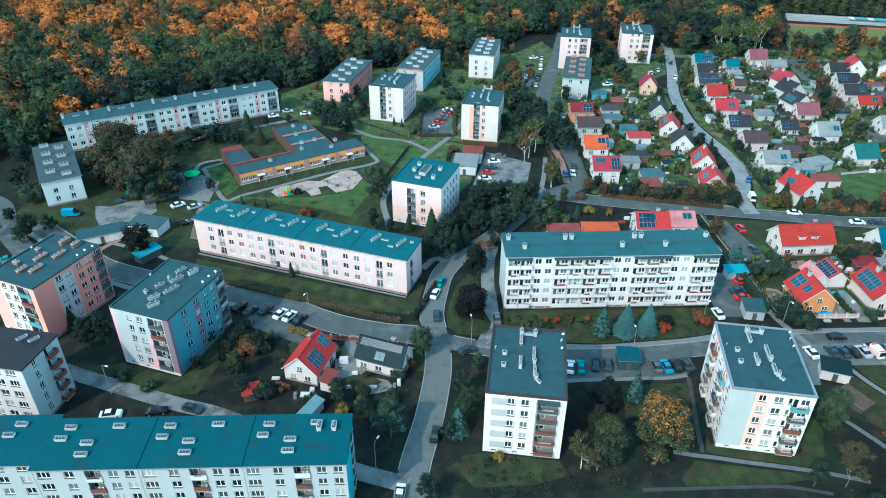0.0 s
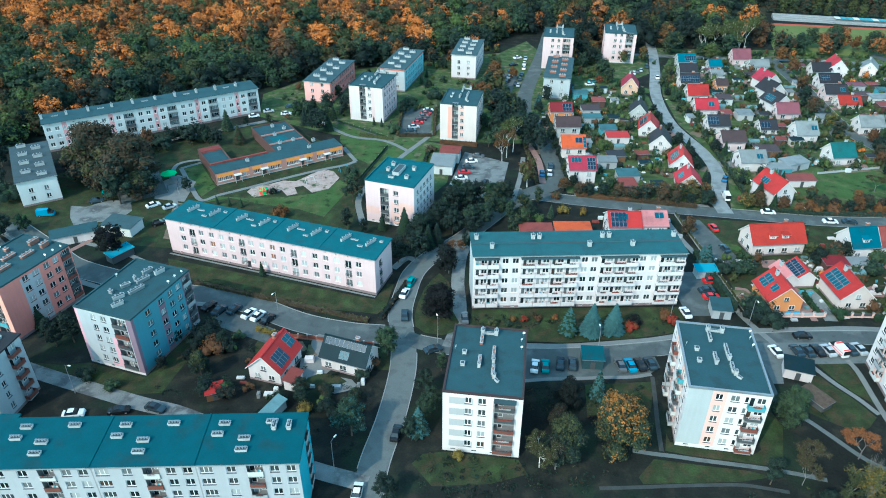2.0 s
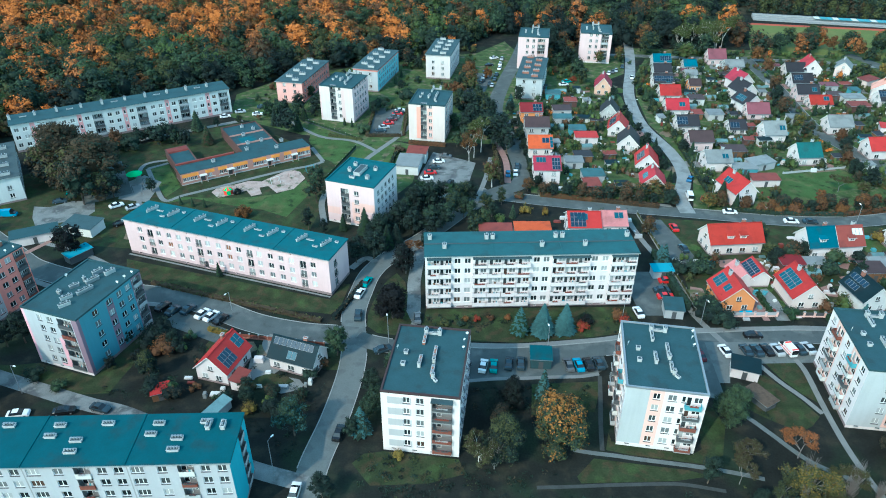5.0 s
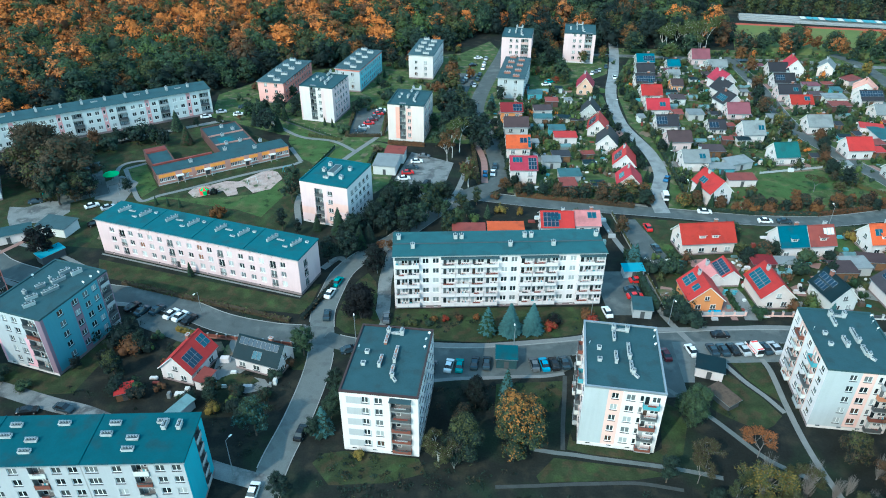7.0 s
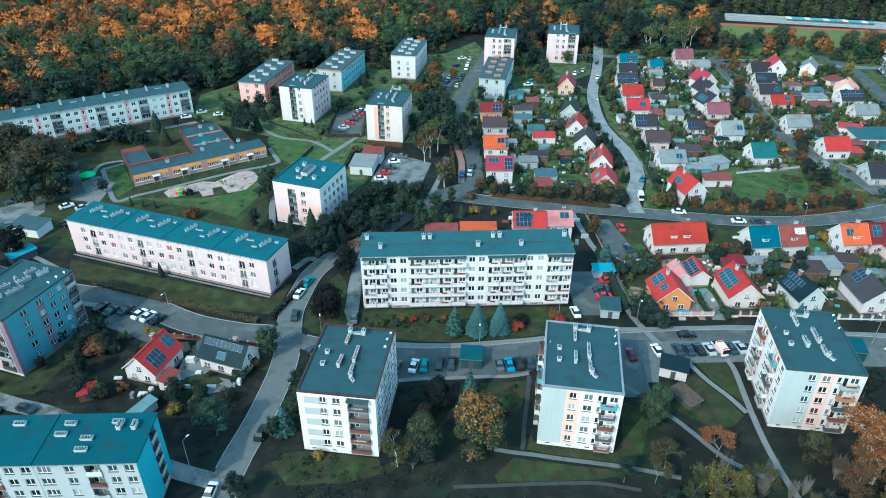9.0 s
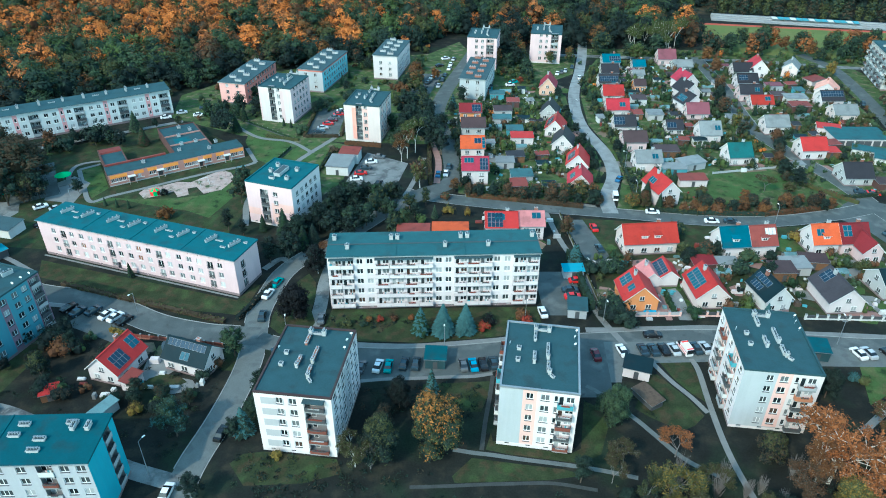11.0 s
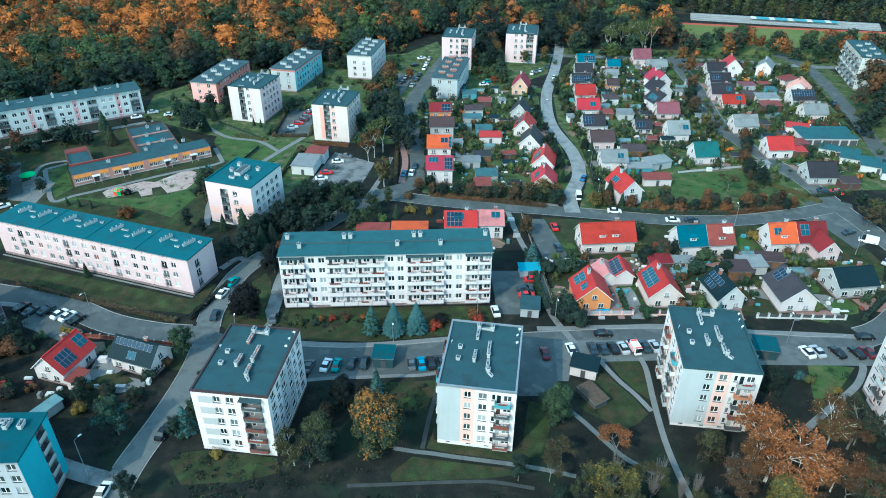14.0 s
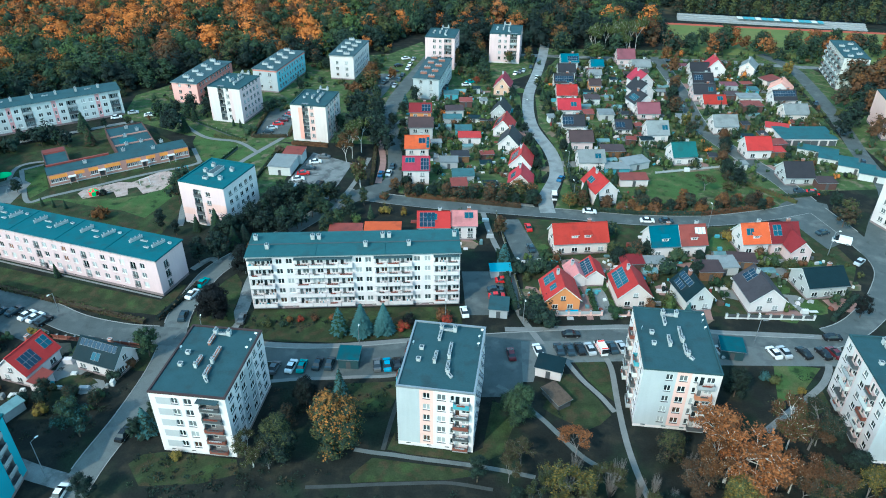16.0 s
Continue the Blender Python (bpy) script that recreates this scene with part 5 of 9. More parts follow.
def shed(x, y, ang, L, W, h, wall, roof, label="", name="shed", tilt=0.35, cat="shed"):
    """A small outbuilding with a sloping overhanging roof, a door and a window."""
    root = thing(name, label or "small garden shed with a sheet roof", cat, pose(x, y, 0, 0, 0, ang), "sheds")
    s = Shape()
    s.poly([(-L / 2, -W / 2, 0), (L / 2, -W / 2, 0), (L / 2, -W / 2, h), (-L / 2, -W / 2, h)], wall)
    s.poly([(L / 2, W / 2, 0), (-L / 2, W / 2, 0), (-L / 2, W / 2, h + tilt), (L / 2, W / 2, h + tilt)], wall)
    s.poly([(L / 2, -W / 2, 0), (L / 2, W / 2, 0), (L / 2, W / 2, h + tilt), (L / 2, -W / 2, h)], wall)
    s.poly([(-L / 2, W / 2, 0), (-L / 2, -W / 2, 0), (-L / 2, -W / 2, h), (-L / 2, W / 2, h + tilt)], wall)
    part("wall", s, root)
    s = Shape()
    o, k = 0.3, tilt / W
    p = [(-L / 2 - o, -W / 2 - o, h - k * o), (L / 2 + o, -W / 2 - o, h - k * o), (L / 2 + o, W / 2 + o, h + tilt + k * o), (-L / 2 - o, W / 2 + o, h + tilt + k * o)]
    t = [(a, b, c + 0.14) for a, b, c in p]
    s.poly(t, roof)
    s.poly(p[::-1], roof)
    for i in range(4):
        j = (i + 1) % 4
        s.poly([p[i], p[j], t[j], t[i]], "zinc")
    part("roof", s, root)
    s = Shape()
    s.box(-0.5, 0.5, -W / 2 - 0.05, -W / 2 - 0.01, 0.02, min(2.0, h - 0.15), "p_dark")
    part("door", s, root)
    return root


BL = "solar_blue"
house(99.4, 164.6, 5, 15.7, 8.8, 3.4, 7.6, "cream", "orange_red", dormers=2, label="wide cream house with a bright red tiled roof and two dormers")
house(121.9, 162.3, 5.5, 8.4, 8.6, 3.6, 8, "white", "teal", dormers=1, label="white half of a double house with a teal roof")
house(130.0, 162.9, 5.5, 7.8, 8.4, 3.6, 8, "white", "rust", dormers=1, solar=[(-1, 0.5, 3.5, 3.2, 5.2, "p_white")], label="rust-roofed half of a double house")
house(147.5, 163.7, 4, 8.0, 8.4, 3.6, 8, "white", "orange", dormers=1, solar=[(-1, -2.6, -0.4, 2.6, 4.6, BL)], label="white half of a double house with an orange tiled roof")
house(155.8, 164.2, 4, 8.6, 8.4, 3.6, 8, "pink", "maroon", solar=[(-1, -3.4, -0.9, 2.2, 5.4, BL)], label="pink half of a double house with a maroon roof")
house(158.2, 159.4, 94, 8.0, 6.6, 3.4, 6.6, "pink", "maroon", solar=[(-1, -2.2, 2.4, 0.5, 3.6, BL)], label="maroon-roofed cross wing with solar panels", chimney=False)
house(157.6, 144.0, 7, 11.2, 9.4, 3.4, 6.5, "grey", "slate", label="grey bungalow with a dark slate-blue roof")
house(140.3, 138.9, 92, 11.3, 9.6, 3.2, 7.2, "white", "grey", solar=[(1, 1.2, 4.4, 2.4, 5.6, "solar")], label="white house with a grey gabled roof and solar panels")
house(123.3, 138.6, 100, 9.5, 7.8, 3.4, 7.4, "lgrey", "slate", solar=[(1, -1.5, 4.0, 2.8, 4.4, "solar"), (1, -0.5, 3.4, 0.8, 2.4, "solar")], label="light grey house with black solar-covered roof")
house(108.3, 140.6, 92, 10.9, 9, 3.2, 7.4, "cream", "red", solar=[(1, -2.4, 4.3, 1.0, 4.4, BL)], label="cream house with a red roof and blue solar panels")
house(90.4, 138.7, 92, 9.5, 9.3, 3.2, 7.4, "orange", "red", solar=[(1, 0.4, 3.8, 1.4, 4.6, BL), (1, -2.8, -0.8, 2.4, 4.4, BL)], label="orange-walled house with a red roof and blue solar panels")
house(95.7, 147.6, 95, 7, 5, 2.5, 4.6, "white", "pinkred", wins=False, label="small white annexe with a faded pink-red roof")
house(100.3, 148.4, 92, 7.4, 5.8, 2.6, 4.9, "white", "red", solar=[(1, -3.0, 3.2, 0.3, 3.2, "solar")], wins=False, chimney=False, label="double garage with black solar panels on a red roof")
house(-28.6, 113.9, 73, 10.2, 8.4, 3.0, 7.0, "white", "red", solar=[(-1, -3.6, 0.2, 0.8, 4.2, "solar"), (-1, 2.2, 4.6, 2.0, 4.8, BL)], label="white house with a bright red roof and dark solar panels")
house(-12.6, 115.4, -20, 11.4, 7.6, 3.0, 6.6, "white", "slate", solar=[(-1, -5, 4.6, 3.3, 4.9, "solar"), (-1, -1.0, 1.2, 0.8, 2.6, BL)], label="white house with a dark roof and solar strip")
# the row along the lane, gable ends to the south
house(88.4, 290.4, 78, 11.0, 8.6, 4, 8.5, "yellow", "magenta")
house(85.2, 261.0, 76, 10.0, 8.4, 3.5, 7.5, "grey", "dgrey")
house(85.2, 244.9, 76, 11.0, 8.8, 3.5, 7.5, "white", "red", solar=[(1, -3, 3, 1, 4.2, "solar")])
house(86.2, 232.1, 76, 11.0, 9.0, 3.2, 7.2, "white", "dgrey")
house(88.5, 214.8, 78, 11.0, 9.0, 3.2, 7.4, "white", "red", solar=[(1, -3, 2, 1, 4.2, "solar")])
house(86.8, 200.2, 80, 10.0, 9.4, 3, 7, "cream", "crimson", solar=[(1, -2, 1.5, 1.4, 3.4, BL)])
house(111.1, 193.3, 105, 11.0, 8.2, 4.5, 8.5, "white", "red", solar=[(1, 0, 3, 1.4, 3.4, BL)])
# two-storey houses in rows
house(111.5, 213.6, 1, 10.8, 10.0, 5.2, 7.5, "white", "lgrey", solar=[(-1, 1, 3.2, 1.6, 3.6, BL)])
house(110.9, 230.4, 1, 10.4, 10.0, 5.2, 7.5, "pink", "brown")
house(122.1, 323.8, 0, 10.1, 9.0, 5, 7.5, "grey", "teal", solar=[(-1, -1, 4, 1, 3.6, "solar")])
house(118.3, 308.5, 0, 9.7, 9.0, 5, 7.5, "grey", "dgrey")
house(114.8, 294.3, 0, 10.3, 9.0, 5, 7.5, "white", "dgrey", solar=[(-1, -4, 4, 1, 3.6, "solar"), (-1, 1, 3, 0.3, 2, BL)])
house(113.8, 279.8, 0, 10.4, 9.0, 4.5, 7.5, "white", "red")
house(112.0, 263.2, 1, 11.0, 9.0, 4.5, 7.5, "white", "crimson", solar=[(-1, 0.6, 3.0, 1.6, 3.6, BL)])
house(110.9, 245.6, 1, 9.9, 9.0, 4.8, 7.5, "white", "dgrey", solar=[(-1, -4.4, -0.2, 1, 4.2, "solar")])
house(134.5, 319.9, 0, 7.4, 8.0, 4, 6, "grey", "teal")
house(131.5, 307.8, 0, 6.7, 7.0, 4, 5, "grey", "lgrey")
house(128.0, 291.8, 0, 6.4, 8.0, 4.5, 6, "orange", "brown")
house(150.2, 330.3, 0, 10.3, 9.0, 4.5, 8, "pink", "plum")
house(155.2, 320.0, 0, 10.6, 8.0, 4, 6, "grey", "lgrey")
house(149.9, 297.6, 105, 10.0, 8.6, 4, 8, "white", "magenta")
house(146.7, 284.8, 105, 10.0, 8.6, 4, 8, "white", "dgrey")
house(143.2, 270.8, 105, 10.0, 8.8, 4, 8, "white", "dgrey", solar=[(1, -2, 3, 1, 3.6, BL)])
house(143.0, 260.3, 0, 10.7, 9.0, 4, 7, "pink", "plum")
house(129.7, 245.3, 0, 7.8, 9.0, 3.6, 5.8, "white", "dgrey", solar=[(-1, -3, 0.5, 1, 3.4, "solar")])
house(140.4, 238.4, 2, 9.8, 10.0, 4.6, 8, "white", "lgrey", solar=[(-1, 1.5, 3.7, 2, 4, BL)])
house(179.4, 310.8, 0, 10.8, 9.0, 4.8, 7.5, "white", "dgrey")
house(175.8, 295.6, 0, 11.1, 9.0, 4.8, 7.5, "white", "dgrey", solar=[(-1, -4, 0, 1.4, 4, "solar")])
house(171.7, 281.0, 0, 11.4, 9.0, 4.8, 7.5, "pink", "dgrey", solar=[(-1, 1.5, 3.6, 1.4, 3.4, BL)])
house(173.2, 271.9, 0, 11.1, 9.0, 3.6, 6, "cream", "orange_red", solar=[(-1, 1.0, 3.4, 2, 4, BL)])
house(168.0, 245.6, 2, 11.2, 9.0, 4.8, 7.6, "white", "lgrey")
house(189.5, 316.7, 80, 10.0, 9.0, 4, 8.5, "white", "crimson")
house(205.8, 317.5, 60, 10.0, 7.4, 4, 7, "cream", "lgrey")
house(207.7, 286.5, 60, 10.0, 9.7, 4, 7.5, "white", "salmon")
house(202.3, 273.6, 2, 11.6, 9.0, 4.8, 7.5, "white", "dgrey", solar=[(-1, -5, 4.5, 2, 4.6, "solar")])
house(200.6, 258.8, 0, 11.5, 10.0, 4.6, 7, "cream", "lgrey")
house(144.1, 218.9, 5, 10.2, 10.0, 4.6, 8, "white", "green_teal")
house(171.7, 223.7, 2, 11.0, 10.0, 5, 8, "white", "red")
house(177.3, 204.2, 0, 11.4, 11.0, 4.2, 7.5, "grey", "dgrey")
house(53.5, 258.5, 0, 9.0, 9.0, 5.2, 7.5, "orange", "maroon", solar=[(-1, 0.5, 4, 0.6, 4.2, "solar")])
house(54.0, 243.7, 0, 9.4, 9.0, 5, 7.5, "grey", "brown")
house(53.0, 225.1, 0, 8.8, 10.0, 5, 8, "cream", "orange", solar=[(-1, 0.5, 3, 2.4, 4.6, "solar"), (-1, 3.2, 4.3, 0.4, 5, BL)])
house(53.1, 207.7, 0, 9.2, 10.0, 5, 8, "white", "magenta", solar=[(-1, -3.6, -0.4, 3.2, 5.2, BL), (-1, 1.5, 4.2, 0.4, 5, "solar")])
house(59.0, 171.3, 0, 9.6, 9.0, 4.5, 7.5, "white", "red", solar=[(-1, -4, 0.4, 0.4, 5, "solar"), (-1, -2, 1, 2.6, 4.6, BL)])
house(67.7, 172.3, 0, 7.6, 9.0, 4.5, 7.2, "white", "pinkred", solar=[(-1, 0, 2.6, 2.6, 4.6, BL)])

# ---- trees ----


def leaf_quads(rng, lobes, n, size, ruffle=1.0):
    """Small leaves gathered in clumps over the shells of a crown's lobes: corners, faces, height of the outward way, clump of each leaf."""
    lob = np.array(lobes, float)
    wgt = np.prod(lob[:, 3:], axis=1) ** (2 / 3)
    m = max(8, n // 8)
    pick = rng.choice(len(lob), m, p=wgt / wgt.sum())
    d = rng.normal(size=(m, 3))
    d /= np.linalg.norm(d, axis=1)[:, None]
    d[:, 2] = np.where(d[:, 2] < -0.35, -d[:, 2], d[:, 2])
    heart = lob[pick, :3] + d * lob[pick, 3:] * rng.uniform(0.7, 1.12, m)[:, None]
    tuft = rng.integers(0, m, n)
    off = rng.normal(size=(n, 3))
    c = heart[tuft] + off * size * rng.uniform(0.9, 1.5, m)[tuft][:, None]
    nrm = d[tuft] * 0.8 + (off * 0.4 + rng.normal(size=(n, 3)) * 0.3) * ruffle + np.array([0, 0, 0.2])
    nrm /= np.linalg.norm(nrm, axis=1)[:, None]
    a = np.cross(nrm, rng.normal(size=(n, 3)))
    a /= np.linalg.norm(a, axis=1)[:, None]
    b = np.cross(nrm, a)
    s = size * rng.uniform(0.6, 1.35, n)[:, None]
    k = rng.uniform(0.55, 1.0, n)[:, None]
    v = np.stack([c - a * s, c + a * s * 0.6 - b * s * k, c + a * s * 0.5 + b * s * k], axis=1)
    return v.reshape(-1, 3), np.arange(3 * n).reshape(-1, 3), d[tuft, 2], tuft


def core(lobes, f=0.8):
    bm = bmesh.new()
    bmesh.ops.create_icosphere(bm, subdivisions=1, radius=1)
    v0 = np.array([v.co[:] for v in bm.verts])
    f0 = np.array([[v.index for v in q.verts] for q in bm.faces])
    bm.free()
    vs, fs = [], []
    for i, l in enumerate(lobes):
        vs.append(v0 * np.array(l[3:]) * f + np.array(l[:3]))
        fs.append(f0 + 12 * 0 + len(v0) * i)
    return np.concatenate(vs), np.concatenate(fs)


def lobes_for(kind, rng):
    """Lobes (centre and radii) of a crown, for a tree 1 unit high."""
    out = []
    if kind in ("round", "full"):
        lo, hi = (0.24, 0.9) if kind == "round" else (0.13, 0.9)
        out = [(0, 0, 0.52, 0.24, 0.24, 0.33 if kind == "round" else 0.4)]
        for i in range(17):
            z = lo + (hi - lo) * (i + 0.5) / 17 + rng.uniform(-0.04, 0.04)
            a = i * 2.4 + rng.uniform(-0.5, 0.5)
            q = 0.25 * math.sin(math.pi * min(1, (z - lo + (0.22 if kind == "round" else 0.34)) / (hi - lo + (0.3 if kind == "round" else 0.42)))) * rng.uniform(0.7, 1.25)
            r = rng.uniform(0.07, 0.145)
            out.append((q * math.cos(a), q * math.sin(a), z, r, r, r * rng.uniform(0.75, 1.1)))
    elif kind == "tall":
        for i in range(8):
            z = 0.28 + 0.085 * i
            q = 0.10 * math.sin(math.pi * (z - 0.1)) * (1 + 0.4 * rng.uniform())
            a = i * 2.4
            out.append((q * math.cos(a), q * math.sin(a), z, 0.135, 0.135, 0.12))
    elif kind == "narrow":
        for i in range(9):
            out.append((0.02 * math.cos(i * 2.4), 0.02 * math.sin(i * 2.4), 0.14 + 0.092 * i, 0.085 * (1.1 - 0.09 * i), 0.085 * (1.1 - 0.09 * i), 0.09))
    elif kind == "bush":
        for i in range(5):
            a = i * 1.9
            out.append((0.33 * math.cos(a), 0.33 * math.sin(a), 0.42 + rng.uniform(-0.1, 0.12), 0.36, 0.36, 0.42))
        out.append((0, 0, 0.55, 0.42, 0.42, 0.45))
    elif kind == "sparse":
        for i in range(11):
            a, z = i * 2.4, 0.35 + 0.055 * i
            q = 0.2 * (1.1 - z * 0.7)
            out.append((q * math.cos(a), q * math.sin(a), z, 0.09, 0.09, 0.08))
    return out


def make_mesh(name, v, faces, mats, idx):
    me = bpy.data.meshes.new(name)
    me.from_pydata(v.tolist(), [], [f for f in faces])
    for m in mats:
        me.materials.append(MATS[m])
    me.polygons.foreach_set("material_index", np.asarray(idx, dtype=np.int32))
    me.update()
    return me


def crown_mesh(kind, cols, seed, n, size, height):
    def build():
        rng = np.random.default_rng(seed)
        lobes = [tuple(c * height for c in l) for l in lobes_for(kind, rng)]
        v, f, up, tuft = leaf_quads(rng, lobes, n, size)
        m = tuft.max() + 1
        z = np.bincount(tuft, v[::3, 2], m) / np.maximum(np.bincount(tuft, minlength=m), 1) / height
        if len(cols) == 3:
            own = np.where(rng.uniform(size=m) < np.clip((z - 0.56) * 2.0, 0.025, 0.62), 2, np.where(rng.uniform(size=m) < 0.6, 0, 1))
        else:
            own = np.where(rng.uniform(size=m) < 0.6, 0, len(cols) - 1)
        idx = np.where(rng.uniform(size=n) < 0.82, own[tuft], rng.integers(0, len(cols), n))
        cv, cf = core(lobes, 0.7)
        return make_mesh("crown", np.concatenate([v, cv]), f.tolist() + (cf + len(v)).tolist(), ["leaf_" + c for c in cols], np.concatenate([idx, np.zeros(len(cf), int)]))
    return cached(("crown", kind, cols, seed, n, size, height), build)


def trunk_mesh(height, r, bark, limbs, seed):
    def build():
        rng = np.random.default_rng(seed)
        s = Shape()
        a = Vector((0, 0, -0.1))
        for i in range(4):
            b = Vector((rng.normal() * 0.02 * height, rng.normal() * 0.02 * height, height * 0.2 * (i + 1)))
            s.tube(a, b, r * (1 - 0.2 * i), r * (1 - 0.2 * (i + 1)), bark, 6)
            a = b
        for i in range(limbs):
            z = height * rng.uniform(0.3, 0.6)
            t = i * 2.4
            q = height * 0.2
            s.tube((0, 0, z), (q * math.cos(t), q * math.sin(t), z + q * 0.9), r * 0.4, r * 0.12, bark, 5)
        return s.mesh("trunk")
    return cached(("trunk", height, r, bark, limbs, seed), build)


def airy_frame(seed):
    """Limbs and twig ends of an open-crowned tree 10 units high."""
    rng = np.random.default_rng(900 + seed)
    limbs, tips = [], []

    def grow(p, d, length, r, left):
        e = p + d * length
        limbs.append((p, e, r, r * 0.62))
        if left == 0:
            tips.append((p, e))
            return
        for _ in range(3):
            q = d * 0.8 + np.append(rng.normal(size=2) * 0.52, rng.normal() * 0.25 + 0.12)
            grow(e, q / np.linalg.norm(q), length * rng.uniform(0.62, 0.82), r * 0.6, left - 1)

    grow(np.zeros(3), np.array([0.03, 0.02, 1.0]), 2.0, 0.15, 4)
    top = max(e[2] for _, e in tips)
    k = 9.6 / top
    return [(a * k, b * k, r, s) for a, b, r, s in limbs], [(a * k, b * k) for a, b in tips]


def airy_branches(seed, bark):
    def build():
        s = Shape()
        for a, b, r, q in airy_frame(seed)[0]:
            s.tube(a, b, max(r, 0.045), max(q, 0.03), bark, 4)
        return s.mesh("branchwork")
    return cached(("airy", seed, bark), build)


def airy_crown(seed, cols, n, size):
    def build():
        rng = np.random.default_rng(seed)
        tips = airy_frame(seed)[1]
        pick = rng.integers(0, len(tips), n)
        a, b = np.array([t[0] for t in tips])[pick], np.array([t[1] for t in tips])[pick]
        c = a + (b - a) * rng.uniform(0.1, 1.25, n)[:, None] + rng.normal(size=(n, 3)) * 0.24
        u, w = rng.normal(size=(n, 3)), rng.normal(size=(n, 3)) + np.array([0, 0, 0.4])
        u /= np.linalg.norm(u, axis=1)[:, None]
        w /= np.linalg.norm(w, axis=1)[:, None]
        s = size * rng.uniform(0.6, 1.3, n)[:, None]
        v = np.stack([c - u * s, c + u * s * 0.5 - w * s * 0.8, c + u * s * 0.5 + w * s * 0.8], 1).reshape(-1, 3)
        f = np.arange(3 * n).reshape(-1, 3).tolist()
        return make_mesh("crown", v, f, ["leaf_" + q for q in cols], np.where(rng.uniform(size=n) < 0.65, 0, len(cols) - 1))
    return cached(("airy_crown", seed, cols, n, size), build)


def spruce_mesh(cols, seed, height=10.0):
    def build():
        rng = np.random.default_rng(seed)
        vs, idx = [], []
        tiers = 22
        for i in range(tiers):
            z = height * (0.08 + 0.88 * i / tiers)
            rad = height * 0.24 * (1 - i / tiers) ** 0.85 + 0.12
            m = max(6, int(22 * (1 - i / tiers)) + 6)
            for k in range(m):
                a = 2 * math.pi * (k + rng.uniform(-0.3, 0.3)) / m + i
                rr = rad * rng.uniform(0.75, 1.1)
                d, t = np.array([math.cos(a), math.sin(a), 0]), np.array([-math.sin(a), math.cos(a), 0])
                w = 0.2 * rr + 0.1
                p0, tip = np.array([0, 0, z + rr * 0.28]), d * rr + np.array([0, 0, z - rr * 0.12])
                mid = d * rr * 0.6 + np.array([0, 0, z + rr * 0.13])
                vs += [p0, mid - t * w - [0, 0, 0.12 * rr], tip, mid + t * w - [0, 0, 0.12 * rr]]
                idx.append(rng.integers(len(cols)))
        v = np.array(vs)
        f = np.arange(len(v)).reshape(-1, 4)
        cn = np.array([[0.13 * height * math.cos(t), 0.13 * height * math.sin(t), height * 0.08] for t in [i * math.pi / 4 for i in range(8)]] + [[0, 0, height * 0.92]])
        cf = [[len(v) + i, len(v) + (i + 1) % 8, len(v) + 8] for i in range(8)]
        return make_mesh("crown", np.concatenate([v, cn]), f.tolist() + cf, ["leaf_" + c for c in cols], idx + [0] * 8)
    return cached(("spruce", cols, seed, height), build)


FAR_Y = 240.0
FAR = {"v": [], "f": [], "m": [], "n": 0, "mats": []}


def far_add(me, m):
    """Adds a tree's mesh to the one body of distant trees."""
    k = len(me.vertices)
    co = np.empty(3 * k)
    me.vertices.foreach_get("co", co)
    a = np.array(m)
    FAR["v"].append(co.reshape(-1, 3) @ a[:3, :3].T + a[:3, 3])
    slots = []
    for q in me.materials:
        if q not in FAR["mats"]:
            FAR["mats"].append(q)
        slots.append(FAR["mats"].index(q))
    for p in me.polygons:
        FAR["f"].append([i + FAR["n"] for i in p.vertices])
        FAR["m"].append(slots[p.material_index])
    FAR["n"] += k


TREE_TALK = {"full": "old spreading tree leafy to the ground", "round": "broad leafy tree", "tall": "tall leafy tree", "narrow": "slim columnar tree", "bush": "dense rounded bush", "sparse": "thinly leaved tree", "spruce": "conical spruce"}


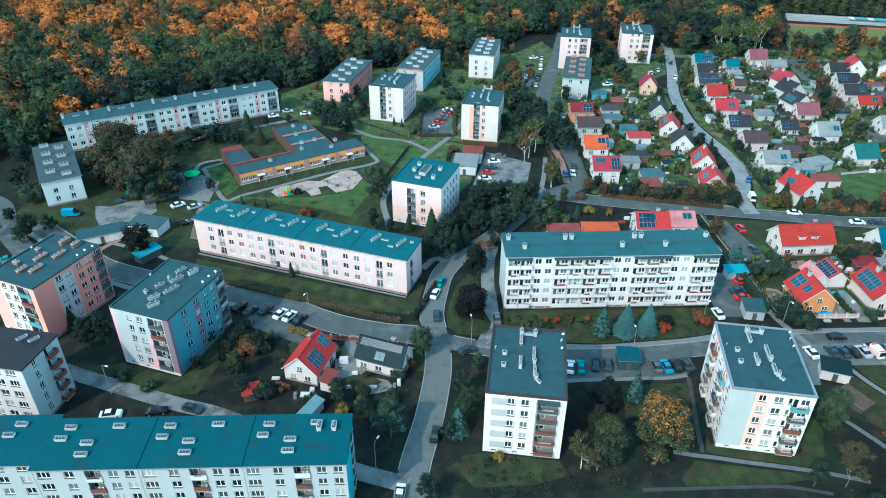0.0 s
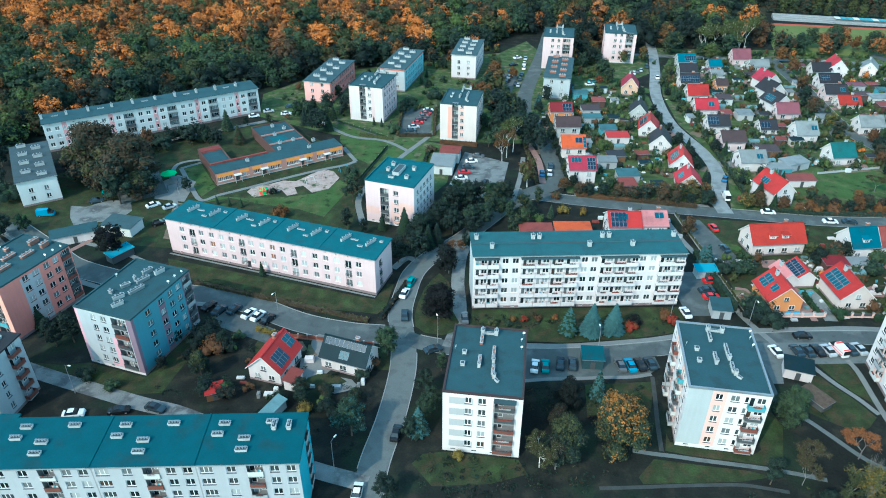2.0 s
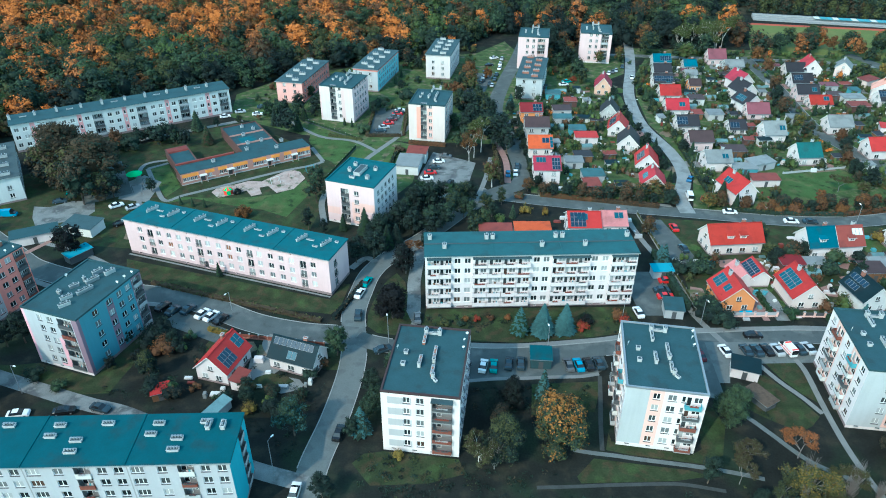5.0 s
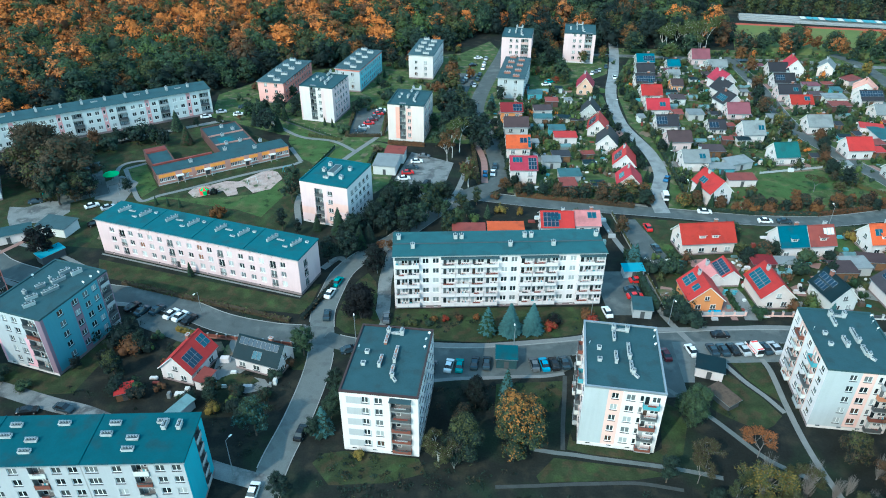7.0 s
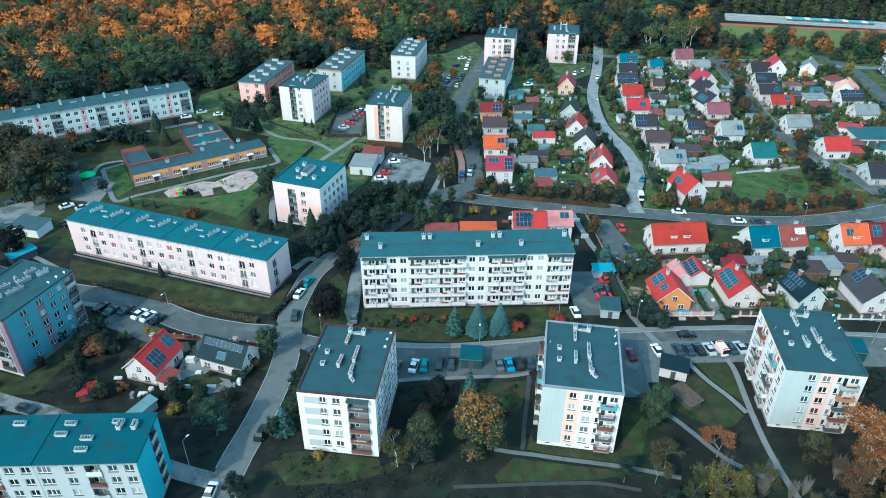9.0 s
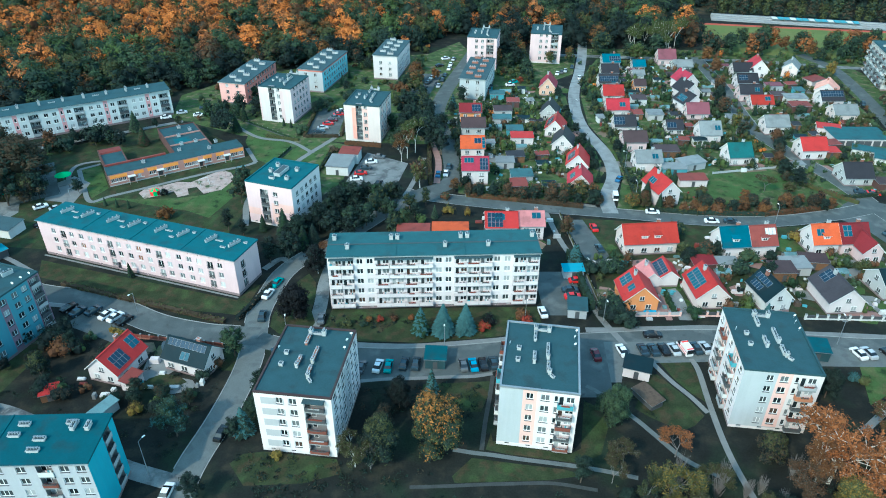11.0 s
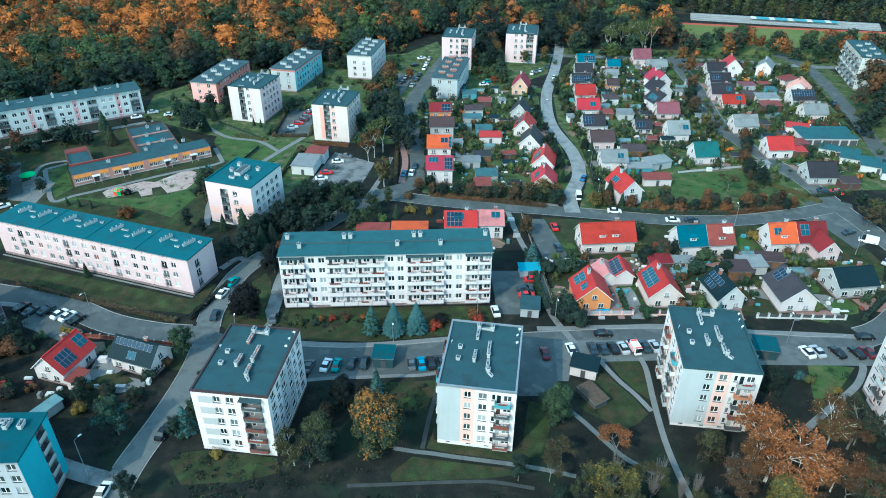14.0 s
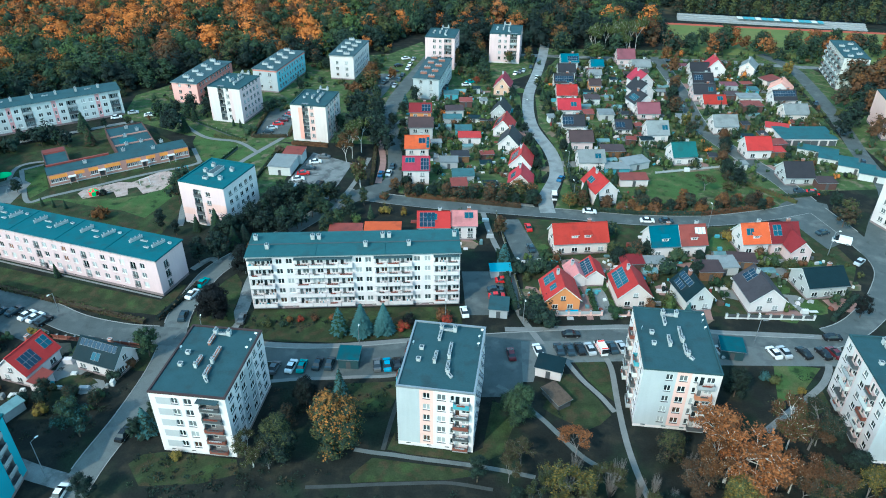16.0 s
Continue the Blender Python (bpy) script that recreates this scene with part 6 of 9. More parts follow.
def tree(x, y, h, kind="round", cols=("green", "dark"), wide=1.0, seed=0, bark="bark", label=""):
    tone = {"orange": "orange autumn", "amber": "orange autumn", "copper": "copper autumn", "gold": "golden autumn", "rust": "rusty autumn", "red": "red autumn", "blue": "blue-green", "yellow": "yellowing", "brown": "brownish", "burgundy": "dark red", "deep": "dark green", "dark": "dark green", "light": "light green", "olive": "olive green", "thuja": "dark evergreen", "green": "green"}[cols[-1] if len(cols) == 3 else cols[0]]
    name = "bush" if kind == "bush" else "spruce" if kind == "spruce" else "tree"
    rz = (x * 37 + y * 53) % 360
    if y > FAR_Y:
        if kind == "spruce":
            far_add(spruce_mesh(cols, seed % 2), pose(x, y, 0, 0, 0, rz) @ Matrix.Diagonal((h / 10 * wide, h / 10 * wide, h / 10, 1)))
        elif kind == "sparse":
            far_add(airy_crown(seed % 3, cols, 1700, 0.27), pose(x, y, 0, 0, 0, rz) @ Matrix.Diagonal((h / 10 * wide, h / 10 * wide, h / 10, 1)))
            far_add(airy_branches(seed % 3, "bark_birch"), pose(x, y, 0, 0, 0, rz) @ Matrix.Diagonal((h / 10 * wide, h / 10 * wide, h / 10, 1)))
        else:
            far_add(crown_mesh(kind, cols, seed % 3, 900, 0.38, 10.0), pose(x, y, 0, 0, 0, rz) @ Matrix.Diagonal((h / 10 * wide, h / 10 * wide, h / 10, 1)))
        return None
    root = thing(name, label or f"{tone} {TREE_TALK[kind]} among the blocks", "bush" if kind == "bush" else "tree", pose(x, y, 0, 0, 0, rz), "trees and bushes of the estate")
    sc = h / 10.0
    big = Matrix.Diagonal((sc * wide, sc * wide, sc, 1))
    if kind == "spruce":
        part("crown", spruce_mesh(cols, seed % 2), root, big)
        part("trunk", trunk_mesh(4.0, 0.16, "bark", 0, 0), root, Matrix.Diagonal((sc, sc, sc, 1)))
    elif kind == "sparse":
        k = 1 if y < 106 else 2 if y < 215 else 3
        part("crown", airy_crown(seed % 3, cols, 7600 // k, 0.145 * (1, 1.3, 1.6)[k - 1]), root, big)
        part("branchwork", airy_branches(seed % 3, "twig_grey" if bark == "bark" else bark), root, big)
    else:
        n = {"full": 7500, "round": 3400, "tall": 2600, "narrow": 1200, "bush": 900, "sparse": 2400}[kind] * 2 // (1 if y < 106 else 2 if y < 135 else 4 if y < 215 else 8)
        size = {"full": 0.25, "round": 0.2, "tall": 0.21, "narrow": 0.21, "bush": 0.45, "sparse": 0.2}[kind] * (0.55 if y < 106 else 0.92 if y < 135 else 1.3 if y < 215 else 1.75)
        if h > 15:
            n, size = 10000, 0.14
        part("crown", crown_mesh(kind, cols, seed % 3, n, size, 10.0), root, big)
        part("trunk", trunk_mesh(10.0 if kind != "bush" else 5.0, 0.2, bark, 0 if kind == "bush" else 6, seed % 3), root, Matrix.Diagonal((sc, sc, sc, 1)))
    return root


# grove between the two point blocks
tree(40.9, 91.1, 14, "full", ("dark", "olive", "gold"), 1.1, 1, label="dark green tree with orange leaves at its top")
tree(30.3, 88.4, 11.5, "full", ("deep", "dark", "olive"), 0.95, 2, label="tall dark green tree with a few yellow leaves")
tree(33.2, 102.2, 8, "full", ("deep", "burgundy"), 0.9, 0)
tree(25.7, 86.9, 9, "sparse", ("olive", "brown"), 1, 2, "bark_birch")
tree(30.4, 96.5, 6.5, "full", ("deep", "brown"), 0.9, 1)
tree(39.8, 105.1, 8.5, "spruce", ("blue", "dark"), 0.9, 0)
tree(37.0, 126.4, 8, "spruce", ("thuja", "blue"), 1.3, 1)
tree(42.3, 126.2, 9.2, "spruce", ("blue",), 1.35, 2)
tree(47.5, 126.6, 9, "spruce", ("blue",), 1.3, 0)
tree(27.2, 130.7, 1.6, "bush", ("red", "rust"), 1, 1)
tree(24.5, 130.8, 1.5, "bush", ("amber", "olive"), 1, 2)
tree(30.6, 131.1, 1.7, "bush", ("rust", "burgundy"), 1, 0)
tree(34.6, 131.2, 1.6, "bush", ("amber", "red"), 0.9, 1)
tree(19.4, 129.0, 2.2, "bush", ("olive", "dark"), 1, 2)
tree(23.3, 129.0, 1.6, "bush", ("dark", "green"), 1.2, 0)
tree(51.9, 127.3, 2.4, "bush", ("red", "amber"), 1.1, 1)
tree(53.2, 130.0, 2.6, "bush", ("burgundy", "dark"), 1.2, 2)
tree(61.2, 131.9, 3, "bush", ("rust", "amber"), 1, 0)
tree(62.4, 130.0, 2.6, "bush", ("red", "dark"), 1, 1)
# trees by the footpaths
tree(76.1, 97.8, 10, "full", ("green", "dark", "green"), 1, 1)
tree(86.2, 89.2, 6, "sparse", ("copper", "brown"), 1.5, 2)
tree(75.5, 86.5, 7, "sparse", ("brown", "olive"), 1.2, 0)
tree(72.9, 83.1, 6, "sparse", ("brown", "olive"), 1, 1)
tree(67.2, 83.3, 7, "tall", ("dark", "deep"), 1.1, 2)
tree(81.7, 78.6, 9, "sparse", ("olive", "yellow"), 1.6, 0)
tree(77.8, 78.2, 8, "sparse", ("olive", "yellow", "dark"), 0.9, 1)
tree(90.5, 79.5, 7, "sparse", ("olive", "brown"), 1.3, 2)
tree(103.6, 88.2, 7, "full", ("deep", "brown", "olive"), 1.25, 0)
tree(112.3, 82.9, 14, "sparse", ("copper", "rust"), 1.5, 1, "bark_birch")
tree(109.2, 82.0, 12, "sparse", ("rust", "brown", "amber"), 0.8, 2, "bark_birch")
tree(115.3, 80.1, 12, "sparse", ("copper", "rust"), 1.4, 0, "bark_birch")
tree(126.0, 89.2, 12, "sparse", ("rust", "olive"), 1.2, 1, "bark_birch")
tree(123.2, 80.6, 11, "sparse", ("rust", "brown", "rust"), 0.9, 2, "bark_birch")
tree(106.5, 79.1, 9, "sparse", ("brown", "rust"), 1.3, 0)
tree(122.2, 105.0, 8, "full", ("deep", "dark"), 0.95, 1)
tree(130.6, 110.0, 2.4, "bush", ("blue", "dark"), 0.9, 2)
tree(132.2, 109.0, 2.2, "bush", ("olive", "light"), 1, 1)
tree(117.9, 78.6, 10, "sparse", ("rust", "brown", "amber"), 0.9, 2)
tree(136.8, 105.9, 1.8, "bush", ("yellow", "olive"), 1, 0)
# gardens by the worn road
tree(4.1, 106.5, 6.5, "round", ("dark", "deep"), 0.9, 2)
tree(5.2, 100.8, 7, "round", ("dark", "green"), 0.9, 0)
tree(3.0, 95.3, 7.5, "spruce", ("dark", "blue"), 1.3, 1)
tree(1.4, 94.1, 5.5, "round", ("dark", "deep"), 0.9, 2)
tree(7.4, 113.1, 5, "tall", ("dark", "green"), 1, 0)
tree(4.1, 99.0, 6, "round", ("dark", "green"), 0.9, 1)
tree(-2.3, 79.8, 6.5, "round", ("deep", "dark"), 1, 2)
tree(10.7, 88.9, 2, "bush", ("yellow", "olive"), 1, 0)
tree(-4.6, 118.1, 8.5, "round", ("green", "dark"), 0.95, 1)
tree(-16.4, 105.5, 3, "bush", ("dark", "deep"), 1, 2)
tree(-9.9, 94.5, 10, "round", ("dark", "blue", "green"), 0.95, 0)
tree(-20.9, 102.7, 5, "round", ("dark", "deep"), 1, 1)
tree(-16.7, 105.6, 3, "bush", ("brown", "dark"), 1, 2)
tree(-20.1, 100.4, 3.5, "bush", ("yellow", "brown"), 0.8, 0)
tree(-25.8, 103.9, 3, "bush", ("dark", "deep"), 1, 0)
tree(-7.7, 114.4, 3, "bush", ("rust", "dark"), 1, 1)
tree(-9.4, 110.8, 3, "bush", ("dark", "deep"), 1, 2)
tree(-43.5, 118.7, 4, "bush", ("rust", "amber"), 1.2, 1)
tree(-43.9, 110.8, 7.5, "full", ("deep", "dark", "olive"), 0.8, 2)
tree(-41.3, 119.7, 6, "tall", ("dark", "deep"), 1, 1)
tree(-46.3, 124.4, 5, "bush", ("deep", "dark"), 1.1, 2)
tree(-41.3, 106.5, 4, "bush", ("deep", "dark"), 1.1, 1)
tree(-37.0, 105.1, 3.5, "bush", ("deep", "brown"), 1.1, 1)
tree(-76.5, 122.2, 9, "tall", ("deep", "dark"), 1.1, 1)
tree(-79.9, 120.9, 8, "round", ("deep", "dark"), 1, 2)
tree(-86.8, 127.8, 6, "spruce", ("thuja", "deep"), 1.3, 0)
tree(-68.2, 110.3, 3, "bush", ("dark", "deep"), 1.2, 1)
tree(-61.7, 107.2, 2.5, "bush", ("green", "dark"), 1.2, 2)
# traffic island
tree(6.9, 131.6, 10, "full", ("burgundy", "burgundy"), 1.15, 1, label="very dark round tree on the traffic island")
tree(8.4, 152.2, 8, "full", ("burgundy", "deep"), 1.0, 2)
tree(11.6, 157.9, 6, "sparse", ("rust", "amber"), 1.3, 0)
tree(14.2, 163.3, 5, "round", ("dark", "deep"), 1, 1)
tree(0.2, 157.9, 9, "round", ("deep", "dark"), 1.1, 2)
tree(-4.3, 156.0, 8, "tall", ("deep", "dark"), 1.1, 0)
tree(-3.3, 171.0, 9.5, "spruce", ("thuja", "dark"), 1.1, 1)
tree(1.6, 168.0, 8, "round", ("dark", "deep"), 1, 2)
tree(6.4, 173.4, 9, "round", ("deep", "dark"), 1.1, 0)
tree(-9.9, 173.3, 6, "spruce", ("thuja", "dark"), 1, 1)
# middle of the estate
tree(-20.4, 190.5, 9.5, "round", ("dark", "brown", "green"), 1, 0)
tree(-15.2, 170.8, 5, "tall", ("deep", "dark"), 1, 1)
tree(-20.2, 173.6, 7, "tall", ("deep", "dark"), 1, 2)
tree(-39.5, 149.4, 5, "spruce", ("thuja", "deep"), 0.8, 0)
tree(-41.1, 180.3, 4, "bush", ("amber", "rust"), 0.9, 1)
tree(9.5, 185.0, 8, "round", ("dark", "deep"), 1, 2)
tree(15.5, 173.0, 8, "round", ("dark", "green"), 1.1, 0)
tree(10.8, 175.6, 7, "tall", ("deep", "dark"), 1, 1)
tree(19.8, 176.4, 8, "round", ("dark", "green"), 1.1, 2)
tree(25.3, 180.9, 7, "tall", ("dark", "green"), 1, 0)
tree(28.3, 170.9, 7, "round", ("dark", "olive"), 1, 1)
tree(33.8, 181.4, 5, "round", ("dark", "deep"), 1, 2)
tree(22.3, 181.4, 8, "round", ("dark", "olive"), 1.1, 0)
tree(18.9, 174.5, 8, "round", ("dark", "deep"), 1, 1)
tree(27.5, 178.9, 7, "tall", ("dark", "green"), 1, 2)
tree(31.2, 173.8, 7, "tall", ("green", "olive"), 1, 0)
tree(16.1, 170.5, 7, "round", ("deep", "dark"), 1.1, 1)
tree(10.4, 171.2, 8, "round", ("deep", "dark"), 1.1, 2)
tree(7.2, 180.0, 6, "tall", ("deep", "dark"), 1, 0)
tree(40.0, 180.9, 5, "spruce", ("dark", "green"), 1, 1)
tree(35.9, 177.5, 3.4, "bush", ("light", "green"), 0.8, 2)
tree(44.2, 183.9, 3, "bush", ("yellow", "olive"), 1.1, 0)
tree(49.9, 182.1, 3, "bush", ("yellow", "amber"), 0.6, 1)
tree(38.6, 232.3, 13, "round", ("deep", "dark"), 1.1, 2)
tree(41.8, 227.7, 10, "round", ("deep", "dark"), 1, 0)
tree(32.7, 228.6, 13, "sparse", ("olive", "light"), 1, 1, "bark_birch")
tree(30.0, 223.8, 11, "sparse", ("rust", "olive"), 1, 2, "bark_birch")
tree(28.2, 220.6, 9, "sparse", ("amber", "brown"), 0.9, 0, "bark_birch")
tree(35.0, 201.1, 11, "round", ("olive", "brown", "rust"), 0.75, 1, "bark_birch")
tree(36.2, 243.7, 10, "round", ("dark", "deep"), 1.1, 2)
tree(24.2, 233.1, 6, "round", ("green", "dark"), 1, 0)
tree(3.5, 228.7, 2.4, "bush", ("brown", "olive"), 1.6, 1)
tree(27.3, 232.9, 8, "round", ("dark", "green"), 1, 2)
tree(37.2, 189.0, 6, "tall", ("dark", "olive"), 1, 0)
tree(25.0, 198.2, 3, "bush", ("dark", "green"), 1, 1)
tree(49.7, 212.8, 5, "round", ("dark", "green"), 1, 2)
tree(46.4, 198.6, 4.4, "round", ("brown", "rust", "amber"), 1.4, 0)
tree(43.2, 192.9, 2.5, "bush", ("rust", "green"), 1.2, 1)
tree(54.1, 199.1, 3, "bush", ("rust", "dark"), 1.2, 2)
# row of round trees north of the street
tree(67.3, 192.8, 4.6, "round", ("dark", "rust", "rust"), 1.5, 1)
tree(71.8, 194.1, 5.2, "round", ("dark", "brown", "rust"), 1.4, 2)
tree(76.8, 193.7, 5.6, "round", ("dark", "olive", "rust"), 1.4, 0)
tree(81.6, 193.2, 6, "round", ("dark", "olive", "amber"), 1.4, 1)
tree(86.1, 193.9, 6.4, "round", ("olive", "dark", "amber"), 1.4, 2)
tree(89.5, 192.3, 5.8, "round", ("dark", "olive", "amber"), 1.4, 0)
tree(101.1, 187.3, 5.5, "round", ("olive", "yellow", "amber"), 1.4, 1)
tree(106.3, 191.8, 8, "spruce", ("thuja", "dark"), 1.1, 2)
tree(118.8, 203.8, 5.5, "spruce", ("thuja", "dark"), 0.9, 0)
tree(116.6, 185.3, 3, "bush", ("rust", "amber"), 1, 1)
tree(121.7, 185.1, 3.2, "bush", ("amber", "rust"), 1.1, 2)
tree(126.7, 184.5, 3.4, "bush", ("rust", "amber"), 1.1, 0)
tree(132.4, 185.9, 3.4, "bush", ("rust", "dark"), 1.1, 1)
tree(137.3, 191.2, 4.4, "round", ("rust", "amber", "amber"), 1.3, 2)
tree(140.8, 185.1, 3.2, "bush", ("amber", "rust"), 1.2, 0)
tree(149.3, 189.7, 4, "round", ("rust", "brown", "amber"), 1.3, 1)
tree(153.7, 189.5, 4.2, "round", ("rust", "dark", "amber"), 1.3, 2)
tree(159.4, 188.6, 5, "round", ("rust", "brown", "burgundy"), 1.2, 0)
tree(146.6, 198.4, 6, "sparse", ("olive", "brown"), 1.4, 1)
tree(153.3, 196.3, 5, "round", ("olive", "brown"), 1.2, 2)
tree(158.0, 201.3, 7, "round", ("deep", "dark"), 1.2, 0)
tree(125.5, 196.6, 3, "bush", ("olive", "rust"), 1, 1)
tree(123.6, 188.9, 3, "bush", ("olive", "brown"), 1, 2)
tree(78.1, 170.9, 6, "round", ("brown", "olive", "rust"), 1.1, 0)
tree(110.0, 171.3, 4, "bush", ("dark", "olive"), 1.2, 1)
tree(77.8, 156.9, 6, "spruce", ("blue",), 1.1, 2)
tree(78.0, 154.3, 8, "spruce", ("blue", "dark"), 1.2, 0)
tree(87.7, 151.5, 4, "bush", ("dark", "green"), 1.2, 1)
tree(108.2, 159.1, 5, "round", ("olive", "green", "olive"), 1.1, 2)
tree(83.9, 135.6, 5, "bush", ("dark", "green"), 1.2, 0)
tree(82.3, 131.8, 4, "bush", ("deep", "dark"), 1.2, 1)
tree(85.5, 151.5, 4, "bush", ("dark", "green"), 1.1, 2)
tree(120.9, 132.7, 4.4, "spruce", ("blue",), 1.1, 0)
tree(103.2, 132.5, 3, "bush", ("thuja", "dark"), 1.2, 1)
tree(109.9, 159.9, 4, "round", ("olive", "green"), 1.1, 2)
tree(162.8, 131.9, 6.5, "round", ("burgundy", "deep"), 0.9, 0)
tree(153.4, 150.5, 5, "round", ("olive", "green"), 1.2, 1)
tree(156.5, 162.8, 4, "bush", ("dark", "green"), 1.2, 2)
tree(143.4, 168.0, 3.4, "bush", ("yellow", "rust"), 1, 0)
tree(120.8, 151.4, 4, "bush", ("dark", "green"), 1.2, 1)
tree(125.5, 157.0, 4, "bush", ("green", "olive"), 1.2, 2)
tree(85.7, 129.6, 4, "bush", ("dark", "deep"), 1.3, 0)
tree(83.3, 132.5, 4.5, "bush", ("dark", "deep"), 1.2, 1)
tree(81.1, 151.5, 4, "bush", ("dark", "deep"), 1.1, 2)
tree(180.2, 175.4, 9, "round", ("brown", "dark", "olive"), 1.2, 0)
tree(183.4, 187.5, 6, "round", ("dark", "deep"), 1, 1)
tree(221.7, 251.8, 11, "round", ("deep", "dark"), 1.1, 2)
tree(213.4, 243.1, 9, "round", ("deep", "dark"), 1.1, 0)
tree(233.9, 262.6, 12, "round", ("rust", "brown", "amber"), 0.9, 1)
tree(238.9, 283.1, 12, "round", ("rust", "brown", "amber"), 0.9, 2)
tree(226.7, 272.4, 10, "round", ("brown", "dark"), 1, 0)
tree(247.7, 290.5, 12, "round", ("rust", "amber", "amber"), 1, 1)
tree(261.3, 306.4, 12, "round", ("dark", "rust", "amber"), 1, 2)
tree(223.7, 239.0, 10, "round", ("rust", "brown"), 1, 0)
tree(156.0, 243.1, 7, "round", ("dark", "brown"), 1.1, 1)
tree(156.0, 265.5, 8, "round", ("brown", "dark", "rust"), 1.1, 2)
tree(158.8, 278.8, 8, "round", ("dark", "deep"), 1, 0)
tree(164.2, 293.3, 8, "round", ("brown", "rust", "amber"), 1, 1)
tree(170.5, 317.5, 8, "round", ("rust", "brown", "amber"), 1, 2)
tree(172.4, 335.5, 8, "round", ("amber", "rust"), 1, 0)
tree(156.5, 251.6, 7, "round", ("olive", "yellow"), 0.9, 1)
tree(169.0, 265.1, 6, "spruce", ("thuja", "dark"), 0.8, 2)
tree(176.3, 269.4, 5, "spruce", ("thuja", "dark"), 0.8, 0)
tree(186.0, 262.3, 6, "round", ("dark", "green"), 1.2, 1)
tree(202.7, 319.0, 5, "round", ("dark", "green"), 1.1, 2)
tree(212.6, 311.1, 7, "round", ("dark", "olive"), 1.1, 0)
tree(222.6, 313.5, 8, "round", ("yellow", "olive", "amber"), 0.9, 1)
tree(188.1, 351.3, 10, "round", ("dark", "green"), 1.2, 2)
tree(198.8, 361.9, 10, "round", ("dark", "green", "olive"), 1.1, 0)
tree(203.8, 358.7, 9, "round", ("amber", "rust"), 1.1, 1)
tree(218.9, 355.7, 8, "round", ("rust", "amber"), 1, 2)
tree(227.9, 345.6, 8, "round", ("amber", "brown"), 1.1, 0)
tree(240.2, 351.7, 10, "round", ("dark", "green"), 1.1, 1)
tree(241.4, 340.8, 8, "round", ("dark", "green"), 1, 2)
tree(259.5, 361.3, 8, "round", ("rust", "brown"), 1, 0)
tree(282.0, 350.0, 6, "round", ("dark", "green"), 1, 1)
tree(229.1, 337.9, 7, "round", ("dark", "olive"), 1, 2)
tree(241.5, 291.5, 15, "full", ("brown", "dark", "rust"), 1.1, 0)
tree(248.5, 289.0, 16, "full", ("rust", "brown", "amber"), 1.1, 1)
tree(255, 280, 12, "full", ("dark", "brown"), 1.2, 2)
tree(236.5, 272.0, 11, "full", ("dark", "deep"), 1.3, 0)
tree(244, 268, 11, "full", ("dark", "brown", "rust"), 1.3, 1)
# top street
tree(39.5, 308.8, 6, "round", ("amber", "rust", "amber"), 1, 1)
tree(30.7, 303.5, 10.5, "full", ("amber", "brown", "rust"), 1.1, 2)
tree(31.4, 289.9, 10, "full", ("olive", "brown", "amber"), 1.1, 0)
tree(31.5, 322.0, 7, "round", ("green", "olive"), 1, 1)
tree(26.3, 282.5, 5, "round", ("dark", "green"), 1, 2)
tree(11.5, 330.8, 7, "round", ("brown", "amber", "rust"), 0.9, 0)
tree(7.5, 323.6, 6, "round", ("dark", "deep"), 1, 1)
tree(94.7, 331.8, 7, "round", ("olive", "green", "amber"), 0.9, 2)
tree(104.8, 334.6, 8, "round", ("olive", "brown", "amber"), 0.95, 0)
tree(82.0, 329.0, 6, "round", ("dark", "deep"), 1, 1)
tree(77.9, 303.9, 3.6, "round", ("red", "rust", "amber"), 1.3, 2)
tree(80.7, 357.0, 9, "round", ("dark", "amber", "rust"), 1.1, 0)
tree(78.6, 334.3, 8, "round", ("dark", "deep"), 1.1, 1)
tree(81.6, 382.8, 10, "round", ("amber", "rust", "amber"), 1.1, 2)
tree(46.9, 272.8, 7, "spruce", ("blue", "dark"), 1.3, 0)
tree(50.8, 277.8, 8, "tall", ("deep", "dark"), 1, 1)
tree(42.8, 252.3, 6, "round", ("dark", "deep"), 1, 2)
tree(23.0, 247.7, 7, "round", ("dark", "green"), 1, 0)
tree(-2.1, 302.1, 6, "spruce", ("thuja", "dark"), 0.8, 1)
tree(-0.0, 311.3, 5, "spruce", ("thuja", "dark"), 0.8, 2)
tree(0.8, 293.0, 5, "round", ("dark", "deep"), 1, 0)
tree(3.6, 282.2, 5, "bush", ("dark", "green"), 1.2, 1)
tree(-16.1, 251.8, 4, "spruce", ("thuja", "dark"), 0.8, 2)
tree(-19.2, 253.5, 4, "spruce", ("thuja", "dark"), 0.8, 0)
tree(-11.2, 246.1, 4, "bush", ("green", "dark"), 1.2, 1)
tree(-6.5, 271.9, 5, "bush", ("dark", "green"), 1, 2)
tree(-8.2, 263.9, 6, "round", ("dark", "deep"), 1, 0)
tree(-37.2, 283.6, 6, "round", ("dark", "olive"), 1.1, 1)
tree(-28.1, 278.6, 7, "round", ("dark", "deep"), 1, 2)
tree(-41.9, 298.3, 6, "round", ("dark", "green"), 1, 0)
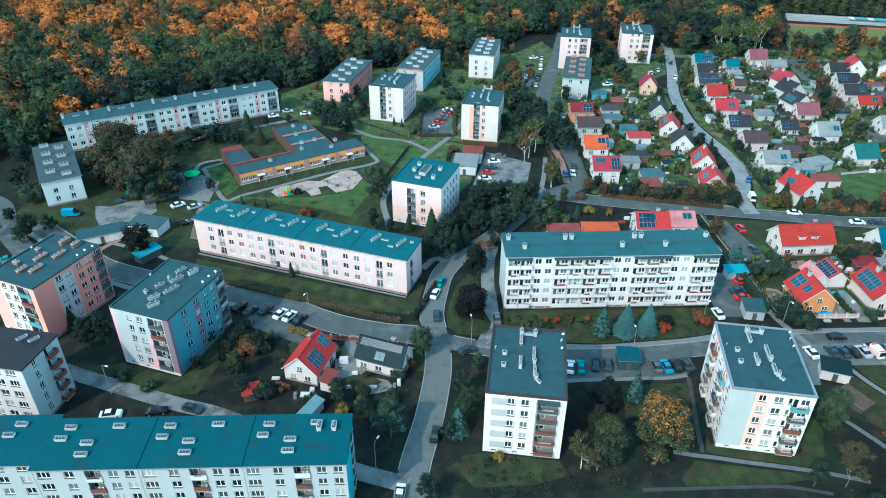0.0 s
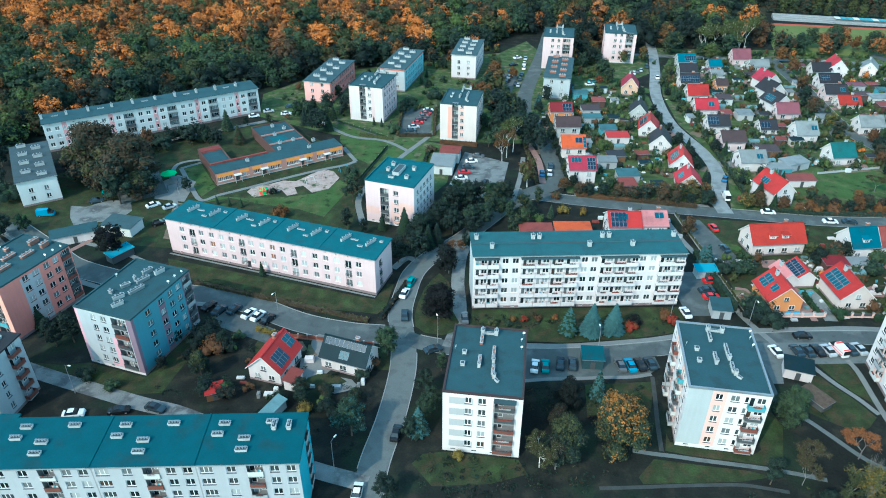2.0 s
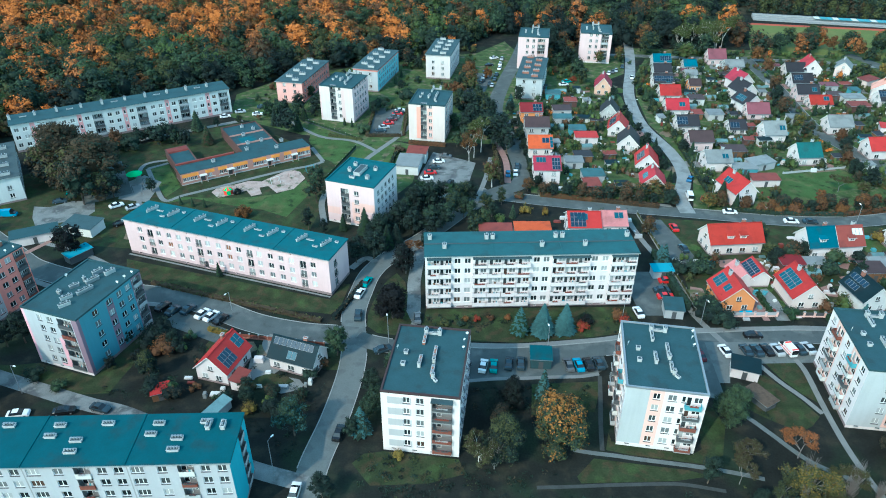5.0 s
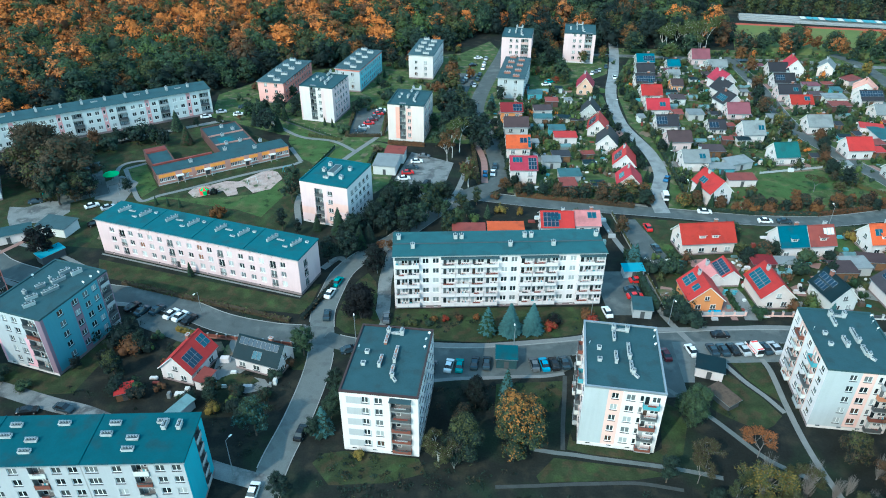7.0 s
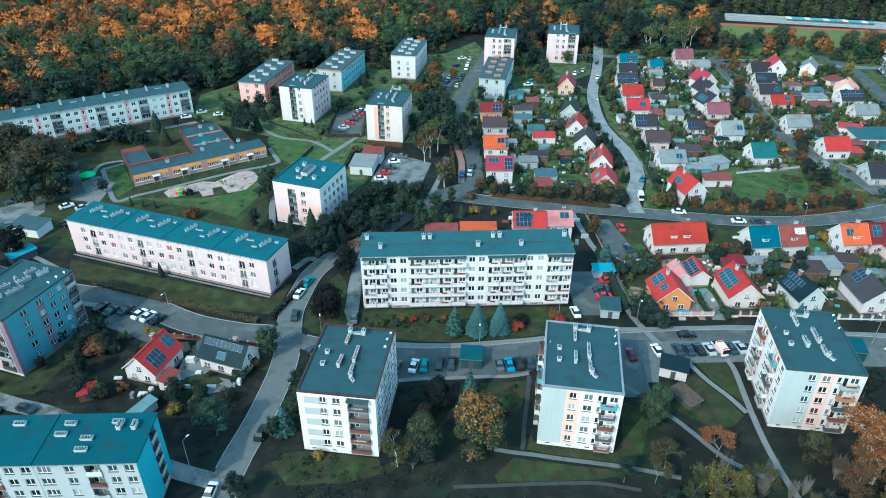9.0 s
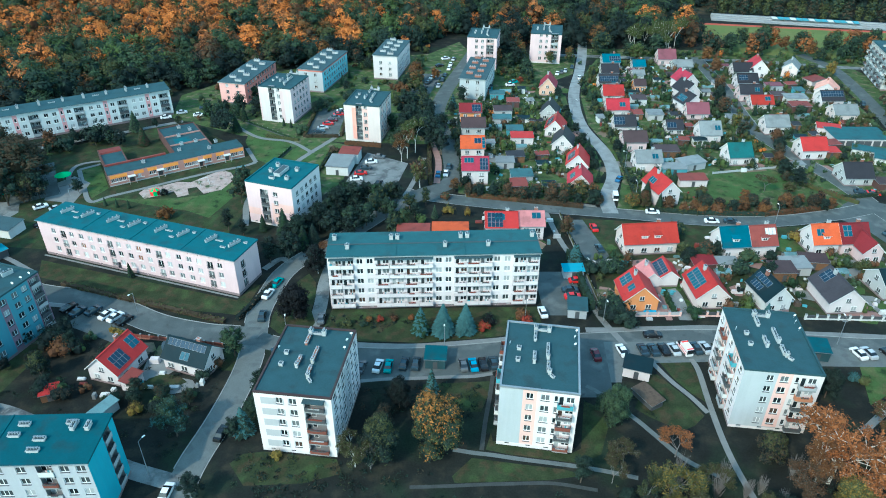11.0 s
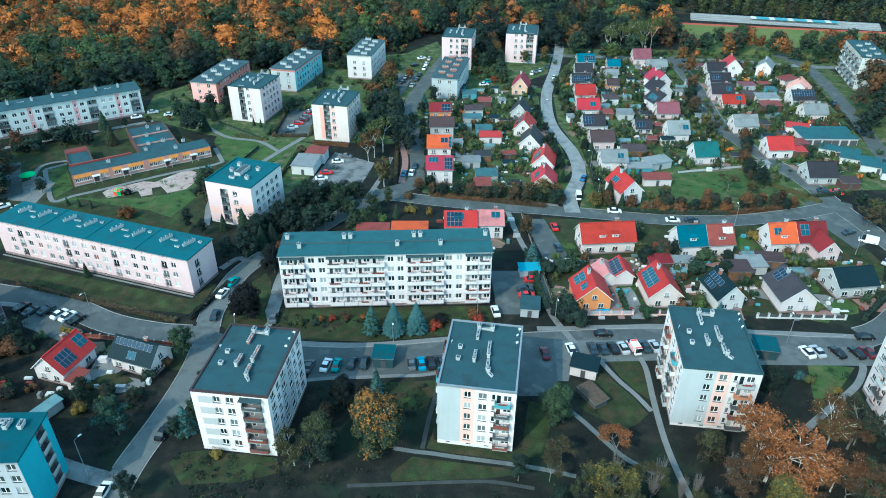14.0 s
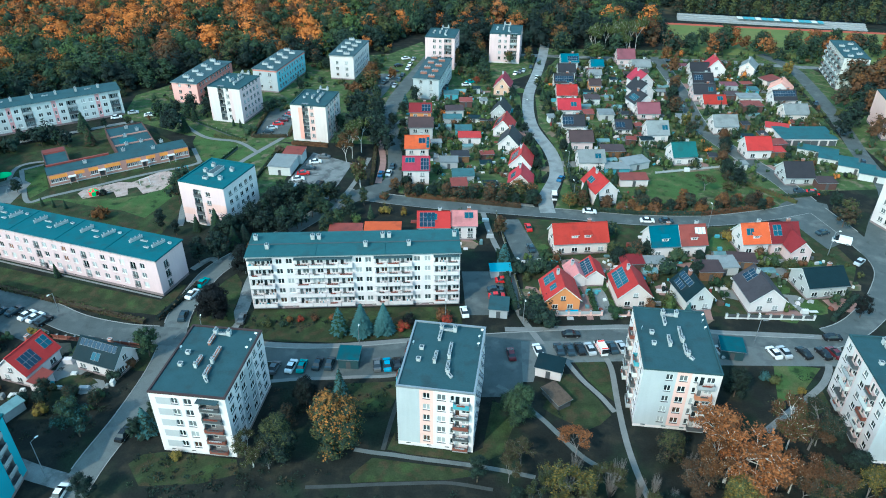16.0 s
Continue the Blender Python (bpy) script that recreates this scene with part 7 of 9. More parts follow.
# kindergarten and pale slab
tree(-39.7, 245.6, 10, "round", ("deep", "dark"), 1.2, 2)
tree(-36.0, 247.5, 7, "spruce", ("thuja", "dark"), 1.3, 0)
tree(-74.7, 247.9, 9, "spruce", ("dark", "green"), 1.2, 1)
tree(-67.0, 235.3, 8, "spruce", ("thuja", "brown"), 1.3, 2)
tree(-79.3, 235.8, 7, "round", ("deep", "dark"), 1.1, 0)
tree(-74.4, 233.2, 7, "round", ("deep", "dark"), 1, 1)
tree(-83.8, 233.5, 6, "round", ("deep", "dark"), 1.1, 2)
tree(-68.3, 251.2, 4, "round", ("dark", "deep"), 1, 0)
tree(-91.5, 237.2, 4, "round", ("dark", "brown"), 1, 1)
tree(-60.3, 254.2, 4, "round", ("dark", "olive"), 1, 2)
tree(-68.2, 267.9, 3, "bush", ("dark", "olive"), 1, 0)
tree(-21.4, 198.9, 9, "round", ("dark", "brown", "green"), 1, 1)
tree(-39.6, 181.6, 3.4, "round", ("amber", "rust", "amber"), 1.1, 2)
tree(-62.2, 188.5, 3.6, "spruce", ("thuja", "dark"), 0.8, 0)
tree(-58.1, 187.4, 3.6, "spruce", ("thuja", "dark"), 0.8, 1)
tree(-54.2, 186.7, 3.6, "spruce", ("thuja", "dark"), 0.8, 2)
tree(-46.5, 195.7, 2.2, "bush", ("burgundy", "dark"), 1.1, 0)
tree(-105.0, 207.6, 20, "full", ("brown", "dark", "brown"), 1.3, 1, label="huge old grey-brown tree beside the play area")
for tx, ty, th in ((-99.5, 203, 13), (-95, 193.5, 10), (-111, 205, 12), (-103, 199, 10), (-87, 192, 9)):
    tree(tx, ty, th, "full", ("brown", "deep", "olive"), 1.3, int(-tx), label="grey-brown tree leafy to the ground")
tree(-91.0, 198.4, 20, "full", ("brown", "dark", "brown"), 1.3, 2, label="huge old grey-brown tree beside the yard")
tree(-92.0, 188.3, 14, "round", ("dark", "deep", "brown"), 1, 0)
tree(-109.0, 202.1, 9, "round", ("deep", "dark"), 0.9, 1)
tree(-84.7, 193.1, 10, "round", ("dark", "deep"), 1, 2)
tree(-97.5, 228.8, 8, "round", ("rust", "brown", "rust"), 1, 0)
tree(-82.8, 159.2, 10, "round", ("burgundy", "deep"), 1.2, 1)
tree(-74.2, 197.0, 5, "round", ("dark", "deep"), 1, 2)
tree(-92.0, 235.6, 5, "round", ("dark", "deep"), 1, 0)
tree(-78.2, 234.4, 6, "round", ("dark", "green"), 1, 1)
tree(-160.4, 249.7, 10, "round", ("deep", "dark"), 1.2, 2)
tree(-149.2, 232.0, 9, "round", ("dark", "deep"), 1.2, 0)
tree(-143.1, 214.9, 9, "round", ("deep", "dark"), 1.1, 1)
tree(-134.8, 197.7, 9, "round", ("deep", "dark"), 1.1, 2)
tree(-148.5, 242.8, 9, "round", ("deep", "dark"), 1.1, 0)
tree(-127.5, 189.5, 6, "bush", ("dark", "green"), 1.1, 1)
tree(-56.8, 165.1, 4, "bush", ("thuja", "dark"), 1, 2)

def grove(x0, x1, y0, y1, n, seed, hs, kinds, palettes):
    """Trees spread over a patch of ground."""
    rng = np.random.default_rng(seed)
    for i in range(n):
        tree(float(rng.uniform(x0, x1)), float(rng.uniform(y0, y1)), float(rng.uniform(*hs)), kinds[i % len(kinds)], palettes[i % len(palettes)], float(rng.uniform(0.95, 1.25)), i)


grove(176, 290, 344, 364, 26, 21, (7, 13), ("full", "round", "full"), (("dark", "green"), ("copper", "amber"), ("dark", "olive"), ("copper", "rust"), ("dark", "brown", "rust"), ("green", "olive")))
grove(118, 165, 336, 356, 9, 22, (8, 12), ("round", "sparse"), (("dark", "green"), ("olive", "light"), ("dark", "olive")))
DK = (("deep", "dark"), ("dark", "deep"), ("thuja", "deep"), ("dark", "green"))
grove(-3, 9, 163, 172, 6, 1, (6, 9), ("round", "tall", "spruce"), DK)
grove(6, 24, 180, 192, 11, 2, (6, 9), ("round", "tall", "round"), DK)
grove(22, 36, 184, 196, 5, 3, (5, 8), ("round", "tall"), (("dark", "olive"), ("deep", "dark")))
grove(24, 37, 238, 262, 10, 4, (8, 12), ("round", "round", "tall"), (("deep", "dark"), ("dark", "deep"), ("dark", "olive")))
grove(-54, -38, 108, 122, 5, 5, (3, 5), ("bush", "round", "round"), (("deep", "dark"), ("deep", "burgundy"), ("dark", "deep")))
grove(-22, -10, 98, 106, 4, 6, (2.5, 5), ("bush", "round"), (("deep", "dark"), ("dark", "brown")))
grove(-50, -32, 250, 268, 8, 7, (6, 9), ("round", "tall", "spruce"), DK)
grove(-40, 8, 324, 338, 8, 8, (7, 10), ("round", "tall"), (("dark", "green"), ("dark", "brown", "rust"), ("deep", "dark")))
grove(60, 84, 300, 345, 14, 9, (6, 10), ("round", "tall", "round"), (("dark", "green"), ("deep", "dark"), ("olive", "rust", "amber"), ("dark", "olive")))
grove(22, 36, 262, 300, 10, 10, (5, 8), ("round", "round"), (("dark", "olive"), ("rust", "amber"), ("dark", "green")))
grove(74, 138, 64, 80, 30, 30, (6, 10.5), ("sparse", "sparse", "sparse", "full"), (("olive", "brown"), ("dark", "brown"), ("deep", "dark"), ("dark", "olive"), ("brown", "rust"), ("olive", "yellow"), ("deep", "brown")))
grove(118, 140, 76, 92, 8, 32, (6, 10), ("full", "sparse"), (("dark", "deep"), ("dark", "brown"), ("deep", "dark"), ("brown", "rust")))
grove(58, 82, 66, 77, 7, 31, (4, 7), ("full", "sparse"), (("dark", "deep"), ("olive", "dark")))
grove(-130, -112, 160, 178, 5, 11, (5, 8), ("round",), DK)
grove(-100, -78, 226, 240, 6, 12, (4, 7), ("round", "bush"), DK)
grove(-20, 4, 340, 352, 4, 14, (7, 10), ("round",), (("dark", "green"), ("rust", "amber")))

for bx, by, bh in ((150, 352, 15), (154, 356, 16), (158, 352, 15), (163, 358, 17), (147, 358, 14), (141, 354, 15)):
    tree(bx, by, bh, "sparse", ("olive", "light"), 0.8, int(bx), "bark_birch")

for _k in range(30):
    tree(208 + 6.2 * _k, 436.5 - 1.5 * _k, 13.0 + 2.0 * math.sin(_k * 2.3), "narrow", ("olive", "dark") if _k % 3 else ("dark", "brown"), 1.5, _k)


def bare_tree(x, y, h, seed):
    """A leafless shrub tree of thin upright twigs."""
    rng = np.random.default_rng(seed)
    root = thing("tree", "leafless pale grey tree with upright twigs", "tree", pose(x, y, 0), "trees and bushes of the estate")
    s = Shape()
    s.tube((0, 0, -0.1), (0, 0, h * 0.3), 0.14, 0.09, "twig_grey", 5)
    part("trunk", s, root)
    s = Shape()
    for i in range(110):
        a, r = rng.uniform(0, 6.28), rng.uniform(0.05, 0.2) * h
        z0 = rng.uniform(0.05, 0.5) * h
        mid = (r * 0.7 * math.cos(a), r * 0.7 * math.sin(a), z0 + h * 0.22)
        s.tube((r * 0.15 * math.cos(a), r * 0.15 * math.sin(a), z0), mid, 0.028, 0.02, "twig_grey", 3)
        s.tube(mid, (r * math.cos(a), r * math.sin(a), min(h, z0 + h * rng.uniform(0.4, 0.6))), 0.02, 0.008, "twig_grey", 3)
    part("branchwork", s, root)


for bx, by, bh, bs in ((86.6, 78.6, 7.5, 1), (92.2, 81.5, 8, 2), (90.5, 79.5, 7, 6), (98.8, 80.5, 5, 3), (83.0, 80.0, 6.5, 4), (28.6, 86.5, 8, 5), (101.0, 77.5, 5, 7), (95.5, 79.0, 6, 8), (85.0, 83.5, 7, 9), (106.0, 84.0, 6.5, 10)):
    bare_tree(bx, by, bh, bs)

# the woods behind the estate: one body of trees
def forest():
    rng = np.random.default_rng(11)
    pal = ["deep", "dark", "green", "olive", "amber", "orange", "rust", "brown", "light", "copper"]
    # the g and m mixes are lightened: haze over the woods put into leaf colour
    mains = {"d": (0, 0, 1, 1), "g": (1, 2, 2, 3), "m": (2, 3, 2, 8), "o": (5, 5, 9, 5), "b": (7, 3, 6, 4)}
    edge = [(-420, 150), (-185, 160), (-168, 192), (-152, 222), (-137, 246), (-71, 290), (-52, 314), (-36, 320), (-22, 330), (-4, 333), (8, 344), (24, 346), (36, 352), (44, 378), (66, 390), (67, 352), (84, 360), (101, 360), (112, 358), (165, 356), (184, 372), (192, 446), (330, 432), (600, 382)]
    V, Fq, Iq, Ft, It = [], [], [], [], []
    nv = 0
    variants = []
    for k in range(5):
        lb = [tuple(c * 10 for c in l) for l in lobes_for("round" if k < 3 else "tall", np.random.default_rng(50 + k))]
        variants.append(lb)
    y = 150.0
    while y < 494:
        near = y < 400
        step = 8.3 if near else 9.0
        x = -420 + rng.uniform(0, 6)
        while x < 430:
            px, py = x + rng.uniform(-2.2, 2.2), y + rng.uniform(-2.2, 2.2)
            x += step
            lim = np.interp(px, [e[0] for e in edge], [e[1] for e in edge])
            if py < lim or px < -0.66 * py - 16 or px > 0.66 * py + 80:
                continue
            h = rng.uniform(9, 21) * (0.85 if py < lim + 6 else 1)
            o = noise.noise(Vector((px * 0.012, py * 0.012, 3.0))) + 0.5 * noise.noise(Vector((px * 0.05, py * 0.05, 9.0)))
            back = np.clip((py - np.interp(px, [-320, -120, -40, 60], [282, 300, 332, 345]) + 30 * o) / 75, 0, 1) * np.interp(px, [-320, -150, 0, 28, 60, 130], [0.8, 0.74, 0.6, 0.36, 0.12, 0.03])
            u = rng.uniform()
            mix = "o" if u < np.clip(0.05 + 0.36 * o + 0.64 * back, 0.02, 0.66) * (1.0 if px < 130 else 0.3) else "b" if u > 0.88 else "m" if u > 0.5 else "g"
            n = 900 if py < lim + 45 else 680
            lob = variants[rng.integers(5)]
            wv = rng.uniform(1.0, 1.35)
            sc = np.array([wv, wv, 1]) * h / 10
            # edge trees take the dark mix: their shadow is put into the leaf colour
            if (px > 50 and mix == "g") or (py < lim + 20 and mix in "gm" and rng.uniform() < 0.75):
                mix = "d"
            v, f, up, tuft = leaf_quads(rng, lob, n, 0.235, 0.45)
            cv, cf = core(lob[:6], 0.7)
            vv = np.concatenate([v, cv]) * sc + np.array([px, py, -0.2 * h])
            V.append(vv)
            Fq.append(f + nv)
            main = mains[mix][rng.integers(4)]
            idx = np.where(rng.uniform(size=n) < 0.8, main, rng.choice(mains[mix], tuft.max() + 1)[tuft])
            # sunlit tops and duller undersides of autumn trees are set by leaf colour
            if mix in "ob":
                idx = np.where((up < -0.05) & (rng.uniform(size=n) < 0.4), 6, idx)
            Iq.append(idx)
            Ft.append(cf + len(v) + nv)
            # darker cores put the shade of the crown's gaps into the colour
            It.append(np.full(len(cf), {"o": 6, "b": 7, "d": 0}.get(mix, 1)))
            nv += len(vv)
        y += step * 0.92
    V, Fq, Ft = np.concatenate(V), np.concatenate(Fq), np.concatenate(Ft)
    me = bpy.data.meshes.new("forest")
    me.vertices.add(len(V))
    me.vertices.foreach_set("co", V.astype(np.float32).ravel())
    loops = np.concatenate([Fq.ravel(), Ft.ravel()])
    me.loops.add(len(loops))
    me.loops.foreach_set("vertex_index", loops.astype(np.int32))
    starts = np.arange(len(Fq) + len(Ft)) * 3
    me.polygons.add(len(starts))
    me.polygons.foreach_set("loop_start", starts.astype(np.int32))
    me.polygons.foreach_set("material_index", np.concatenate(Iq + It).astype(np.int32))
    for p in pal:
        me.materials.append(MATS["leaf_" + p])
    me.update(calc_edges=True)
    me.validate()
    return tagged(new("forest", me), "dense mixed woodland turning orange and green in autumn", "woods", kind="stuff")


forest()

# ---- kindergarten ----
def kindergarten():
    root = thing("kindergarten", "low flat-roofed kindergarten with orange bands and red parapets", "school building", pose(-65.8, 201.2, 0, 0, 0, 31.7))
    wall, rows = Shape(), 1
    H = 4.0
    bands = ((0.5, 5.8), (8.0, 11.0), (12.2, 15.2), (17.2, 22.2), (24.0, 28.8), (30.5, 33.6), (35.0, 37.8), (40.0, 44.6))
    wins = [1.2, 2.4, 3.6, 4.8, 9.5, 13.2, 14.4, 17.8, 19.0, 20.2, 21.4, 24.6, 25.8, 27.0, 28.2, 31.4, 32.6, 35.6, 36.8, 40.6, 41.8, 43.0, 44.0]
    spec = {"base": "kinder_brick", "regions": [(a, b, 2.55, 3.7, "orange_bright") for a, b in bands] + [(a, b, 1.05, 1.25, "frame_white") for a, b in bands], "cols": [("w", u, 1.05) for u in wins], "doors": [(7.0, 1.5), (16.1, 1.5), (29.7, 1.2), (38.6, 1.5)], "plinth": "grey", "wh": 1.25, "sill": "frame_white"}
    facade(wall, Matrix.Identity(4), 44.8, H, spec, root, 1, 2.8, 0.4)
    facade(wall, pose(44.8, 0, 0, 0, 0, 90), 7.2, H, {"base": "kinder_brick", "regions": [(0, 7.2, 3.6, 4.0, "concrete")]}, root, 1, 2.8, 0.4)
    facade(wall, pose(44.8, 7.2, 0, 0, 0, 180), 44.8, H, {"base": "brick"}, root, 1, 2.8, 0.4)
    facade(wall, pose(0, 7.2, 0, 0, 0, 270), 7.2, H, {"base": "brick", "regions": [(0, 7.2, 3.6, 4.0, "r_rust")]}, root, 1, 2.8, 0.4)
    part("wall", wall, root)
    for name, x0, x1, y0, y1, h in (("west_wing", 0.6, 8.0, 7.2, 23.5, 3.8), ("north_wing", 22.9, 36.2, 7.2, 33, 3.8)):
        s = Shape()
        for pts in (((x0, y0), (x0, y1)), ((x0, y1), (x1, y1)), ((x1, y1), (x1, y0))):
            (a, b), (c, d) = pts
            s.poly([(a, b, 0), (a, b, h), (c, d, h), (c, d, 0)], "brick")
        part("wall", s, root)
        s = Shape()
        s.box(x0 + 0.3, x1 - 0.3, y0 + 0.3, y1 - 0.3, h - 0.5, h - 0.3, "roof_petrol")
        part("roof", s, root)
        for a, b, c, d in ((x0 - 0.05, x0 + 0.3, y0 + 0.05, y1), (x1 - 0.3, x1 + 0.05, y0 + 0.05, y1), (x0 + 0.3, x1 - 0.3, y1 - 0.3, y1)):
            s = Shape()
            s.box(a, b, c, d, h - 0.55, h + 0.1, "brick")
            part("parapet", s, root)
    for y0 in (14.2, 23.0):
        s = Shape()
        s.box(23.2, 35.9, y0, y0 + 0.35, 3.2, 3.95, "kinder_brick")
        part("parapet", s, root)
    # flat dark sheet in the roof: the court's shade is only its colour
    s = Shape()
    s.box(24.6, 34.4, 15.0, 22.6, 3.32, 3.36, "sill_dark")
    part("court", s, root, label="dark sunken roof court")
    s = Shape()
    s.box(25.4, 31.0, 15.6, 20.4, 3.37, 3.55, "roof_teal")
    part("court_roof", s, root)
    s = Shape()
    s.box(0.02, 44.78, 0.02, 7.18, H - 0.02, H + 0.14, "roof_petrol")
    part("roof", s, root)
    s = Shape()
    s.box(0.5, 20, 6.9, 7.6, H + 0.14, H + 0.7, "r_rust")
    part("parapet", s, root)
    s = Shape()
    s.box(0.7, 7.9, 19.6, 23.2, 3.5, 4.0, "r_rust", top=(0.3, 0.3))
    part("red_roof", s, root)
    for u in (7.0, 16.1, 29.7, 38.6):
        s = Shape()
        s.box(u - 1.2, u + 1.2, -1.5, -0.02, 2.5, 2.65, "p_white")
        s.box(u - 1.1, u - 1.0, -1.4, -1.3, 0, 2.5, "p_white")
        s.box(u + 1.0, u + 1.1, -1.4, -1.3, 0, 2.5, "p_white")
        part("canopy", s, root)
    for u, v in ((27, 14), (32, 14), (28, 22), (33, 26), (30, 30), (25, 9), (12, 4), (34, 4), (38, 10)):
        part("chimney", chimney_mesh(1.1, 0.8, 0.9, "chimney_white", 1), root, Matrix.Translation((u, v, 3.5 if v > 7 else 4.1)))


kindergarten()

# ---- garages, kiosks, sheds ----
shed(197.5, 240.5, -1, 20, 11, 2.6, "white", "roof_slab", "row of white garages under one long teal roof", "garage_row", cat="garage")
for i in range(6):
    s = Shape()
    s.box(-1.3, 1.3, -0.06, 0.0, 0.05, 2.15, "p_dark")
    tagged(part("garage_door", s, None, pose(189.2 + 3.3 * i, 234.85 - 0.06 * i, 0, 0, 0, -1)), "dark garage door in a white front", "garage door", "garage doors")
for i, (gx, gy) in enumerate(((196, 226.0), (199.5, 218.5), (203, 212.5), (206.5, 206.5))):
    shed(gx, gy, -27, 13 - i, 4.2, 2.4, "lgrey", "roof_slab", "pale stepped garage with a teal sheet roof", "garage", cat="garage")
shed(211.5, 190.5, -25, 7, 5, 2.6, "grey", "roof_slategrey", "grey outbuilding behind the houses", "outbuilding")
shed(40.6, 115.8, -4, 4.4, 4.0, 2.7, "roof_petrol", "roof_teal_deep", "teal-roofed refuse kiosk in the parking bay", "kiosk", cat="kiosk")
shed(126.2, 118.6, -10, 4.8, 4.4, 2.6, "roof_petrol", "roof_teal_deep", "refuse kiosk with a teal roof", "kiosk", cat="kiosk")
shed(75.0, 134.2, -8, 4.4, 4.8, 2.5, "p_grey", "roof_petrol", "grey-green refuse kiosk at the end of the slab block", "kiosk", cat="kiosk")
shed(84.5, 112.6, -20, 5.6, 4.2, 2.5, "white", "r_slate", "white substation with a grey roof", "substation", cat="substation")
shed(84.7, 104.3, -62, 5.8, 3.0, 1.5, "p_dark", "wood_weathered", "low shed with a weathered brown board roof", "shed")
shed(76.6, 150.4, 3, 5.2, 3.0, 2.2, "p_grey", "plastic_blue", "carport under a bright blue tarpaulin", "carport", cat="carport")
shed(7.6, 214.5, -8, 7.6, 9.0, 3.2, "p_white", "r_lgrey", "white flat-roofed service building", "service_building", cat="service building")
shed(10.2, 222.0, -8, 6.6, 5.4, 3.6, "p_white", "r_rust", "service building with a rust-red roof", "service_building", cat="service building")
shed(-96.5, 167.5, 27, 12, 4.6, 2.6, "white", "roof_petrol", "long low store with a dark roof", "store", cat="store")
shed(-85.0, 172.6, -14, 9.5, 6.0, 2.7, "p_white", "roof_slategrey", "low white store with a pale roof", "store", cat="store")
shed(-80.0, 158.0, 55, 6.5, 3.0, 2.2, "p_dark", "plastic_blue", "lean-to under a blue cover", "shed")
shed(-27.2, 98.0, 62, 10, 1.8, 2.2, "p_grey", "r_pale_teal", "long lean-to with a pale corrugated roof", "lean_to")
shed(-23.8, 108.8, 73, 4.0, 2.4, 2.3, "white", "r_rust", "porch with a dull red roof", "porch", cat="porch")
shed(-39.5, 105.2, 20, 3.4, 2.6, 2.0, "wood_brown", "r_red", "small garden hut with a red roof", "garden_hut")
shed(34.0, 168.5, 0, 9.0, 5.0, 3.4, "cream", "r_rust", "low rust-roofed row behind the slab block", "annexe", cat="house")
shed(44.5, 169.0, 0, 10.0, 5.0, 3.6, "cream", "r_orange", "orange-roofed row house behind the slab block", "annexe", cat="house")
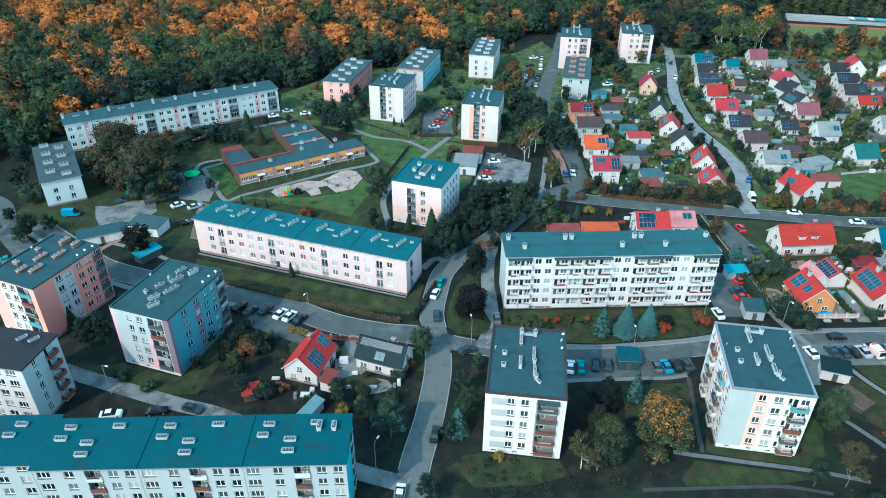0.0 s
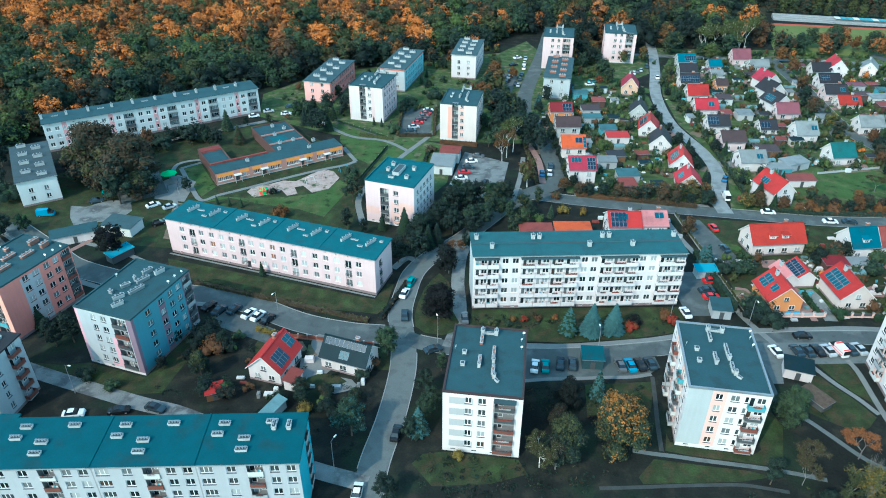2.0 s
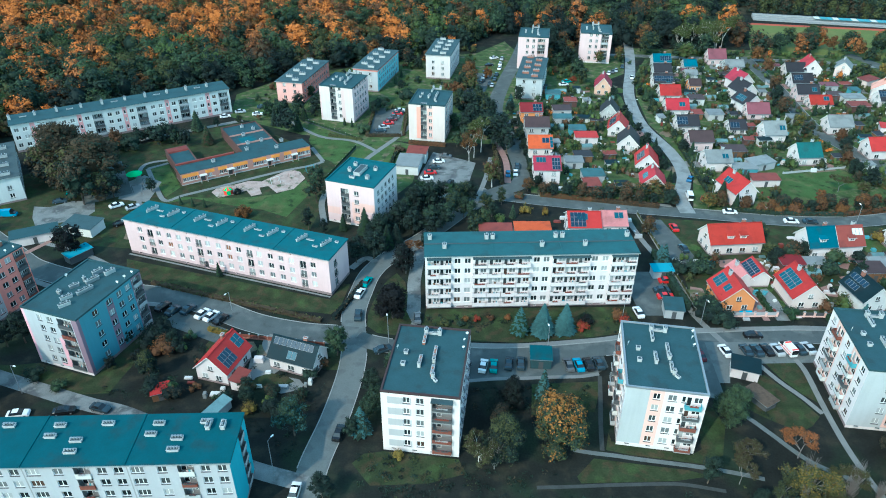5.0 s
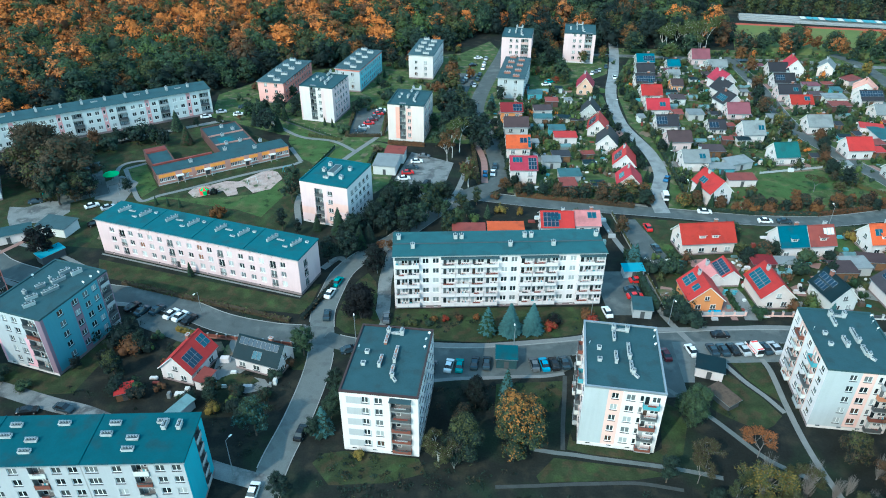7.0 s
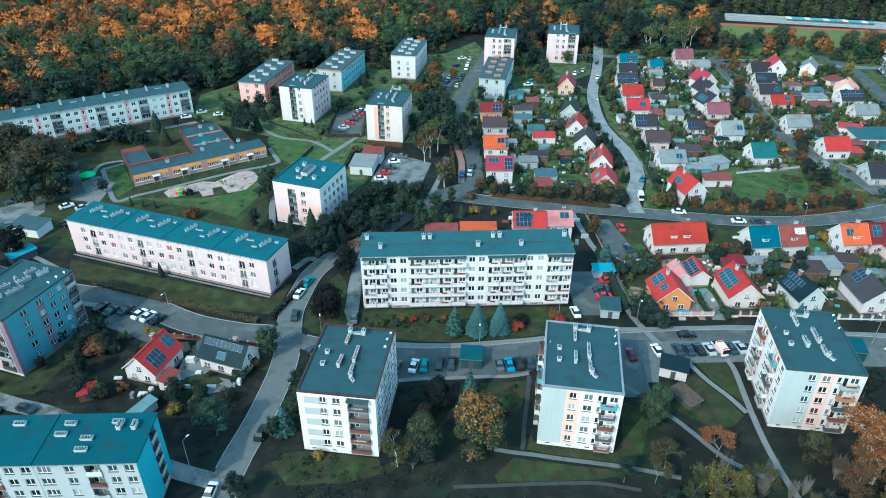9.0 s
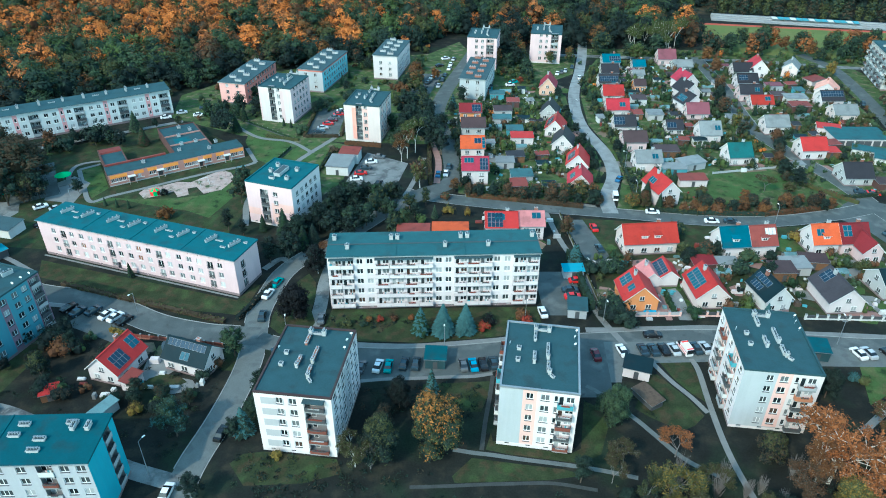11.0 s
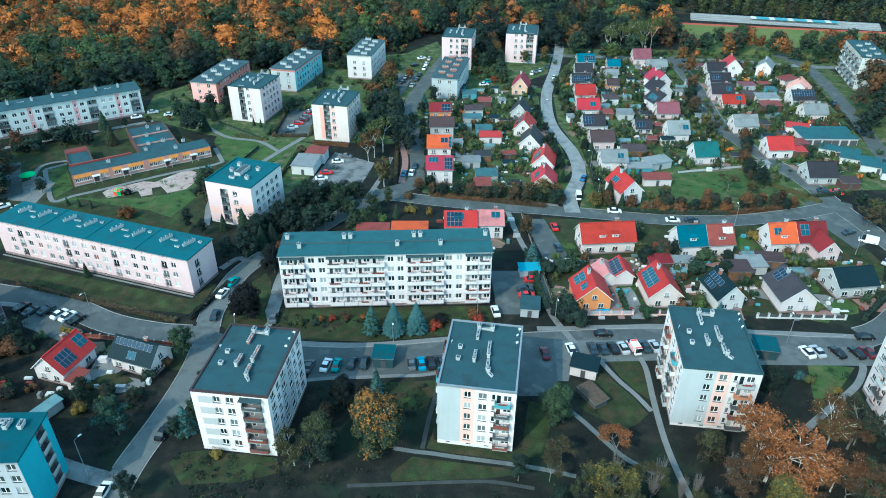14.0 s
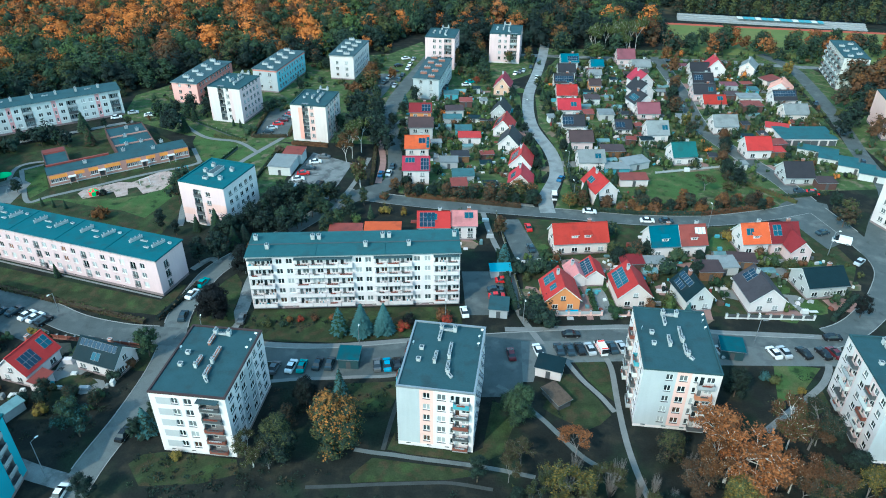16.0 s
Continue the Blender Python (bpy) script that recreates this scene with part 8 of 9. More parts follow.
for sx, sy, sa, sl, sw, shh, wl, rf in (
    (68.6, 206.5, 2, 7, 5, 2.6, "p_grey", "r_shed_teal"), (67.0, 199.5, 4, 5, 5, 2.6, "brick", "r_rust"), (64.0, 217.0, 0, 6, 4, 2.6, "p_grey", "r_lgrey"), (68.0, 222.0, 5, 6, 4, 2.4, "wood_brown", "r_dgrey"),
    (72.0, 238.5, 0, 8, 5, 2.6, "white", "r_red"), (70.0, 246.0, 0, 6, 4, 2.4, "p_teal", "r_shed_teal"), (66.0, 257.0, 0, 7, 4, 2.5, "p_grey", "r_shed_teal"), (67.0, 266.0, 3, 7, 5, 2.6, "grey", "r_brown"),
    (72.0, 276.0, 0, 5, 4, 2.5, "brick", "r_rust"), (66.0, 285.0, 0, 6, 4, 2.5, "p_teal", "r_shed_teal"), (122.5, 226.5, 0, 8, 5, 2.6, "wood_brown", "r_brown"), (124.5, 204.0, 1, 9, 4.5, 2.4, "white", "r_rust"),
    (121.0, 212.5, 0, 8, 4, 2.3, "p_teal", "r_lgrey"), (128.0, 216.5, 20, 9, 5, 2.6, "p_grey", "r_lgrey"), (127.5, 262.0, 0, 6, 5, 2.6, "grey", "r_lgrey"),
    (120.5, 262.5, 0, 4, 4, 2.4, "wood_brown", "r_rust"), (125.0, 278.5, 0, 6, 5, 2.8, "lgrey", "r_brown"), (186.0, 284.0, 0, 6, 4, 2.6, "brick", "r_brown"), (189.0, 296.0, 0, 7, 4, 2.6, "p_grey", "r_plum"),
    (189.5, 271.0, 0, 8, 5, 2.8, "brick", "r_rust"), (192.0, 281.0, 0, 9, 5, 2.6, "lgrey", "r_lgrey"), (198.0, 291.0, 0, 4, 4, 2.2, "p_teal", "r_shed_teal"), (183.0, 232.5, 10, 8, 4, 2.4, "brick", "r_rust"),
    (180.5, 226.0, 2, 6, 4, 2.4, "wood_brown", "r_red"), (187.0, 201.5, 0, 6, 4, 2.4, "brick", "r_brown"), (190.0, 247.0, -20, 8, 5, 2.8, "white", "r_red"), (136.0, 152.5, 3, 7, 5, 2.6, "grey", "r_lgrey"),
    (131.5, 150.0, 0, 6, 5, 2.8, "wood_brown", "r_brown"), (112.0, 154.0, 2, 6, 4, 2.4, "brick", "r_maroon"), (142.0, 155.0, -8, 7, 4, 2.4, "wood_brown", "r_brown"), (118.0, 154.0, 0, 6, 3, 2.2, "white", "r_lgrey"),
    (165.5, 300.0, 0, 4, 3, 2.3, "white", "r_lgrey"), (160.0, 283.0, 0, 5, 4, 2.4, "wood_brown", "r_brown"), (157.0, 258.0, 0, 4, 4, 2.4, "lgrey", "r_lgrey"), (210.0, 303.0, 30, 9, 5, 3.0, "cream", "r_rust")):
    shed(sx, sy, sa, sl, sw, shh, wl, rf, f"small {rf[2:].replace('shed_teal', 'dull teal').replace('lgrey', 'light grey').replace('dgrey', 'dark grey')}-roofed garden outbuilding")


# ---- cars ----
def car_body(paint, kind):
    """A lofted car body with glazed cabin, 4.3 m long (van: taller)."""
    s = Shape()
    hw = 0.88
    if kind == "van":
        secs = [(-2.5, 0.95, 0.8, 0), (-2.45, 2.1, 0.78, 0), (0.9, 2.15, 0.78, 1), (1.7, 1.35, 0.8, 1), (2.35, 1.05, 0.8, 0), (2.5, 0.7, 0.78, 0)]
    else:
        secs = [(-2.15, 0.72, 0.78, 0), (-2.05, 0.98, 0.76, 0), (-1.55, 1.02, 0.76, 1), (-0.95, 1.45, 0.60, 1), (0.25, 1.48, 0.60, 1), (1.05, 1.0, 0.74, 0), (1.95, 0.84, 0.76, 0), (2.15, 0.6, 0.74, 0)]
    ring = []
    for x, zt, wt, _ in secs:
        belt = min(zt - 0.02, 0.95)
        e = hw if abs(x) < 2 else hw - 0.08
        ring.append([(x, -e, 0.28), (x, -e, belt * 0.75), (x, -max(e - 0.04, wt), belt), (x, -wt, zt), (x, wt, zt), (x, max(e - 0.04, wt), belt), (x, e, belt * 0.75), (x, e, 0.28)])
    p, gl = s.slot(paint), s.slot("car_glass")
    for r in ring:
        s.v += r
    for i in range(len(ring) - 1):
        cab = secs[i + 1][1] > 1.2 or secs[i][1] > 1.2
        flat = abs(secs[i][1] - secs[i + 1][1]) < 0.1
        for k in range(7):
            a = i * 8 + k
            s.f.append((a, a + 1, a + 9, a + 8))
            glass = cab and ((k in (2, 4) and not (kind == "van" and i < 2)) or (k == 3 and not flat))
            s.m.append(gl if glass else p)
    s.f += [tuple(range(8))[::-1], tuple((len(ring) - 1) * 8 + k for k in range(8))]
    s.m += [p, p]
    return s.mesh("body")


def wheel_mesh():
    s = Shape()
    s.tube((0, -0.1, 0), (0, 0.1, 0), 0.31, 0.31, "tyre", 12)
    s.tube((0, -0.11, 0), (0, 0.11, 0), 0.18, 0.18, "zinc", 8)
    return s.mesh("wheel")


def car(x, y, ang, paint, kind="car", label=""):
    tone = paint.replace("car_", "").replace("sky", "bright blue").replace("wine", "dark red")
    ob = part("car", cached(("car", paint, kind), lambda: car_body(paint, kind)), None, pose(x, y, 0.06, 0, 0, ang))
    tagged(ob, label or f"parked {tone} {'van' if kind == 'van' else 'hatchback car'} on asphalt", "van" if kind == "van" else "car", "parked cars")
    for wx in ((-1.35, 1.35) if kind != "van" else (-1.6, 1.65)):
        for wy in (-0.8, 0.8):
            part("wheel", cached(("wheel",), wheel_mesh), ob, Matrix.Translation((wx, wy, 0.30)))
    return ob


for cx, cy, ca, cp in (
    (-39.0, 132.6, 62, "white"), (-36.6, 131.7, 62, "white"), (-34.0, 130.4, 62, "black"), (-43.0, 134.2, 62, "dark"), (-46.5, 133.8, 62, "dark"), (-49.5, 135.4, 62, "black"), (-1.9, 141.2, 74, "white"), (-0.6, 146.2, 72, "teal"), (-1.4, 132.2, 92, "dark"),
    (5.5, 119.6, 22, "dark"), (-1.3, 94.7, 80, "black"), (13.0, 131.2, 92, "grey"), (-7.4, 80.8, 85, "white"), (66.6, 133.6, 98, "white"), (77.2, 147.2, 4, "red"), (74.8, 143.0, 4, "dark"), (75.0, 140.2, 4, "red"),
    (27.9, 114.2, 78, "white"), (30.2, 114.2, 84, "teal"), (36.2, 115.0, 84, "dark"), (33.6, 115.0, 80, "dark"), (46.7, 114.6, 96, "grey"), (48.9, 114.6, 98, "sky"), (51.1, 114.8, 98, "black"), (53.4, 115.2, 98, "dark"), (24.2, 113.8, 78, "grey")):
    car(cx, cy, ca, "car_" + cp)
for cx, cy, ca, cp in (
    (82.8, 119.4, 100, "white"), (87.6, 119.6, 97, "dark"), (90.0, 119.6, 98, "dark"), (92.4, 119.8, 99, "black"), (94.7, 119.8, 100, "silver"), (99.8, 120.2, 99, "dark"), (102.0, 120.4, 100, "silver"), (91.2, 125.0, 1, "black"), (76.6, 118.0, 95, "wine"),
    (124.2, 118.8, 100, "silver"), (136.1, 118.3, 103, "white"), (138.5, 118.5, 100, "silver"), (142.9, 118.2, 106, "black"), (147.2, 118.0, 104, "black"), (149.8, 118.2, 104, "wine"), (152.0, 123.6, 1, "black"),
    (14.8, 210.7, 8, "red"), (13.8, 206.4, 10, "white"), (12.2, 201.1, 10, "silver"), (10.6, 198.4, 10, "wine"), (21.3, 203.0, 70, "black"), (20.1, 224.0, -10, "grey"), (17.6, 219.7, 8, "white"), (16.1, 214.7, 8, "dark"), (16.0, 195.6, -12, "dark")):
    car(cx, cy, ca, "car_" + cp)
for cx, cy, ca, cp in (
    (1.6, 268.4, 12, "white"), (0.7, 264.6, 12, "red"), (-0.2, 261.4, 12, "grey"), (-1.1, 258.2, 12, "wine"), (-2.2, 254.6, 12, "red"), (-4.6, 247.0, 12, "dark"), (-3.6, 250.6, 12, "silver"), (1.4, 266.5, 12, "dark"), (40.2, 302.0, 78, "dark"),
    (38.2, 311.0, 60, "white"), (36.4, 304.0, 60, "dark"), (34.4, 297.0, 60, "grey"), (41.0, 210.0, 84, "blue"), (43.6, 210.8, 84, "white"), (44.6, 216, 84, "dark"), (86.2, 162.9, 98, "dark"), (86.8, 174.4, 95, "red"), (106.6, 184.0, -6, "white"), (122.9, 178.4, -4, "white"), (128.5, 178.2, -4, "dark"), (172.3, 171.3, 20, "dark"), (175.0, 155.7, 40, "silver")):
    car(cx, cy, ca, "car_" + cp)
for cx, cy, ca, cp in (
    (-66.3, 99.5, 10, "white"), (-50.5, 101.2, -18, "dark"), (-57.5, 100.4, 12, "black"), (-106.5, 203.5, 25, "blue"), (-102.0, 199.0, 25, "dark"), (-98.5, 195.5, 25, "teal"), (-81.4, 186.9, 40, "white"), (-76.0, 185.9, 38, "silver"), (-75.8, 175.9, 30, "black"), (-117.2, 156.0, 25, "teal"), (-116.0, 153.2, 25, "red"), (-114.9, 150.4, 25, "white"), (-113.8, 147.6, 25, "red"), (-112.7, 144.8, 25, "dark"),
    (-67.7, 261.2, 22, "white"), (-55.4, 263.8, 10, "white"), (-55.3, 272.0, 12, "dark"), (-63.0, 266.5, 20, "silver"), (-100.0, 189.6, 20, "dark"), (101.2, 206.5, 62, "blue"), (181.0, 196.5, -20, "red"), (177.5, 197.5, -10, "dark"), (215.5, 246.0, 68, "dark"), (209.5, 219.5, 60, "dark"), (220.0, 278.0, 72, "dark")):
    car(cx, cy, ca, "car_" + cp)
for cx, cy, ca, cp in (
    (41.0, 299.8, 80, "silver"), (42.7, 308.0, 80, "dark"), (44.0, 314.8, 80, "dark"), (46.0, 324.4, 80, "white"), (46.9, 331.1, 80, "white"), (48.3, 339.5, 80, "silver"), (39.9, 319.8, 25, "dark"), (41.4, 329.0, 25, "black"), (44.5, 340.5, 25, "white"), (96.7, 317.5, 75, "white"), (99.1, 319.7, 75, "grey"), (101.0, 321.7, 75, "silver"), (105.1, 327.3, 80, "dark"), (106.0, 311.3, 82, "white"), (73.2, 301.2, 10, "white"), (75.1, 305.0, 15, "teal"), (31.4, 274.7, 15, "teal"), (32.0, 271.0, 15, "dark"), (30.9, 268.1, 15, "black")):
    car(cx, cy, ca, "car_" + cp)
car(97.2, 194.0, 84, "car_white", "van", "white panel van parked at the mouth of the lane")
ambulance = car(97.2, 120.0, 100, "car_white", "van", "white ambulance van with red side stripes")
for sy in (-0.9, 0.885):
    for sx0, sx1, sz0, sz1 in ((-2.3, 1.6, 0.72, 0.9), (-2.3, 0.8, 1.35, 1.5)):
        s = Shape()
        s.box(sx0, sx1, sy, sy + 0.015, sz0, sz1, "play_red")
        part("stripe", s, ambulance, label="red reflective stripe")
for sx0, sx1 in ((-2.3, -1.9), (0.3, 0.8)):
    s = Shape()
    s.box(sx0, sx1, -0.76, 0.76, 2.14, 2.17, "play_red")
    part("stripe", s, ambulance, label="red reflective stripe")
car(-110.0, 206.5, 25, "car_orange", "van", "orange works van in the yard")
car(175.4, 166.4, 150, "car_white", "van", "white camper parked on the verge")
car(-111.5, 181.0, 8, "car_sky", "van", "lorry with a bright blue cover in the yard")


# ---- street lamps, fences, play things ----
def street_lamp(x, y, h, ang):
    root = thing("street_lamp", "slim grey street lamp with a pale head", "street lamp", pose(x, y, 0, 0, 0, ang), "street lamps")
    s = Shape()
    s.tube((0, 0, 0), (0, 0, h), 0.09, 0.05, "zinc", 6)
    part("pole", s, root)
    s = Shape()
    s.tube((0, 0, h - 0.03), (1.0, 0, h + 0.25), 0.04, 0.035, "zinc", 5)
    part("arm", s, root)
    s = Shape()
    s.box(0.85, 1.55, -0.14, 0.14, h + 0.2, h + 0.32, "lamp_glow_off", top=(0.08, 0.04))
    part("head", s, root)


for lx, ly, lh, la in ((-11.9, 84.7, 9.2, 60), (-69.0, 105.9, 7.7, -20), (-32.5, 134.6, 5.5, 250), (-38, 90.5, 7.5, 80), (6.6, 122.6, 7.0, 100), (42.5, 119.0, 7.0, 90), (80.5, 129.6, 7.5, 270), (133.2, 122.2, 7.5, 90), (104.5, 213, 7.5, 180), (102.5, 190.0, 7.5, 100), (94.5, 262, 7.5, 0), (140.0, 174.8, 7.5, 90), (168.5, 160.0, 7.5, 0), (9.3, 151.0, 6.0, 180), (62.0, 130.8, 7.0, 270)):
    street_lamp(lx, ly, lh, la)


def fence(x0, y0, x1, y1, label, post="peach", infill="p_grey", h=1.3, step=2.6, pw=0.45):
    """Masonry posts with infill panels between them."""
    root = thing("fence", label, "fence", pose(x0, y0, 0, 0, 0, math.degrees(math.atan2(y1 - y0, x1 - x0))), "fences")
    L = math.hypot(x1 - x0, y1 - y0)
    n = max(1, round(L / step))
    d = L / n

    def post_mesh():
        s = Shape()
        s.box(-pw / 2, pw / 2, -pw / 2, pw / 2, 0, h + 0.15, post)
        s.box(-pw / 2 - 0.05, pw / 2 + 0.05, -pw / 2 - 0.05, pw / 2 + 0.05, h + 0.15, h + 0.22, "concrete")
        return s.mesh("post")

    def panel_mesh():
        s = Shape()
        s.box(pw / 2, d - pw / 2, -0.12, 0.12, 0, 0.35, post)
        s.box(pw / 2, d - pw / 2, -0.04, 0.04, 0.4, h, infill)
        return s.mesh("panel")
    for i in range(n + 1):
        part("post", cached(("post", pw, h, post), post_mesh), root, Matrix.Translation((d * i, 0, 0)))
        if i < n:
            part("panel", cached(("panel", round(d, 2), pw, h, post, infill), panel_mesh), root, Matrix.Translation((d * i, 0, 0)))


fence(81.0, 132.6, 100.0, 132.8, "low garden fence with peach posts and grey panels")
fence(104.0, 132.8, 119.0, 132.4, "low garden fence with peach posts and dark panels", infill="p_dark")
fence(130.0, 131.6, 151.0, 130.8, "low garden wall with white posts and dark panels", "p_white", "p_dark")
fence(-30.0, 124.6, -8.0, 121.2, "dull red garden fence along the side road", "chimney_brick", "p_rust", 1.2, 2.2, 0.3)
fence(-45.0, 265.0, -13.0, 239.5, "green mesh fence of the kindergarten", "p_dark", "leaf_thuja", 1.2, 3.0, 0.1)
fence(-20.0, 205.0, -12.5, 232.0, "green mesh fence beside the path", "p_dark", "leaf_thuja", 1.2, 3.0, 0.1)
fence(81.5, 133.5, 78.0, 183.0, "wire fence along the footpath", "concrete", "leaf_olive", 1.2, 3.2, 0.12)
fence(134.3, 211.6, 157.7, 216.2, "low pale plank fence of the meadow", "p_grey", "p_grey", 0.7, 3.0, 0.12)


def hedge(x0, y0, x1, y1, w, h, cols, label):
    """A clipped hedge: leaf clumps over a box-shaped core."""
    L = math.hypot(x1 - x0, y1 - y0)
    rng = np.random.default_rng(int(abs(x0 * 7 + y0)))
    n = int(L * (w + 2 * h) * 5)
    side = rng.choice(3, n, p=np.array([w, h, h]) / (w + 2 * h))
    c = np.stack([rng.uniform(0, L, n), rng.uniform(-w / 2, w / 2, n), rng.uniform(0.1, h, n)], 1)
    c[side == 0, 2], c[side == 1, 1], c[side == 2, 1] = h, -w / 2, w / 2
    c += rng.normal(size=(n, 3)) * 0.1
    a, b = rng.normal(size=(n, 3)), rng.normal(size=(n, 3))
    a /= np.linalg.norm(a, axis=1)[:, None]
    b /= np.linalg.norm(b, axis=1)[:, None]
    s = 0.28
    v = np.stack([c - a * s, c - b * s, c + a * s, c + b * s], 1).reshape(-1, 3)
    k = len(v)
    bx = np.array([(x, y, z) for z in (0, h * 0.95) for x, y in ((0, -w * 0.45), (L, -w * 0.45), (L, w * 0.45), (0, w * 0.45))])
    f = np.arange(k).reshape(-1, 4).tolist() + [[k + i for i in q] for q in ((4, 5, 6, 7), (0, 1, 5, 4), (1, 2, 6, 5), (2, 3, 7, 6), (3, 0, 4, 7))]
    me = make_mesh("hedge", np.concatenate([v, bx]), f, ["leaf_" + q for q in cols], list(rng.integers(0, len(cols), n)) + [0] * 5)
    tagged(part("hedge", me, None, pose(x0, y0, 0, 0, 0, math.degrees(math.atan2(y1 - y0, x1 - x0)))), label, "hedge", "hedges")


for a, b, c, d, w, h, cl, lb in (
    (-9.6, 242.5, -9.0, 273.5, 0.9, 1.2, ("brown", "olive"), "brownish clipped hedge beside the car park"), (-9.0, 242.4, 3.4, 242.4, 0.9, 1.2, ("brown", "dark"), "brownish clipped hedge by the cars"), (4.2, 243.0, 4.6, 270.0, 0.9, 1.2, ("brown", "olive"), "clipped hedge beside the car park"),
    (6.5, 236.0, 20.0, 233.6, 1.2, 1.3, ("rust", "brown"), "rust-tinted hedge before the cream block"), (-7.2, 131.0, -1.4, 146.0, 1.0, 1.2, ("deep", "brown"), "dark clipped hedge along the road"), (-56, 146.0, -10, 130.2, 1.2, 0.8, ("brown", "olive"), "low ragged hedge on the lawn"),
    (-36.0, 127.0, -29.5, 124.4, 0.9, 1.1, ("yellow", "olive"), "yellow-green hedge beside the parking bay"), (-32.0, 120.5, -29.5, 125.5, 0.9, 1.4, ("deep", "dark"), "dark hedge beside parked cars"), (79.0, 135.0, 77.0, 160.0, 1.4, 2.2, ("dark", "thuja"), "tall dark garden hedge"),
    (86, 187.6, 66, 191.8, 1.5, 1.2, ("brown", "rust"), "brown hedge along the street"), (66, 191.8, 50, 195.2, 1.5, 1.2, ("rust", "olive"), "brown hedge along the street"), (105, 185.8, 121, 183.2, 1.3, 1.2, ("dark", "olive"), "green hedge along the street"),
    (121, 183.2, 141, 182.6, 1.3, 1.2, ("dark", "rust"), "mixed hedge along the street"), (141, 182.6, 160, 186.5, 1.3, 1.3, ("rust", "dark"), "mixed hedge along the street"), (155.5, 130.5, 166.0, 140.0, 1.2, 1.3, ("dark", "deep"), "dark curved corner hedge"),
    (111.5, 131.5, 117, 131.6, 1.3, 1.4, ("thuja", "dark"), "evergreen hedge behind a fence"), (98.9, 133.5, 98.7, 143.0, 1.0, 1.2, ("thuja", "green"), "low evergreen hedge by a drive"), (160, 205, 173, 190, 1.1, 1.1, ("olive", "rust"), "olive hedge beside the lane"), (170, 193.5, 186, 196.5, 1.0, 1.1, ("dark", "olive"), "neat clipped garden hedge"),
    (83, 153, 92, 154.5, 1.2, 1.5, ("dark", "brown"), "dark clipped garden hedge"), (108, 158.5, 116, 157, 1.2, 1.6, ("dark", "green"), "green clipped garden hedge"), (-2, 196, 2.5, 228, 0.9, 1.1, ("dark", "olive"), "clipped hedge by the path"), (-24, 243, -11, 239, 0.8, 1.0, ("olive", "dark"), "low clipped olive hedge"),
    (38.5, 203, 37.5, 240, 1.0, 1.0, ("brown", "olive"), "low brownish hedge by a walk"), (49.0, 203, 49.3, 262, 1.2, 1.6, ("dark", "deep"), "dark garden hedge along the street"), (104, 196, 106, 240, 1.0, 1.4, ("dark", "olive"), "garden hedge along the lane")):
    hedge(a, b, c, d, w, h, cl, lb)

# parasol, play tent and toys
par = thing("parasol", "large green parasol over the play area", "parasol", pose(-82.4, 205.0, 0))
s = Shape()
s.tube((0, 0, 0), (0, 0, 3.0), 0.05, 0.05, "zinc", 6)
part("pole", s, par)
s = Shape()
s.tube((0, 0, 2.5), (0, 0, 3.4), 2.6, 0.1, "awning_green", 10)
part("canopy", s, par)
tent = thing("play_tent", "round red and green play tent on the sand", "play tent", pose(-49.5, 196.2, 0))
for i in range(8):
    s = Shape()
    a, b = 2 * math.pi * i / 8, 2 * math.pi * (i + 1) / 8
    s.poly([(1.5 * math.cos(a), 1.5 * math.sin(a), 0), (1.5 * math.cos(b), 1.5 * math.sin(b), 0), (1.6 * math.cos(b), 1.6 * math.sin(b), 1.5), (1.6 * math.cos(a), 1.6 * math.sin(a), 1.5)], "play_red" if i % 2 else "awning_green")
    s.poly([(1.6 * math.cos(a), 1.6 * math.sin(a), 1.5), (1.6 * math.cos(b), 1.6 * math.sin(b), 1.5), (0, 0, 2.3)], "awning_green" if i % 2 else "play_red")
    part("panel", s, tent)
for tx, ty, tl, tm in ((-79, 198, 3.2, "p_dark"), (-77.5, 203, 3.0, "p_dark"), (-75.6, 196.5, 2.6, "zinc"), (-36, 203.5, 3.0, "p_white"), (-31, 207.5, 2.4, "p_pink"), (-26, 212.5, 3.0, "plastic_blue")):
    sw = thing("climbing_frame", "metal climbing frame on the play ground", "play equipment", pose(tx, ty, 0, 0, 0, 35), "play equipment")
    for i in (-1, 1):
        for j in (-1, 1):
            s = Shape()
            s.tube((i * tl / 2, j * 0.9, 0), (i * tl / 2, 0, 2.1), 0.06, 0.06, tm, 5)
            part("leg", s, sw)
    s = Shape()
    s.tube((-tl / 2, 0, 2.1), (tl / 2, 0, 2.1), 0.07, 0.07, tm, 5)
    part("bar", s, sw)
for px, py, pr, mt, lb in ((93.0, 134.6, 1.6, "pool_blue", "small round blue paddling pool on the lawn"), (114.5, 147.5, 1.5, "pool_blue", "blue tarpaulin-covered pool in the garden"), (192.0, 287.0, 2.0, "p_teal", "round turquoise pool in a garden")):
    s = Shape()
    s.tube((0, 0, 0), (0, 0, 0.55), pr, pr, mt, 14)
    tagged(part("pool", s, None, pose(px, py, 0)), lb, "pool")

# sports ground stand
stand = thing("grandstand", "long pale stepped grandstand with blue seats", "grandstand", pose(203, 419, 0, 0, 0, -13.5))
for i in range(4):
    s = Shape()
    s.box(0, 104, i * 2.2, i * 2.2 + 2.2, 0, 0.6 + 0.55 * i, "concrete")
    part("step", s, stand)
